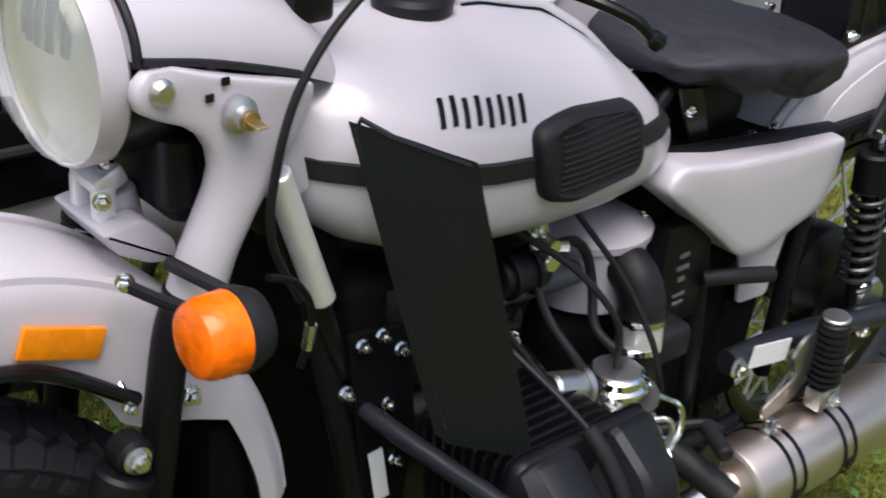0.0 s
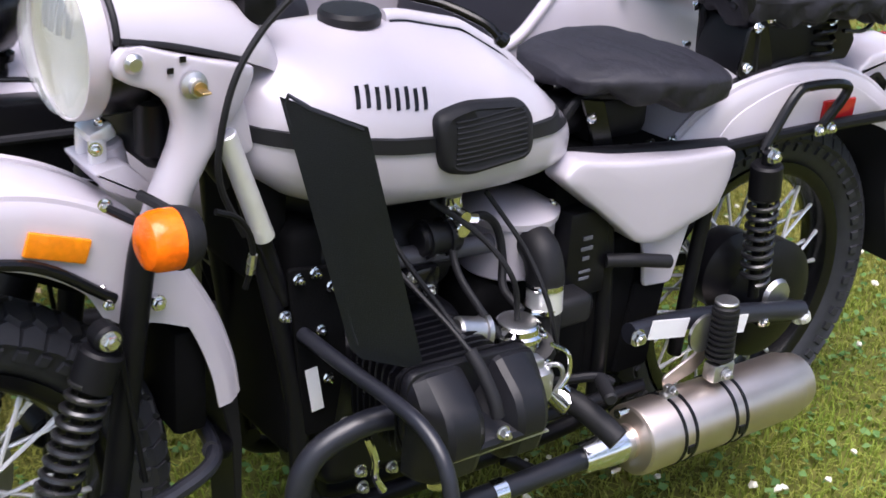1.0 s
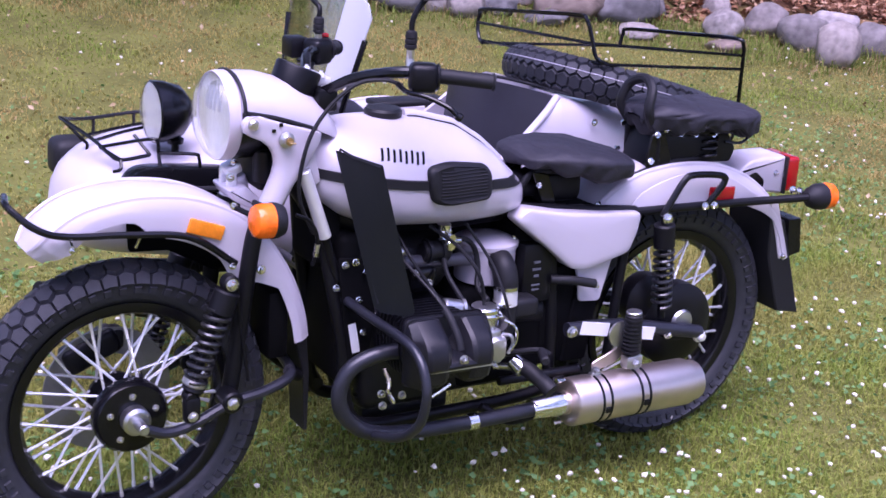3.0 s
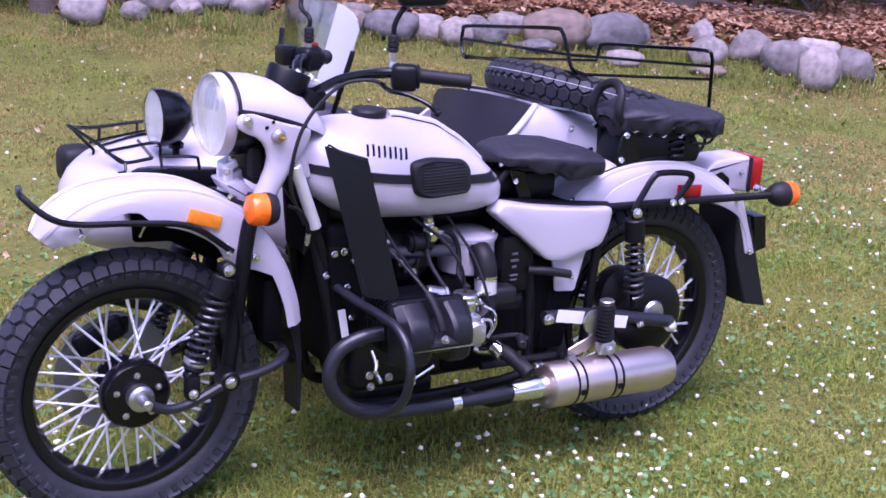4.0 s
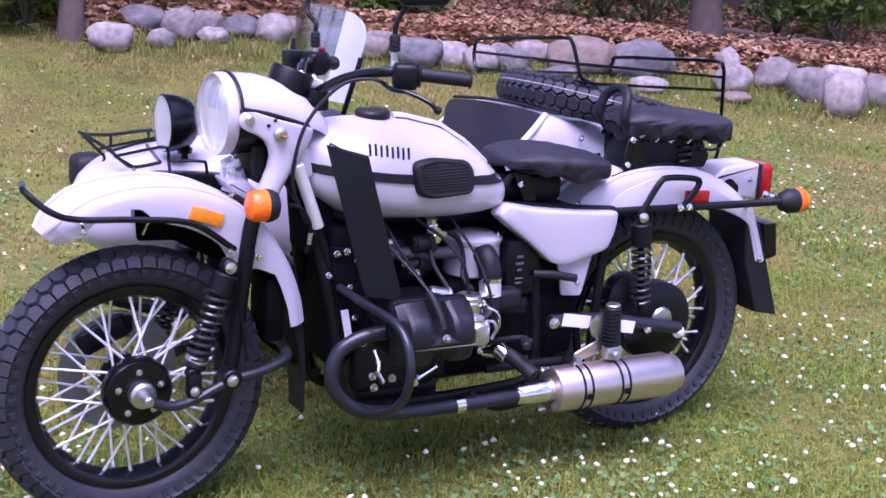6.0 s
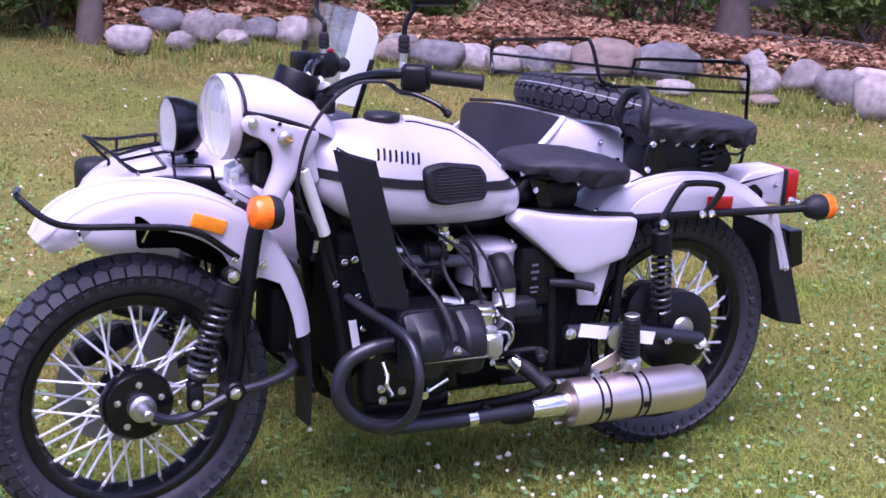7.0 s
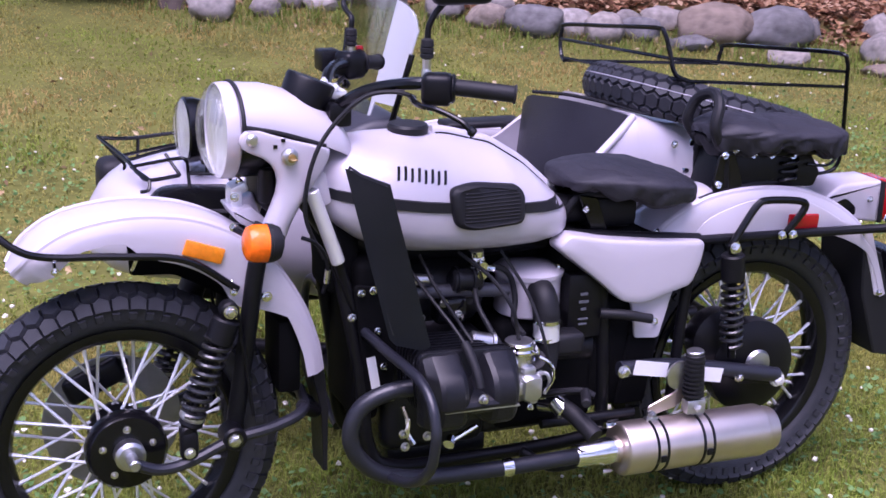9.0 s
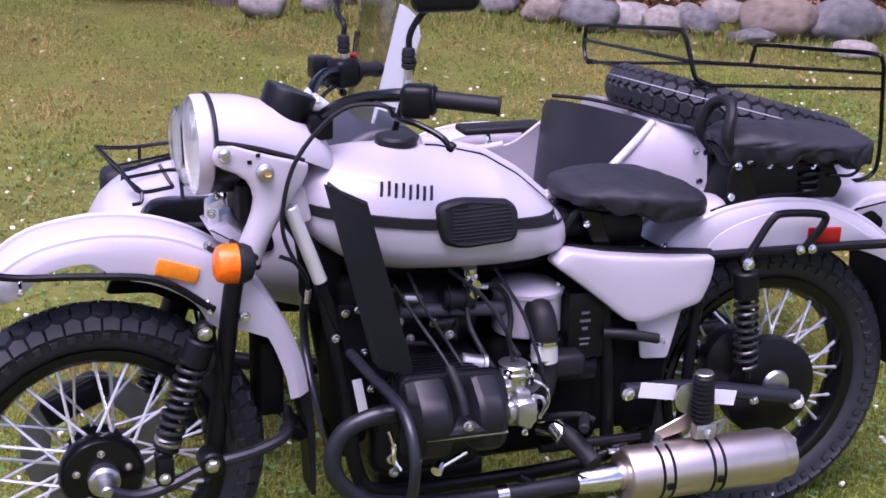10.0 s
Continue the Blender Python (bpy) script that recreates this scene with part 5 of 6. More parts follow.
for s in (-1, 1):
    frame_tube([(0.415, s * 0.03, 0.86), (0.45, s * 0.07, 0.66), (0.49, s * 0.09, 0.45), (0.505, s * 0.095, 0.30), (0.55, s * 0.10, 0.235), (0.70, s * 0.10, 0.225), (1.0, s * 0.10, 0.23), (1.12, s * 0.10, 0.26)])
    frame_tube([(1.08, s * 0.095, 0.25), (1.07, s * 0.095, 0.45), (1.05, s * 0.09, 0.66)])
    frame_tube([(0.95, s * 0.075, 0.715), (1.10, s * 0.085, 0.700), (1.30, s * 0.10, 0.683)])
    frame_tube([(1.262, s * 0.095, 0.30), (1.272, s * 0.10, 0.50), (1.285, s * 0.105, 0.675)], 0.013)
    frame_tube([(0.90, s * 0.14, 0.300), (1.13, s * 0.15, 0.302)], 0.011)
    part("engine_plate", slab(rounded([(0.465, 0.655), (0.548, 0.642), (0.566, 0.50), (0.55, 0.38), (0.50, 0.38), (0.487, 0.49)], 0.012), s * 0.108, s * 0.100, 0.002, 1), INNER, bike)
    for x0, z0 in ((0.482, 0.637), (0.508, 0.641), (0.462, 0.586), (0.535, 0.615), (0.52, 0.55), (0.535, 0.47)):
        part("bolt", bolt((x0, s * 0.108, z0), (0, s, 0), 0.007, 0.008), CHROME, bike)
    part("crash_bar", tube([(0.490, s * 0.09, 0.552), (0.498, s * 0.16, 0.546), (0.508, s * 0.225, 0.539), (0.517, s * 0.285, 0.534), (0.523, s * 0.345, 0.526), (0.526, s * 0.388, 0.504), (0.527, s * 0.412, 0.468), (0.527, s * 0.418, 0.425), (0.526, s * 0.395, 0.36), (0.522, s * 0.32, 0.30), (0.516, s * 0.21, 0.262), (0.510, s * 0.11, 0.245)], 0.0108, 14), PIPE, bike, "black tubular crash bar")
    part("cable_clip", rod((0.60, s * 0.105, 0.655), (0.64, s * 0.105, 0.650), 0.012, 14, 0.003), ALU, bike)
    part("throttle_body", bm_join(rod((0.69, s * 0.09, 0.640), (0.76, s * 0.09, 0.636), 0.024, 20, 0.004), rod((0.70, s * 0.09, 0.640), (0.706, s * 0.09, 0.640), 0.029, 20), rod((0.735, s * 0.09, 0.638), (0.741, s * 0.09, 0.638), 0.029, 20)), CAST, bike, "dull ribbed metal fitting under the tank")
    part("hose_bracket", bm_join(rod((0.70, s * 0.18, 0.535), (0.745, s * 0.185, 0.525), 0.021, 18, 0.004), rod((0.745, s * 0.185, 0.525), (0.752, s * 0.186, 0.524), 0.025, 18)), ALU, bike)
    part("choke_lever", tube([(0.84, s * 0.23, 0.50), (0.862, s * 0.245, 0.485), (0.865, s * 0.25, 0.455), (0.85, s * 0.25, 0.43)], 0.0035, 8), CHROME, bike)
    part("oil_plug", bm_join(bolt((0.885, s * 0.165, 0.435), (0, s, 0), 0.008, 0.008), bolt((0.895, s * 0.150, 0.375), (0, s, 0), 0.009, 0.008), bolt((0.875, s * 0.16, 0.40), (0, s, 0), 0.006, 0.008)), CHROME, bike)
    part("rider_peg", tube([(0.925, s * 0.17, 0.357), (0.938, s * 0.205, 0.350), (0.952, s * 0.245, 0.334), (0.962, s * 0.275, 0.318)], 0.0195, 16), SOFT, bike, "black rubber foot peg")
    part("peg_bracket", bm_join(rod((0.90, s * 0.13, 0.34), (0.93, s * 0.185, 0.35), 0.012, 14), rod((0.92, s * 0.165, 0.362), (0.932, s * 0.195, 0.345), 0.0225, 18, 0.003)), CHROME, bike)
    pg = part("passenger_peg", rod((1.247, s * 0.205, 0.452), (1.255, s * 0.205, 0.345), 0.0215, 20, 0.004), SOFT, bike, "folded black rubber foot peg")
    for k in range(9):
        part("rib", rod((1.248, s * 0.205, 0.440 - 0.0105 * k), (1.248, s * 0.205, 0.435 - 0.0105 * k), 0.0235, 20), SOFT, pg)
    part("peg_cap", rod((1.2465, s * 0.205, 0.459), (1.247, s * 0.205, 0.452), 0.02, 20, 0.002), ALU, pg)
    part("peg_clevis", bm_join(box(1.254, s * 0.205, 0.325, 0.05, 0.03, 0.035, 0.006, 2), bolt((1.254, s * 0.222, 0.325), (0, s, 0), 0.009, 0.008)), ALU, bike)
    part("peg_plate", slab(rounded([(1.15, 0.322), (1.225, 0.352), (1.245, 0.395), (1.26, 0.34), (1.225, 0.312), (1.158, 0.298)], 0.01), s * 0.178, s * 0.172, 0.002, 1), STEEL, bike, "bare steel peg bracket")
    part("peg_washer", lathe([(0.034, 0), (0.034, 0.006), (0.02, 0.008)], (1.222, s * 0.185, 0.395), (0, s, 0), 28), ALU, bike)
    for x0, w0, zc in ((1.157, 0.088, 0.411), (1.320, 0.06, 0.377)):
        st = box(x0, s * 0.169, zc, w0, 0.002, 0.034, 0.0, 1, Euler((0, radians(11), 0)))
        part("sticker", st, WHITE, bike, "pale printed sticker")
    part("swing_bolt", bolt((1.088, s * 0.166, 0.412), (0, s, 0), 0.012, 0.010), ZINC, bike)
    part("swing_bolt", bm_join(rod((1.520, s * 0.148, 0.335), (1.520, s * 0.154, 0.335), 0.019, 24, 0.001), bolt((1.520, s * 0.154, 0.335), (0, s, 0), 0.014, 0.012)), BARE, bike)
    part("swing_bolt", bolt((1.402, s * 0.162, 0.358), (0, s, 0), 0.009, 0.008), ZINC, bike)
    part("axle_clamp", slab(rounded([(1.40, 0.372), (1.535, 0.352), (1.545, 0.318), (1.41, 0.335)], 0.012), s * 0.150, s * 0.115, 0.005, 2), SATIN, bike)
    part("shock_bolt", bolt((1.366, s * 0.150, 0.672), (0, s, 0), 0.011, 0.010), CHROME, bike)
    part("shock_bolt", bolt((0.197, s * 0.145, 0.638), (0, s, 0), 0.011, 0.008), ZINC, bike)
    part("shock_eye", rod((0.197, s * 0.115, 0.638), (0.197, s * 0.146, 0.638), 0.019, 20, 0.004), SATIN, bike)
    part("link_bolt", bolt((0.203, s * 0.150, 0.366), (0, s, 0), 0.012, 0.008), ZINC, bike)
    part("link_pivot", rod((0.203, s * 0.10, 0.366), (0.203, s * 0.152, 0.366), 0.025, 20, 0.004), SATIN, bike)
    part("shock_foot", bm_join(rod((0.108, s * 0.12, 0.392), (0.108, s * 0.15, 0.392), 0.014, 16, 0.003), lathe([(0.021, 0), (0.025, 0.02), (0.012, 0.035)], (0.124, s * 0.13, 0.425), (-0.33, 0, -0.95), 20), box(0.112, s * 0.137, 0.365, 0.035, 0.03, 0.06, 0.008, 2)), SATIN, bike)
    part("spring_seat", lathe([(0.027, 0), (0.027, 0.012), (0.018, 0.022)], (0.124, s * 0.131, 0.430), (-0.33, 0, -0.95), 20), ALU, bike)
    part("link_bolt", bolt((0.110, s * 0.152, 0.352), (0, s, 0), 0.009, 0.007), ZINC, bike)
    part("brake_rod", rod((0.25, s * 0.118, 0.40), (0.218, s * 0.118, 0.63), 0.004, 8), SATIN, bike)
part("bracket_hook", tube([(1.05, -0.11, 0.535), (1.10, -0.13, 0.533), (1.165, -0.14, 0.520)], 0.0115, 14), SOFT, bike, "black rubber-sleeved lever")
part("fender_stay", slab(rounded([(1.11, 0.60), (1.245, 0.60), (1.232, 0.562), (1.206, 0.460), (1.142, 0.466), (1.135, 0.52)], 0.01), -0.112, -0.104, 0.002, 1), PAINT, bike)
part("bolt", bolt((1.190, -0.112, 0.502), (0, -1, 0), 0.007, 0.006), CHROME, bike)
part("inner_guard", slab(rounded([(1.135, 0.47), (1.212, 0.468), (1.19, 0.30), (1.11, 0.30)], 0.01), -0.10, 0.09, 0.004, 1), INNER, bike)
for s in (-1, 1):
    part("stand_leg", tube([(0.86, s * 0.13, 0.235), (0.93, s * 0.16, 0.20), (1.05, s * 0.15, 0.205)], 0.012, 12), SATIN, bike)
part("side_stand_spring", bm_join(rod((0.637, -0.245, 0.343), (0.693, -0.245, 0.370), 0.006, 10), rod((0.628, -0.252, 0.338), (0.640, -0.238, 0.345), 0.012, 14)), CHROME, bike, "bright spring and eye")
part("chain_link", tube([(0.545, -0.20, 0.415), (0.552, -0.21, 0.385), (0.55, -0.215, 0.36), (0.562, -0.22, 0.335)], 0.006, 8), CHROME, bike)
for x0, z0 in ((0.535, 0.42), (0.565, 0.33), (0.62, 0.318), (0.57, 0.30)):
    part("bolt", bolt((x0, -0.155, z0), (0, -1, 0), 0.008, 0.008), ZINC, bike)
part("frame_sticker", quad_slab([(0.494, -0.112, 0.494), (0.514, -0.112, 0.496), (0.528, -0.112, 0.424), (0.508, -0.112, 0.422)], 0.002, 0.0), WHITE, bike, "pale paper sticker on the frame")

# ---- motorcycle: front end ----
part("steering_damper", bm_join(rod((0.374, -0.104, 0.862), (0.434, -0.101, 0.705), 0.0145, 24, 0.002)), BARE, bike, "bright bare aluminium steering damper")
part("damper_rod", rod((0.434, -0.095, 0.705), (0.476, -0.088, 0.595), 0.0105, 14), SATIN, bike)
part("lower_cowl", lathe([(0.0905, 0.0), (0.0905, 0.045), (0.083, 0.085), (0.055, 0.118), (0, 0.130), (0, 0.124), (0.052, 0.112), (0.079, 0.082), (0.087, 0.044), (0.087, 0.0)], (0.235, 0, 0.965), (1, 0, 0), 32, True), BLACK, bike)
rim_ring = part("headlamp", lathe([(0.0915, 0.000), (0.0925, -0.004), (0.0945, -0.004), (0.0965, 0.004), (0.0965, 0.022), (0.093, 0.026), (0.0915, 0.026)], (0.211, 0, 0.970), (1, 0, 0), 48, True), PAINT, bike, "round headlamp with a grey painted rim")
# white bowl in place of a mirror: the sky's brightness is in its colour
part("reflector", lathe([(0.0915, 0.000), (0.080, 0.013), (0.060, 0.030), (0.030, 0.043), (0.0, 0.047)], (0.212, 0, 0.970), (1, 0, 0), 40), BOWL, rim_ring, "bowl reflector with mirrored sky painted in as white")
# ribs on the upper half only, greyed to paint in the reflected ground
for k in range(9):
    y0 = -0.072 + 0.018 * k
    top = 0.970 + math.sqrt(0.086 ** 2 - (abs(y0) + 0.006) ** 2)
    part("lens_flute", strip([[(0.2000 + 0.45 * y0 * y0 / 0.09 + 0.9 * (z - 0.97) ** 2 / 0.09 * 0.25 - 0.003 * math.cos(q), y0 + 0.0085 * math.sin(q), z) for q in np.linspace(-1.4, 1.4, 7)] for z in np.linspace(0.985, top, 4)], 0.001), RIBBED, rim_ring).visible_shadow = False
part("bulb_shield", lathe([(0.0, 0.0), (0.013, 0.003), (0.015, 0.012), (0.012, 0.022)], (0.215, 0, 0.970), (1, 0, 0), 20), CHROME, rim_ring)
part("lens", lathe([(0.0915, 0.0), (0.086, -0.013), (0.062, -0.027), (0.030, -0.035), (0.0, -0.037)], (0.209, 0, 0.970), (1, 0, 0), 40), LENS, rim_ring, "clear headlamp glass").visible_shadow = False
part("cowl_trim", bm_join(tube([(0.241, -0.1045, 0.996), (0.30, -0.1045, 0.984), (0.36, -0.1025, 0.966), (0.405, -0.0970, 0.950)], 0.0038, 8), tube([(0.239, 0.100 * math.cos(math.pi * k / 14), 0.990 + 0.076 * math.sin(math.pi * k / 14)) for k in range(15)], 0.0045, 8, 2)), SOFT, cowl, "black rubber edging")
part("ignition_switch", bm_join(lathe([(0.017, 0), (0.017, 0.006), (0.011, 0.009), (0.011, 0.018), (0, 0.019)], (0.323, -0.120, 0.938), (0, -1, 0), 24)), ALU, bike, "round ignition lock")
part("ignition_key", bm_join(box(0.323, -0.148, 0.938, 0.012, 0.022, 0.003, 0.001, 1), rod((0.323, -0.139, 0.938), (0.323, -0.142, 0.938), 0.0085, 16)), BRASS, bike, "brass key in the lock")
part("ear_bolt", lathe([(0.012, 0), (0.012, 0.004), (0.008, 0.009), (0, 0.010)], (0.249, -0.118, 0.973), (0, -1, 0), 20), ZINC, bike)
for dx, dz in ((-0.028, 0.020), (-0.012, 0.032)):
    part("switch_mark", box(0.323 + dx, -0.1195, 0.938 + dz, 0.008, 0.002, 0.007, 0, 1), BLACK, bike)
part("fork_bridge", bm_join(slab(rounded([(0.225, 0.815), (0.268, 0.822), (0.30, 0.79), (0.305, 0.765), (0.272, 0.772), (0.24, 0.79)], 0.006), -0.05, 0.05, 0.005, 2), rod((0.272, 0, 0.79), (0.262, 0, 0.835), 0.022, 20, 0.004)), PAINT, bike)
part("bridge_clamp", bm_join(box(0.250, 0.0, 0.852, 0.034, 0.05, 0.022, 0.005, 2, Euler((0, radians(-24), 0))), box(0.243, -0.02, 0.832, 0.022, 0.014, 0.034, 0.004, 2), box(0.243, 0.02, 0.832, 0.022, 0.014, 0.034, 0.004, 2)), BARE, bike, "bare metal clamp")
part("bridge_bolt", bm_join(bolt((0.238, -0.027, 0.838), (-0.4, -0.9, 0.1), 0.007, 0.006), bolt((0.252, -0.012, 0.864), (-0.3, -0.2, 0.9), 0.006, 0.006)), CHROME, bike)
part("steering_yoke", bm_join(box(0.325, 0, 0.862, 0.085, 0.15, 0.11, 0.028, 3), rod((0.30, -0.055, 0.905), (0.30, -0.055, 0.83), 0.022, 18, 0.005)), SATIN, bike, "black yoke under the headlamp shell")
part("steering_head", rod((0.372, 0, 0.97), (0.42, 0, 0.80), 0.032, 24), SATIN, bike)
part("head_bracket", slab(rounded([(0.37, 0.90), (0.405, 0.90), (0.42, 0.83), (0.385, 0.82)], 0.01), -0.10, 0.10, 0.006, 2), PAINT, bike)
part("brake_hose", tube([(0.345, -0.135, 0.775), (0.375, -0.135, 0.760), (0.398, -0.13, 0.725), (0.402, -0.125, 0.685), (0.395, -0.12, 0.65)], 0.0042, 8), SATIN, bike)
part("hose_nut", rod((0.403, -0.126, 0.700), (0.400, -0.124, 0.672), 0.0062, 8), ZINC, bike)
part("indicator_stalk", rod((0.285, -0.20, 0.797), (0.262, -0.10, 0.80), 0.007, 10), SOFT, bike)
part("stalk_bolt", bolt((0.215, -0.105, 0.798), (-0.5, -0.8, 0), 0.007, 0.008), CHROME, bike)
part("stalk_rod", tube([(0.212, -0.105, 0.797), (0.235, -0.15, 0.79), (0.262, -0.19, 0.785)], 0.006, 8), SATIN, bike)
for x0, z0 in ((-0.128, 0.745), (0.215, 0.672)):
    part("bumper_clip", bm_join(rod((x0, -0.085, z0 + 0.010), (x0, -0.100, z0 - 0.004), 0.004, 8), bolt((x0, -0.102, z0 - 0.008), (0, -1, 0), 0.006, 0.006)), CHROME, bike)
part("bolt", bm_join(rod((0.275, -0.06, 0.645), (0.285, -0.095, 0.645), 0.011, 12), bolt((0.285, -0.095, 0.645), (0, -1, 0), 0.008, 0.006)), CHROME, bike)
part("bolt", bolt((0.400, -0.062, 0.486), (0, -1, 0), 0.006, 0.005), CHROME, bike)
part("front_mud_flap", slab([(0.385, 0.50), (0.425, 0.47), (0.437, 0.36), (0.437, 0.213), (0.428, 0.213), (0.420, 0.36), (0.395, 0.46)], -0.04, 0.04, 0.002, 1), SOFT, bike, "black rubber front mud flap")
part("inner_bracket", box(0.34, -0.02, 0.50, 0.05, 0.11, 0.16, 0.01, 2), INNER, bike)
part("fork_crosstube", tube([(0.36, -0.09, 0.395), (0.40, -0.05, 0.36), (0.42, 0, 0.35), (0.40, 0.05, 0.36), (0.36, 0.09, 0.395)], 0.013, 12), SATIN, bike)

# gauge, controls and mirrors
part("instrument", lathe([(0.046, -0.06), (0.050, -0.04), (0.052, 0.045), (0.049, 0.050), (0, 0.051)], (0.388, 0, 1.022), (0.36, 0, 0.93), 36), SATIN, bike, "black round instrument housing")
for s in (-1, 1):
    part("bar_clamp", box(0.45, s * 0.04, 1.00, 0.05, 0.035, 0.05, 0.008, 2), SATIN, bike)
for s, q, bt in ((-1, Vector((0.588, -0.222, 1.079)), Vector((0.592, -0.155, 1.126))), (1, Vector((0.588, 0.285, 1.043)), Vector((0.591, 0.290, 1.084)))):
    sw = part("switch_box", bm_join(box(q.x, q.y, q.z, 0.062, 0.055, 0.062, 0.014, 3, Euler((0, 0, s * radians(24)))), rod(q + Vector((0.024, s * 0.010, 0.002)), q + Vector((0.032, s * 0.014, 0.002)), 0.03, 24, 0.005)), SATIN, bike, "black switch housing")
    part("switch_screw", bolt(q + Vector((0.012, s * 0.026, -0.022)), (0.3, s, 0), 0.004, 0.003), CHROME, sw)
    part("lever", tube([q + Vector(v) for v in ((-0.043, s * -0.032, -0.019), (-0.043, s * 0.013, -0.027), (-0.020, s * 0.055, -0.030), (0.012, s * 0.090, -0.046), (0.027, s * 0.105, -0.063))], 0.0058, 10), BLACK, bike, "black hand lever")
    part("lever_end", rod(q + Vector((0.024, s * 0.102, -0.060)), q + Vector((0.034, s * 0.110, -0.068)), 0.0095, 12, 0.003), BLACK, bike)
    h = s * 0.055 if s > 0 else 0.0
    mir = part("mirror", bm_join(tube([bt + Vector(v) for v in ((0, 0, 0.039), (0.002, h * 0.1, 0.064), (0.016 - h * 0.3, -0.002 + h, 0.092), (0.042 - h * 0.4, -0.008 + h * 1.3, 0.122 + h))], 0.0062, 10), slab(rounded([(bt.x + 0.006, bt.z + 0.106 + h * 1.1), (bt.x + 0.128, bt.z + 0.108 + h * 1.1), (bt.x + 0.136, bt.z + 0.172 + h * 1.1), (bt.x + 0.10, bt.z + 0.190 + h * 1.1), (bt.x + 0.015, bt.z + 0.184 + h * 1.1), (bt.x - 0.004, bt.z + 0.136 + h * 1.1)], 0.022), bt.y - 0.035 + h * 1.4, bt.y + 0.005 + h * 1.4, 0.014, 3)), SATIN, bike, "black mirror on a stalk")
    part("mirror_boot", lathe([(0.008, 0), (0.0135, 0.004), (0.0135, 0.010), (0.011, 0.012), (0.0135, 0.014), (0.0135, 0.022), (0.011, 0.024), (0.0135, 0.026), (0.012, 0.038), (0.006, 0.042)], bt, (0, 0, 1), 18), SOFT, mir)
    part("mirror_nut", bm_join(rod(bt, bt + Vector((0, 0, -0.021)), 0.009, 8), rod(bt + Vector((0, 0, -0.021)), bt + Vector((-0.002, s * 0.004, -0.045)), 0.010, 12)), ZINC, mir)
part("brake_reservoir", box(0.553, 0.335, 1.047, 0.05, 0.06, 0.048, 0.006, 2), SATIN, bike, "black brake fluid reservoir")
part("kill_switch", box(0.620, 0.315, 1.075, 0.016, 0.016, 0.012, 0.003, 2), RED, bike, "red kill switch")
part("top_clamp", bm_join(box(0.452, 0.03, 1.035, 0.05, 0.10, 0.018, 0.006, 2), bolt((0.452, -0.012, 1.044), (0, 0, 1), 0.008, 0.008), bolt((0.452, 0.06, 1.044), (0, 0, 1), 0.008, 0.008)), BARE, bike, "bare metal handlebar clamp")
part("clutch_cable", tube([(0.555, -0.195, 1.058), (0.52, -0.18, 1.068), (0.47, -0.155, 1.058), (0.42, -0.14, 1.015), (0.375, -0.135, 0.95), (0.355, -0.13, 0.87), (0.36, -0.12, 0.80), (0.40, -0.11, 0.72)], 0.0045, 8), SOFT, bike)
part("control_cable", tube([(0.57, 0.27, 1.02), (0.51, 0.16, 1.02), (0.46, 0.09, 0.99), (0.43, 0.05, 0.94)], 0.0045, 8), SOFT, bike)
part("wire_tape", tube([(0.50, -0.125, 1.072), (0.55, -0.178, 1.088), (0.585, -0.20, 1.09)], 0.008, 8), SOFT, bike)

# ---- motorcycle: tank ridge, seat frames, tail ----
ridge = tube([(x, 0.0, interp(x, TX, TT) + 0.001) for x in np.linspace(0.67, 0.945, 12)], 0.013, 12, 2)
part("tank_ridge", ridge, PAINT, tank)
part("ridge_seam", tube([(x, -0.0135, interp(x, TX, TT) - 0.0005) for x in np.linspace(0.675, 0.945, 12)], 0.0028, 6, 2), BLACK, tank)
part("saddle_pan", bm_join(box(1.10, 0, 0.748, 0.13, 0.11, 0.075, 0.02, 2), box(1.02, 0, 0.755, 0.10, 0.08, 0.06, 0.02, 2)), SATIN, bike, "black pan under the saddle")
part("seat_nose_bracket", rod((0.925, 0.06, 0.790), (1.0, 0.06, 0.798), 0.012, 14, 0.002), BARE, bike)
for s in (-1, 1):
    part("saddle_frame", tube([(0.96, s * 0.04, 0.70), (0.985, s * 0.045, 0.76), (1.02, s * 0.05, 0.795), (1.10, s * 0.07, 0.795), (1.16, s * 0.075, 0.785)], 0.009, 10), SATIN, bike)
    part("saddle_arm", slab(rounded([(1.00, 0.80), (1.05, 0.79), (1.085, 0.70), (1.05, 0.69)], 0.008), s * 0.066, s * 0.060, 0.002, 1), BLACK, bike)
    for x0, z0 in ((1.015, 0.768), (1.10, 0.705), (1.15, 0.702), (1.20, 0.70)):
        part("bolt", bolt((x0, s * 0.075, z0), (0, s * 0.5, 0.8), 0.007, 0.007), CHROME, bike)
    part("pillion_frame", tube([(1.385, s * 0.06, 0.79), (1.382, s * 0.06, 0.84), (1.39, s * 0.06, 0.872), (1.50, s * 0.065, 0.868), (1.64, s * 0.06, 0.862)], 0.009, 10), SATIN, bike)
    part("pillion_spring", spring((1.56, s * 0.05, 0.79), (1.56, s * 0.05, 0.868), 0.024, 0.005, 4), BLACK, bike)
    for x0, z0 in ((1.372, 0.868), (1.40, 0.878), (1.36, 0.80), (1.45, 0.866), (1.50, 0.862), (1.56, 0.858)):
        part("bolt", bolt((x0, s * 0.068, z0), (0, s, 0.3), 0.0065, 0.006), CHROME, bike)
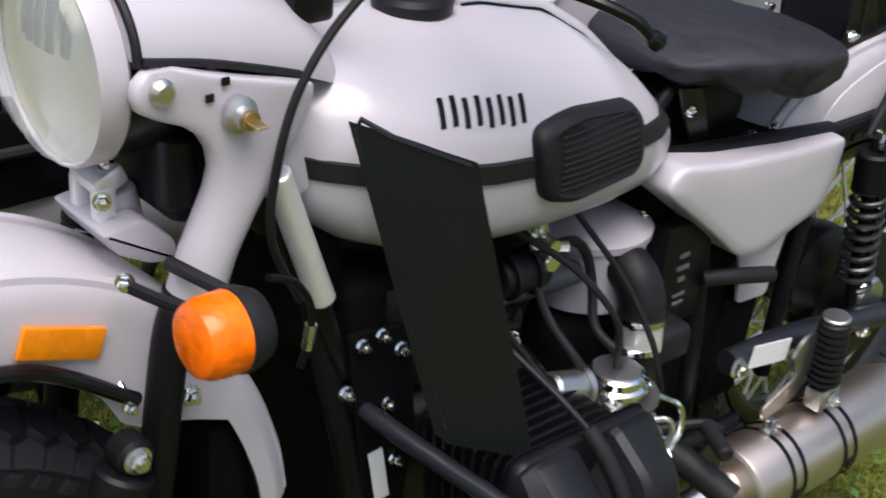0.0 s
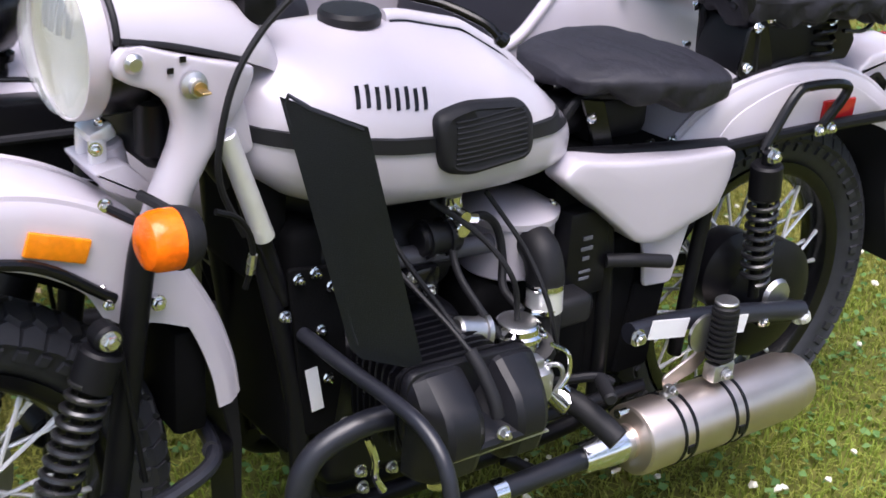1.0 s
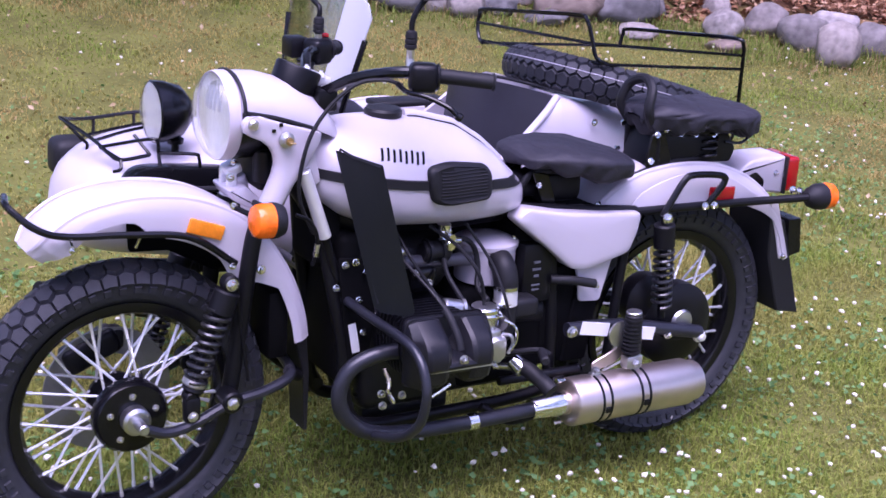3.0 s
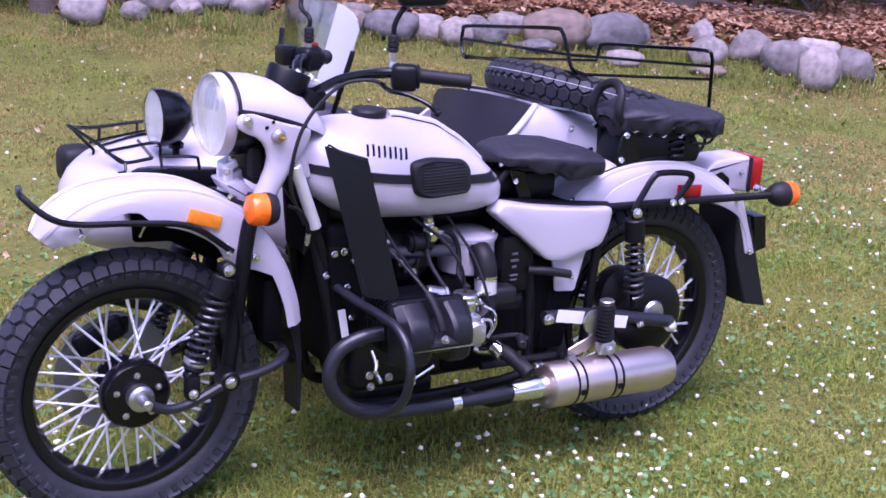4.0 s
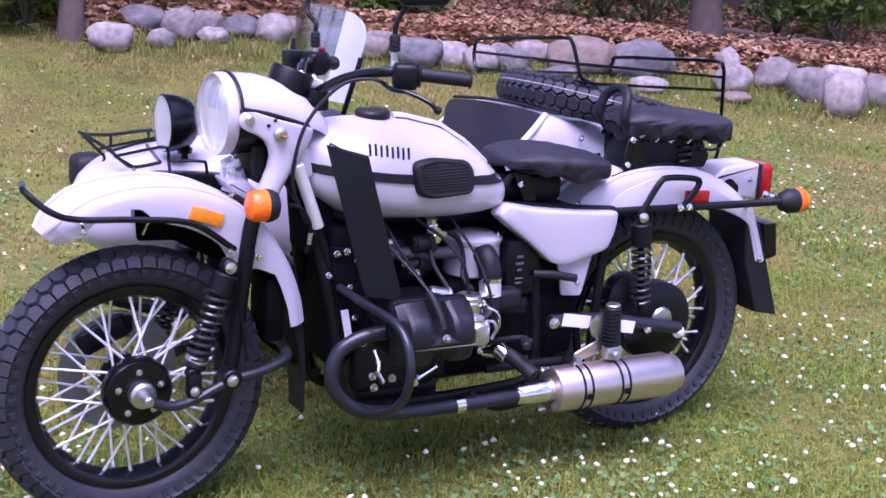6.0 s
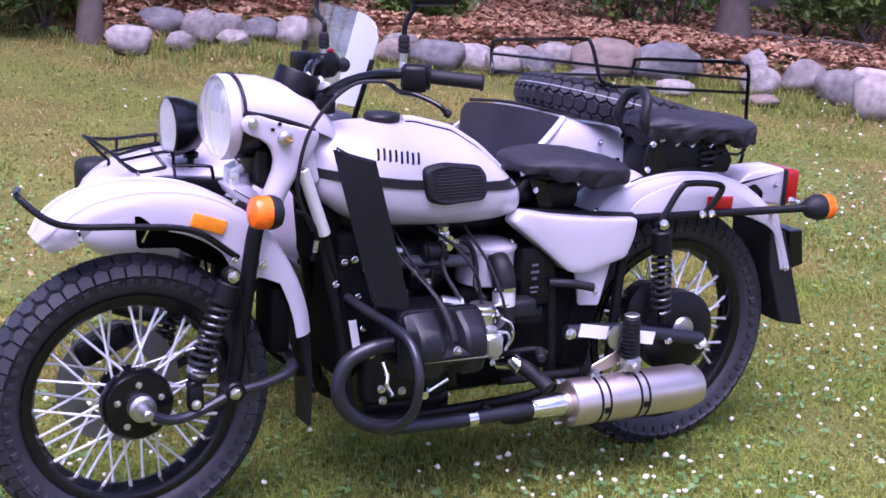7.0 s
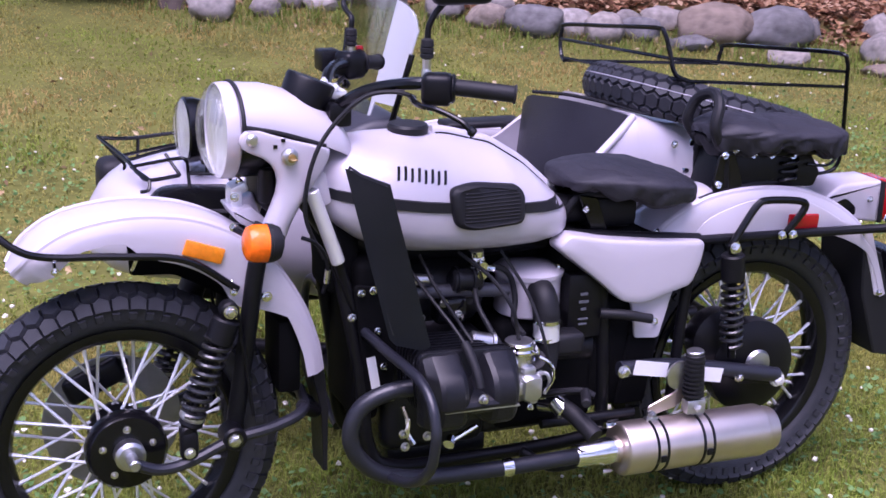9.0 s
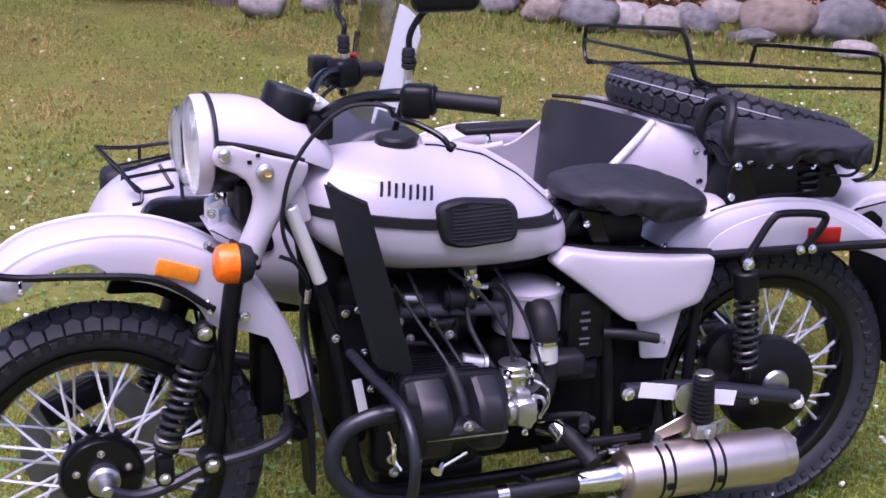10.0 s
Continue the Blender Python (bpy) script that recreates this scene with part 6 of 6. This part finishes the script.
part("seat_plate", slab(rounded([(0.95, 0.735), (1.02, 0.712), (1.28, 0.692), (1.28, 0.680), (0.95, 0.70)], 0.006), -0.085, 0.085, 0.003, 1), INNER, bike)
part("pillion_bracket", slab(rounded([(1.345, 0.79), (1.36, 0.87), (1.40, 0.875), (1.43, 0.80), (1.42, 0.775), (1.37, 0.77)], 0.01), -0.066, -0.058, 0.002, 1), BLACK, bike)
part("pillion_base", slab(rounded([(1.36, 0.775), (1.385, 0.868), (1.62, 0.862), (1.655, 0.81), (1.64, 0.775), (1.46, 0.785)], 0.01), -0.056, 0.056, 0.006, 2), SATIN, bike)
part("fender_trim", tube([(1.32, -0.055, 0.765), (1.37, -0.058, 0.778), (1.40, -0.06, 0.770), (1.44, -0.058, 0.79), (1.54, -0.05, 0.793)], 0.006, 8), SOFT, bike)
part("fender_side", slab([(p.x, p.z) for p in smooth_line([(1.285, 0, 0.684), (1.33, 0, 0.728), (1.42, 0, 0.758), (1.49, 0, 0.765), (1.56, 0, 0.759), (1.63, 0, 0.737), (1.72, 0, 0.688)], 8)] + [(1.72, 0.677), (1.50, 0.676), (1.29, 0.678)], -0.092, -0.087, 0.0015, 2), PAINT, bike)
part("tail_strut", slab(rounded([(1.77, 0.675), (1.80, 0.675), (1.845, 0.56), (1.862, 0.497), (1.838, 0.490), (1.815, 0.56)], 0.006), -0.088, -0.080, 0.002, 1), PAINT, bike)
part("plate_holder", slab(rounded([(1.865, 0.60), (1.91, 0.60), (1.925, 0.50), (1.88, 0.49)], 0.004), -0.08, 0.08, 0.002, 1), BLACK, bike, "black number plate holder")
part("stay_bolt", bolt((1.848, -0.088, 0.500), (0, -1, 0), 0.007, 0.005), CHROME, bike)
part("stay_bolt", bolt((1.775, -0.092, 0.665), (0, -1, 0), 0.008, 0.007), CHROME, bike)
for x0, z0 in ((1.385, 0.672), (1.515, 0.682), (1.545, 0.682), (1.845, 0.694), (1.82, 0.70)):
    part("rail_bolt", bolt((x0, -0.118, z0), (0, -1, 0), 0.0085, 0.008), CHROME, bike)
part("tail_rim", box(1.850, 0, 0.721, 0.012, 0.120, 0.104, 0.004, 2), SOFT, bike)
part("tail_cutout", slab(rounded([(1.705, 0.727), (1.740, 0.740), (1.772, 0.715), (1.772, 0.695), (1.755, 0.695)], 0.01), -0.0570, -0.0545, 0.0, 1), BLACK, bike)
for x0, z0 in ((1.812, 0.742),):
    part("bolt", bolt((x0, -0.056, z0 - 0.01), (0, -1, 0), 0.006, 0.005), CHROME, bike)
part("drive_casing", bm_join(lathe([(0.07, 0), (0.075, 0.02), (0.075, 0.05), (0.05, 0.065), (0, 0.066)], (1.40, -0.03, 0.42), (0, -1, 0), 32)), SATIN, bike)
for x0 in (1.151, 1.272):
    part("strap_clip", box(x0, -0.262, 0.231, 0.014, 0.004, 0.016, 0.001, 1), BLACK, muff)
for x0 in (1.146, 1.268):
    part("strap_clamp", bm_join(box(x0 + 0.002, -0.198, 0.303, 0.030, 0.018, 0.010, 0.003, 2), box(x0 + 0.002, -0.194, 0.312, 0.016, 0.010, 0.016, 0.003, 2), bolt((x0 + 0.002, -0.203, 0.315), (0, -1, 0), 0.007, 0.007)), ALU, muff)
part("silencer_cone", lathe([(0.0235, 0.0), (0.0255, 0.004), (0.031, 0.08), (0.030, 0.098)], (0.958, -0.20, 0.241), (1, 0, 0), 28), CHROME, muff, "polished inlet cone")
for z0 in (0.303, 0.206):
    part("cone_bolt", bolt((1.03, -0.20, z0 if z0 > 0.24 else 0.19), (1, 0, 0), 0.006, 0.02), ZINC, muff)
part("inner_liner", slab(rounded([(0.035, 0.742), (0.10, 0.738), (0.16, 0.728), (0.24, 0.69), (0.30, 0.62), (0.24, 0.60), (0.13, 0.66), (0.04, 0.665)], 0.01), 0.055, 0.062, 0.002, 1), INNER, bike)
part("fender_hose", tube([(0.03, -0.02, 0.70), (0.05, -0.03, 0.735), (0.11, -0.04, 0.735), (0.19, -0.05, 0.715), (0.24, -0.05, 0.68)], 0.004, 8), CHROME, bike)
part("seat_loop", tube([(1.62, -0.06, 0.872), (1.675, -0.06, 0.866), (1.690, -0.06, 0.842), (1.665, -0.06, 0.826), (1.61, -0.06, 0.832)], 0.004, 8), BLACK, bike)


# ---- sidecar ----
car = thing("sidecar", (1.1, 0.70, 0), "light grey sidecar with windscreen, racks and black seat", "sidecar")
CY = 0.69
SX = [0.055, 0.075, 0.115, 0.175, 0.27, 0.45, 0.80, 1.10, 1.30, 1.46, 1.70, 2.00, 2.12, 2.18]
ST = [0.58, 0.64, 0.695, 0.732, 0.755, 0.770, 0.790, 0.785, 0.818, 0.847, 0.800, 0.72, 0.68, 0.64]
SB = [0.54, 0.52, 0.49, 0.475, 0.46, 0.43, 0.33, 0.30, 0.30, 0.30, 0.31, 0.36, 0.44, 0.50]
SW = [0.06, 0.12, 0.17, 0.20, 0.225, 0.240, 0.255, 0.26, 0.26, 0.255, 0.25, 0.235, 0.20, 0.15]


def hull(x, a):
    """A point of the body's skin at x and the angle a round it."""
    t, b, w = interp(x, SX, ST), interp(x, SX, SB), interp(x, SX, SW)
    e = interp(x, [1.0, 1.25, 1.6, 2.0], [0.55, 0.2, 0.2, 0.45]) if math.sin(a) > 0 else 0.8
    return (x, CY + w * math.copysign(abs(math.cos(a)) ** e, math.cos(a)), (t + b) / 2 + (t - b) / 2 * math.copysign(abs(math.sin(a)) ** (0.6 if math.sin(a) > 0 else 0.9), math.sin(a)))


def hull_angle(x, z):
    """The angle above the horizontal at which the skin reaches the height z."""
    t, b = interp(x, SX, ST), interp(x, SX, SB)
    k = max(min((z - (t + b) / 2) / ((t - b) / 2), 1), 0)
    return math.asin(k ** (1 / 0.6))


def near_lip(x):
    return interp(x, [0.84, 0.90, 1.00, 1.10, 1.20, 1.265, 1.30, 1.36, 1.42, 1.46], [0.770, 0.735, 0.706, 0.694, 0.690, 0.704, 0.728, 0.776, 0.820, 0.841])


bm = loft([[hull(x, 2 * math.pi * (k + 0.5) / 44) for k in range(44)] for x in np.linspace(SX[0], 0.84, 30)])
bm_join(bm, loft([[hull(x, 2 * math.pi * (k + 0.5) / 44) for k in range(44)] for x in np.linspace(1.46, SX[-1], 26)]))
rows = []
for x in np.linspace(0.84, 1.46, 34):
    a0 = math.pi - hull_angle(x, near_lip(x))
    a1 = 2 * math.pi + hull_angle(x, min(near_lip(x), 0.79))
    rows.append([hull(x, a0 + (a1 - a0) * k / 40) for k in range(41)])
bm_join(bm, strip(rows, 0.012))
body = part("body", bm, PAINT, car, "light grey boat-shaped body", 60)
lip = [rows[i][0] for i in range(0, 34, 3)]
part("cockpit_lip", tube(lip, 0.0115, 12, 4), PAINT, body)
part("cockpit_lip", tube([rows[i][40] for i in range(0, 22, 3)], 0.0115, 12, 4), PAINT, body)
part("floor_pan", box(1.10, CY, 0.40, 0.56, 0.44, 0.03, 0.005), SATIN, car)
part("seat_cushion", box(1.20, CY, 0.52, 0.30, 0.42, 0.14, 0.05, 4), VINYL, car, "black vinyl seat cushion")
# the seat back wraps round towards the near side
rows = []
for k in range(15):
    u = k / 14
    a = Vector((1.285, 0.860, 0)).lerp(Vector((1.445, 0.480, 0)), u)
    bul = -0.05 * math.sin(math.pi * u) ** 0.6
    rows.append([(a.x + bul * 0.9 + 0.03 * v, a.y + bul * 0.5, 0.50 + 0.345 * v - 0.030 * v * max(0.0, 1 - u / 0.12) ** 2 - 0.02 * v * max(0.0, (u - 0.85) / 0.15) ** 2 - 0.012 * (1 - v) + (0.018 * math.sin(math.pi * u) if v > 0.99 else 0)) for v in np.linspace(0, 1, 8)] + [(a.x + bul * 0.9 + 0.05, a.y + bul * 0.5, 0.840 + 0.018 * math.sin(math.pi * u) - 0.030 * max(0.0, 1 - u / 0.12) ** 2 - 0.02 * max(0.0, (u - 0.85) / 0.15) ** 2)])
part("seat_back", strip(rows, 0.026), SEATV, car, "black vinyl seat back")
part("boot_edge", tube([(1.345, 0.86, 0.848), (1.40, 0.74, 0.858), (1.46, 0.60, 0.855), (1.51, 0.50, 0.846), (1.60, 0.478, 0.829), (1.72, 0.470, 0.801)], 0.005, 8), SOFT, car, "black rubber edging")
part("badge_stud", bolt((1.56, 0.437, 0.775), (0, -1, 0), 0.008, 0.005), CHROME, car)
rows = []
for k in range(29):
    u = -1 + 2 * k / 28
    zt = 1.158 - 0.012 * u * u - 0.058 * abs(u) ** 7
    row = []
    z0 = 0.90 if k < 6 else 0.79
    for v in np.linspace(0, 1, 9):
        z = z0 + (zt - z0) * v
        row.append((0.773 + (z - 0.858) * 0.20 - 0.045 * (1 - u * u), CY + u * (0.19 + (z - 0.858) * 0.24), z))
    rows.append(row)
# near side of the screen, with the sky's reflection painted white
wing = part("windscreen_wing", strip(rows[:7], 0.004), WING, car, "bent side of the windscreen, its white sky reflection painted in")
wing.visible_shadow = False
ws = part("windscreen", strip(rows[6:], 0.004), GLASS, car, "clear curved windscreen")
ws.visible_shadow = False
part("screen_edge", tube([r[8] for r in rows], 0.0025, 6, 2), LENS, ws)
for s in (-1, 1):
    part("screen_strut", tube([(0.765, CY + s * 0.182, 0.80), (0.776, CY + s * 0.196, 0.87), (0.800, CY + s * 0.228, 1.0), (0.806, CY + s * 0.235, 1.032)], 0.008, 8), BLACK, car)
part("dash_cowl", slab(rounded([(0.60, 0.765), (0.64, 0.825), (0.72, 0.862), (0.81, 0.866), (0.87, 0.82), (0.88, 0.76)], 0.025), CY - 0.19, CY + 0.19, 0.03, 4), SEATV, car, "black padded dash")
# near-side recess of the nose
part("nose_recess", slab(rounded([(0.160, 0.600), (0.162, 0.700), (0.19, 0.733), (0.23, 0.738), (0.44, 0.724), (0.47, 0.600)], 0.025), CY - 0.248, CY - 0.19, 0.004, 2), BLACK, car, "black recessed step panel")
part("recess_shelf", tube([(0.18, CY - 0.250, 0.690), (0.24, CY - 0.252, 0.682), (0.40, CY - 0.255, 0.675)], 0.008, 8), SOFT, car)
spot = part("spot_lamp", lathe([(0.074, 0.0), (0.079, 0.004), (0.077, 0.028), (0.064, 0.072), (0.034, 0.098), (0, 0.103), (0, 0.095), (0.03, 0.09), (0.06, 0.066), (0.074, 0.026)], (0.262, 0.540, 0.856), (1, 0.0, 0), 36, True), BLACK, car, "glossy black spot lamp")
# same painted white for the sky's reflection in the spot lamp
part("reflector", lathe([(0.074, 0.0), (0.062, 0.022), (0.03, 0.036), (0, 0.04)], (0.264, 0.540, 0.856), (1, 0, 0), 36), BOWL, spot, "bowl reflector with mirrored sky painted in as white")
part("lens", lathe([(0.074, 0.002), (0.066, -0.006), (0.04, -0.013), (0, -0.016)], (0.260, 0.540, 0.856), (1, 0, 0), 36), LENS, spot, "clear lamp glass").visible_shadow = False
part("lamp_post", bm_join(rod((0.325, 0.540, 0.79), (0.325, 0.540, 0.735), 0.010, 12), lathe([(0.02, 0), (0.022, 0.012), (0.012, 0.02)], (0.325, 0.540, 0.772), (0, 0, 1), 18)), BLACK, spot)
rack = part("nose_rack", tube([(0.245, 0.500, 0.757), (0.178, 0.522, 0.744), (0.160, 0.560, 0.752), (0.143, 0.640, 0.772), (0.107, 0.772, 0.795), (0.115, 0.80, 0.79), (0.16, 0.85, 0.775), (0.222, 0.880, 0.768), (0.34, 0.90, 0.772), (0.46, 0.89, 0.775)], 0.005, 8, 6), BLACK, car, "black wire luggage rack")
for pts in ([(0.107, 0.772, 0.795), (0.135, 0.745, 0.762), (0.160, 0.735, 0.735)], [(0.222, 0.880, 0.768), (0.220, 0.880, 0.720)], [(0.34, 0.90, 0.772), (0.34, 0.90, 0.735)], [(0.150, 0.600, 0.760), (0.235, 0.490, 0.800), (0.256, 0.478, 0.796), (0.262, 0.488, 0.764)], [(0.150, 0.600, 0.760), (0.178, 0.522, 0.744)], [(0.225, 0.560, 0.795), (0.245, 0.500, 0.757)],
            [(0.155, 0.66, 0.762), (0.26, 0.66, 0.785), (0.40, 0.68, 0.79)], [(0.15, 0.74, 0.755), (0.28, 0.76, 0.77), (0.42, 0.77, 0.782)], [(0.262, 0.488, 0.764), (0.34, 0.45, 0.765), (0.352, 0.447, 0.755), (0.358, 0.452, 0.722)], [(0.262, 0.488, 0.764), (0.262, 0.470, 0.725)], [(0.178, 0.522, 0.744), (0.172, 0.505, 0.725), (0.152, 0.500, 0.722)], [(0.160, 0.735, 0.735), (0.158, 0.735, 0.705)]):
    part("rack_bar", tube(pts, 0.0045, 8, 4), BLACK, rack)
part("rack_bolt", bolt((0.157, 0.742, 0.705), (-0.5, -0.4, 0.8), 0.007, 0.007), CHROME, rack)
part("side_box", box(0.180, 0.975, 0.642, 0.10, 0.11, 0.11, 0.03, 3), SOFT, car, "black rounded lamp box")
part("front_tube", tube([(-0.06, 0.42, 0.47), (0.0, 0.44, 0.45), (0.25, 0.46, 0.36), (0.8, 0.46, 0.27), (1.7, 0.48, 0.27)], 0.02, 12), SATIN, car, "black chassis tube")
part("chassis_tube", tube([(0.3, 0.92, 0.33), (0.8, 0.95, 0.27), (1.7, 0.95, 0.27), (1.72, 0.48, 0.27)], 0.02, 12), SATIN, car)
for p0, p1 in (((0.52, 0.08, 0.27), (0.60, 0.46, 0.28)), ((1.06, 0.08, 0.28), (1.10, 0.46, 0.27)), ((0.48, 0.06, 0.62), (0.72, 0.46, 0.30)), ((1.10, 0.08, 0.60), (1.25, 0.47, 0.30))):
    part("mounting_strut", rod(p0, p1, 0.014, 12), SATIN, car)
part("axle_tube", rod((1.25, 0.95, 0.30), (1.25, 1.12, 0.34), 0.02, 12), SATIN, car)
scw = wheel(car, (1.25, 1.14, 0.350), 0.06, Matrix.Scale(0.97, 4))
SC = [(0.87, 0.50), (0.90, 0.60), (0.98, 0.70), (1.10, 0.765), (1.25, 0.785), (1.40, 0.765), (1.52, 0.70), (1.60, 0.60), (1.63, 0.50)]
bm = fender(SC, lambda u: 0.085, lambda u: 0.06)
bm.transform(Matrix.Translation((0, 1.14, -0.078)))
part("wheel_fender", bm, PAINT, car)
arm = part("arm_rest", box(1.245, 0.985, 0.738, 0.25, 0.085, 0.020, 0.008, 3), SOFT, car, "black padded rest over the far edge of the cockpit")
part("rest_bracket", bm_join(rod((1.20, 0.975, 0.728), (1.20, 0.955, 0.680), 0.008, 10), rod((1.31, 0.975, 0.728), (1.31, 0.955, 0.690), 0.008, 10), bolt((1.20, 0.958, 0.700), (0, -1, 0), 0.008, 0.008)), CHROME, arm)

# boot rack
br = part("boot_rack",
    tube([(1.50, 0.97, 0.915), (1.505, 1.0, 0.925), (1.508, 1.018, 0.96), (1.51, 1.015, 1.0), (1.511, 0.99, 1.018), (1.512, 0.75, 1.047), (1.512, 0.50, 1.077), (1.513, 0.455, 1.07), (1.525, 0.44, 1.02), (1.54, 0.43, 0.965), (1.58, 0.425, 0.945)], 0.0062, 8, 5), BLACK, car, "black wire boot rack")
part("rack_hoop", tube([(1.98, 0.885, 0.91), (1.985, 0.88, 0.945), (1.988, 0.855, 0.965), (2.03, 0.65, 0.985), (2.07, 0.445, 1.003), (2.085, 0.42, 0.985), (2.10, 0.43, 0.93), (2.12, 0.45, 0.86), (2.15, 0.48, 0.74), (2.155, 0.50, 0.665), (2.10, 0.50, 0.645), (2.03, 0.50, 0.66)], 0.0062, 8, 5), BLACK, br)
for a, b in (((1.505, 0.985, 0.92), (1.56, 0.425, 0.948)), ((1.508, 1.016, 0.972), (1.528, 0.437, 1.005)), ((1.58, 0.425, 0.945), (2.108, 0.438, 0.908)), ((1.53, 0.435, 1.005), (2.098, 0.428, 0.952)), ((1.50, 0.97, 0.915), (1.98, 0.885, 0.905))):
    part("rack_bar", rod(a, b, 0.0048, 8), BLACK, br)

# spare wheel on the boot lid
spare = thing("spare_wheel", (1.775, 0.66, 0.83), "spare wheel with black knobbly tyre lying on the sidecar boot", "wheel")
w = wheel(spare, (0, 0, 0), 0.06, None, False)
w.matrix_parent_inverse = Matrix.Translation(-Vector(spare.location))
w.matrix_basis = Matrix.Translation((1.775, 0.66, 0.822)) @ Matrix.Rotation(radians(15.4), 4, 'Y') @ Matrix.Rotation(radians(-3.1), 4, 'X') @ Matrix.Rotation(radians(90), 4, 'X')
part("chalk_line", lathe([(0.3376, 0.0170), (0.3383, 0.0174), (0.3383, 0.0192), (0.3376, 0.0196)], (0, 0, 0), (0, 1, 0), 72, True), PAINT, w, "faint pale line round the tread")
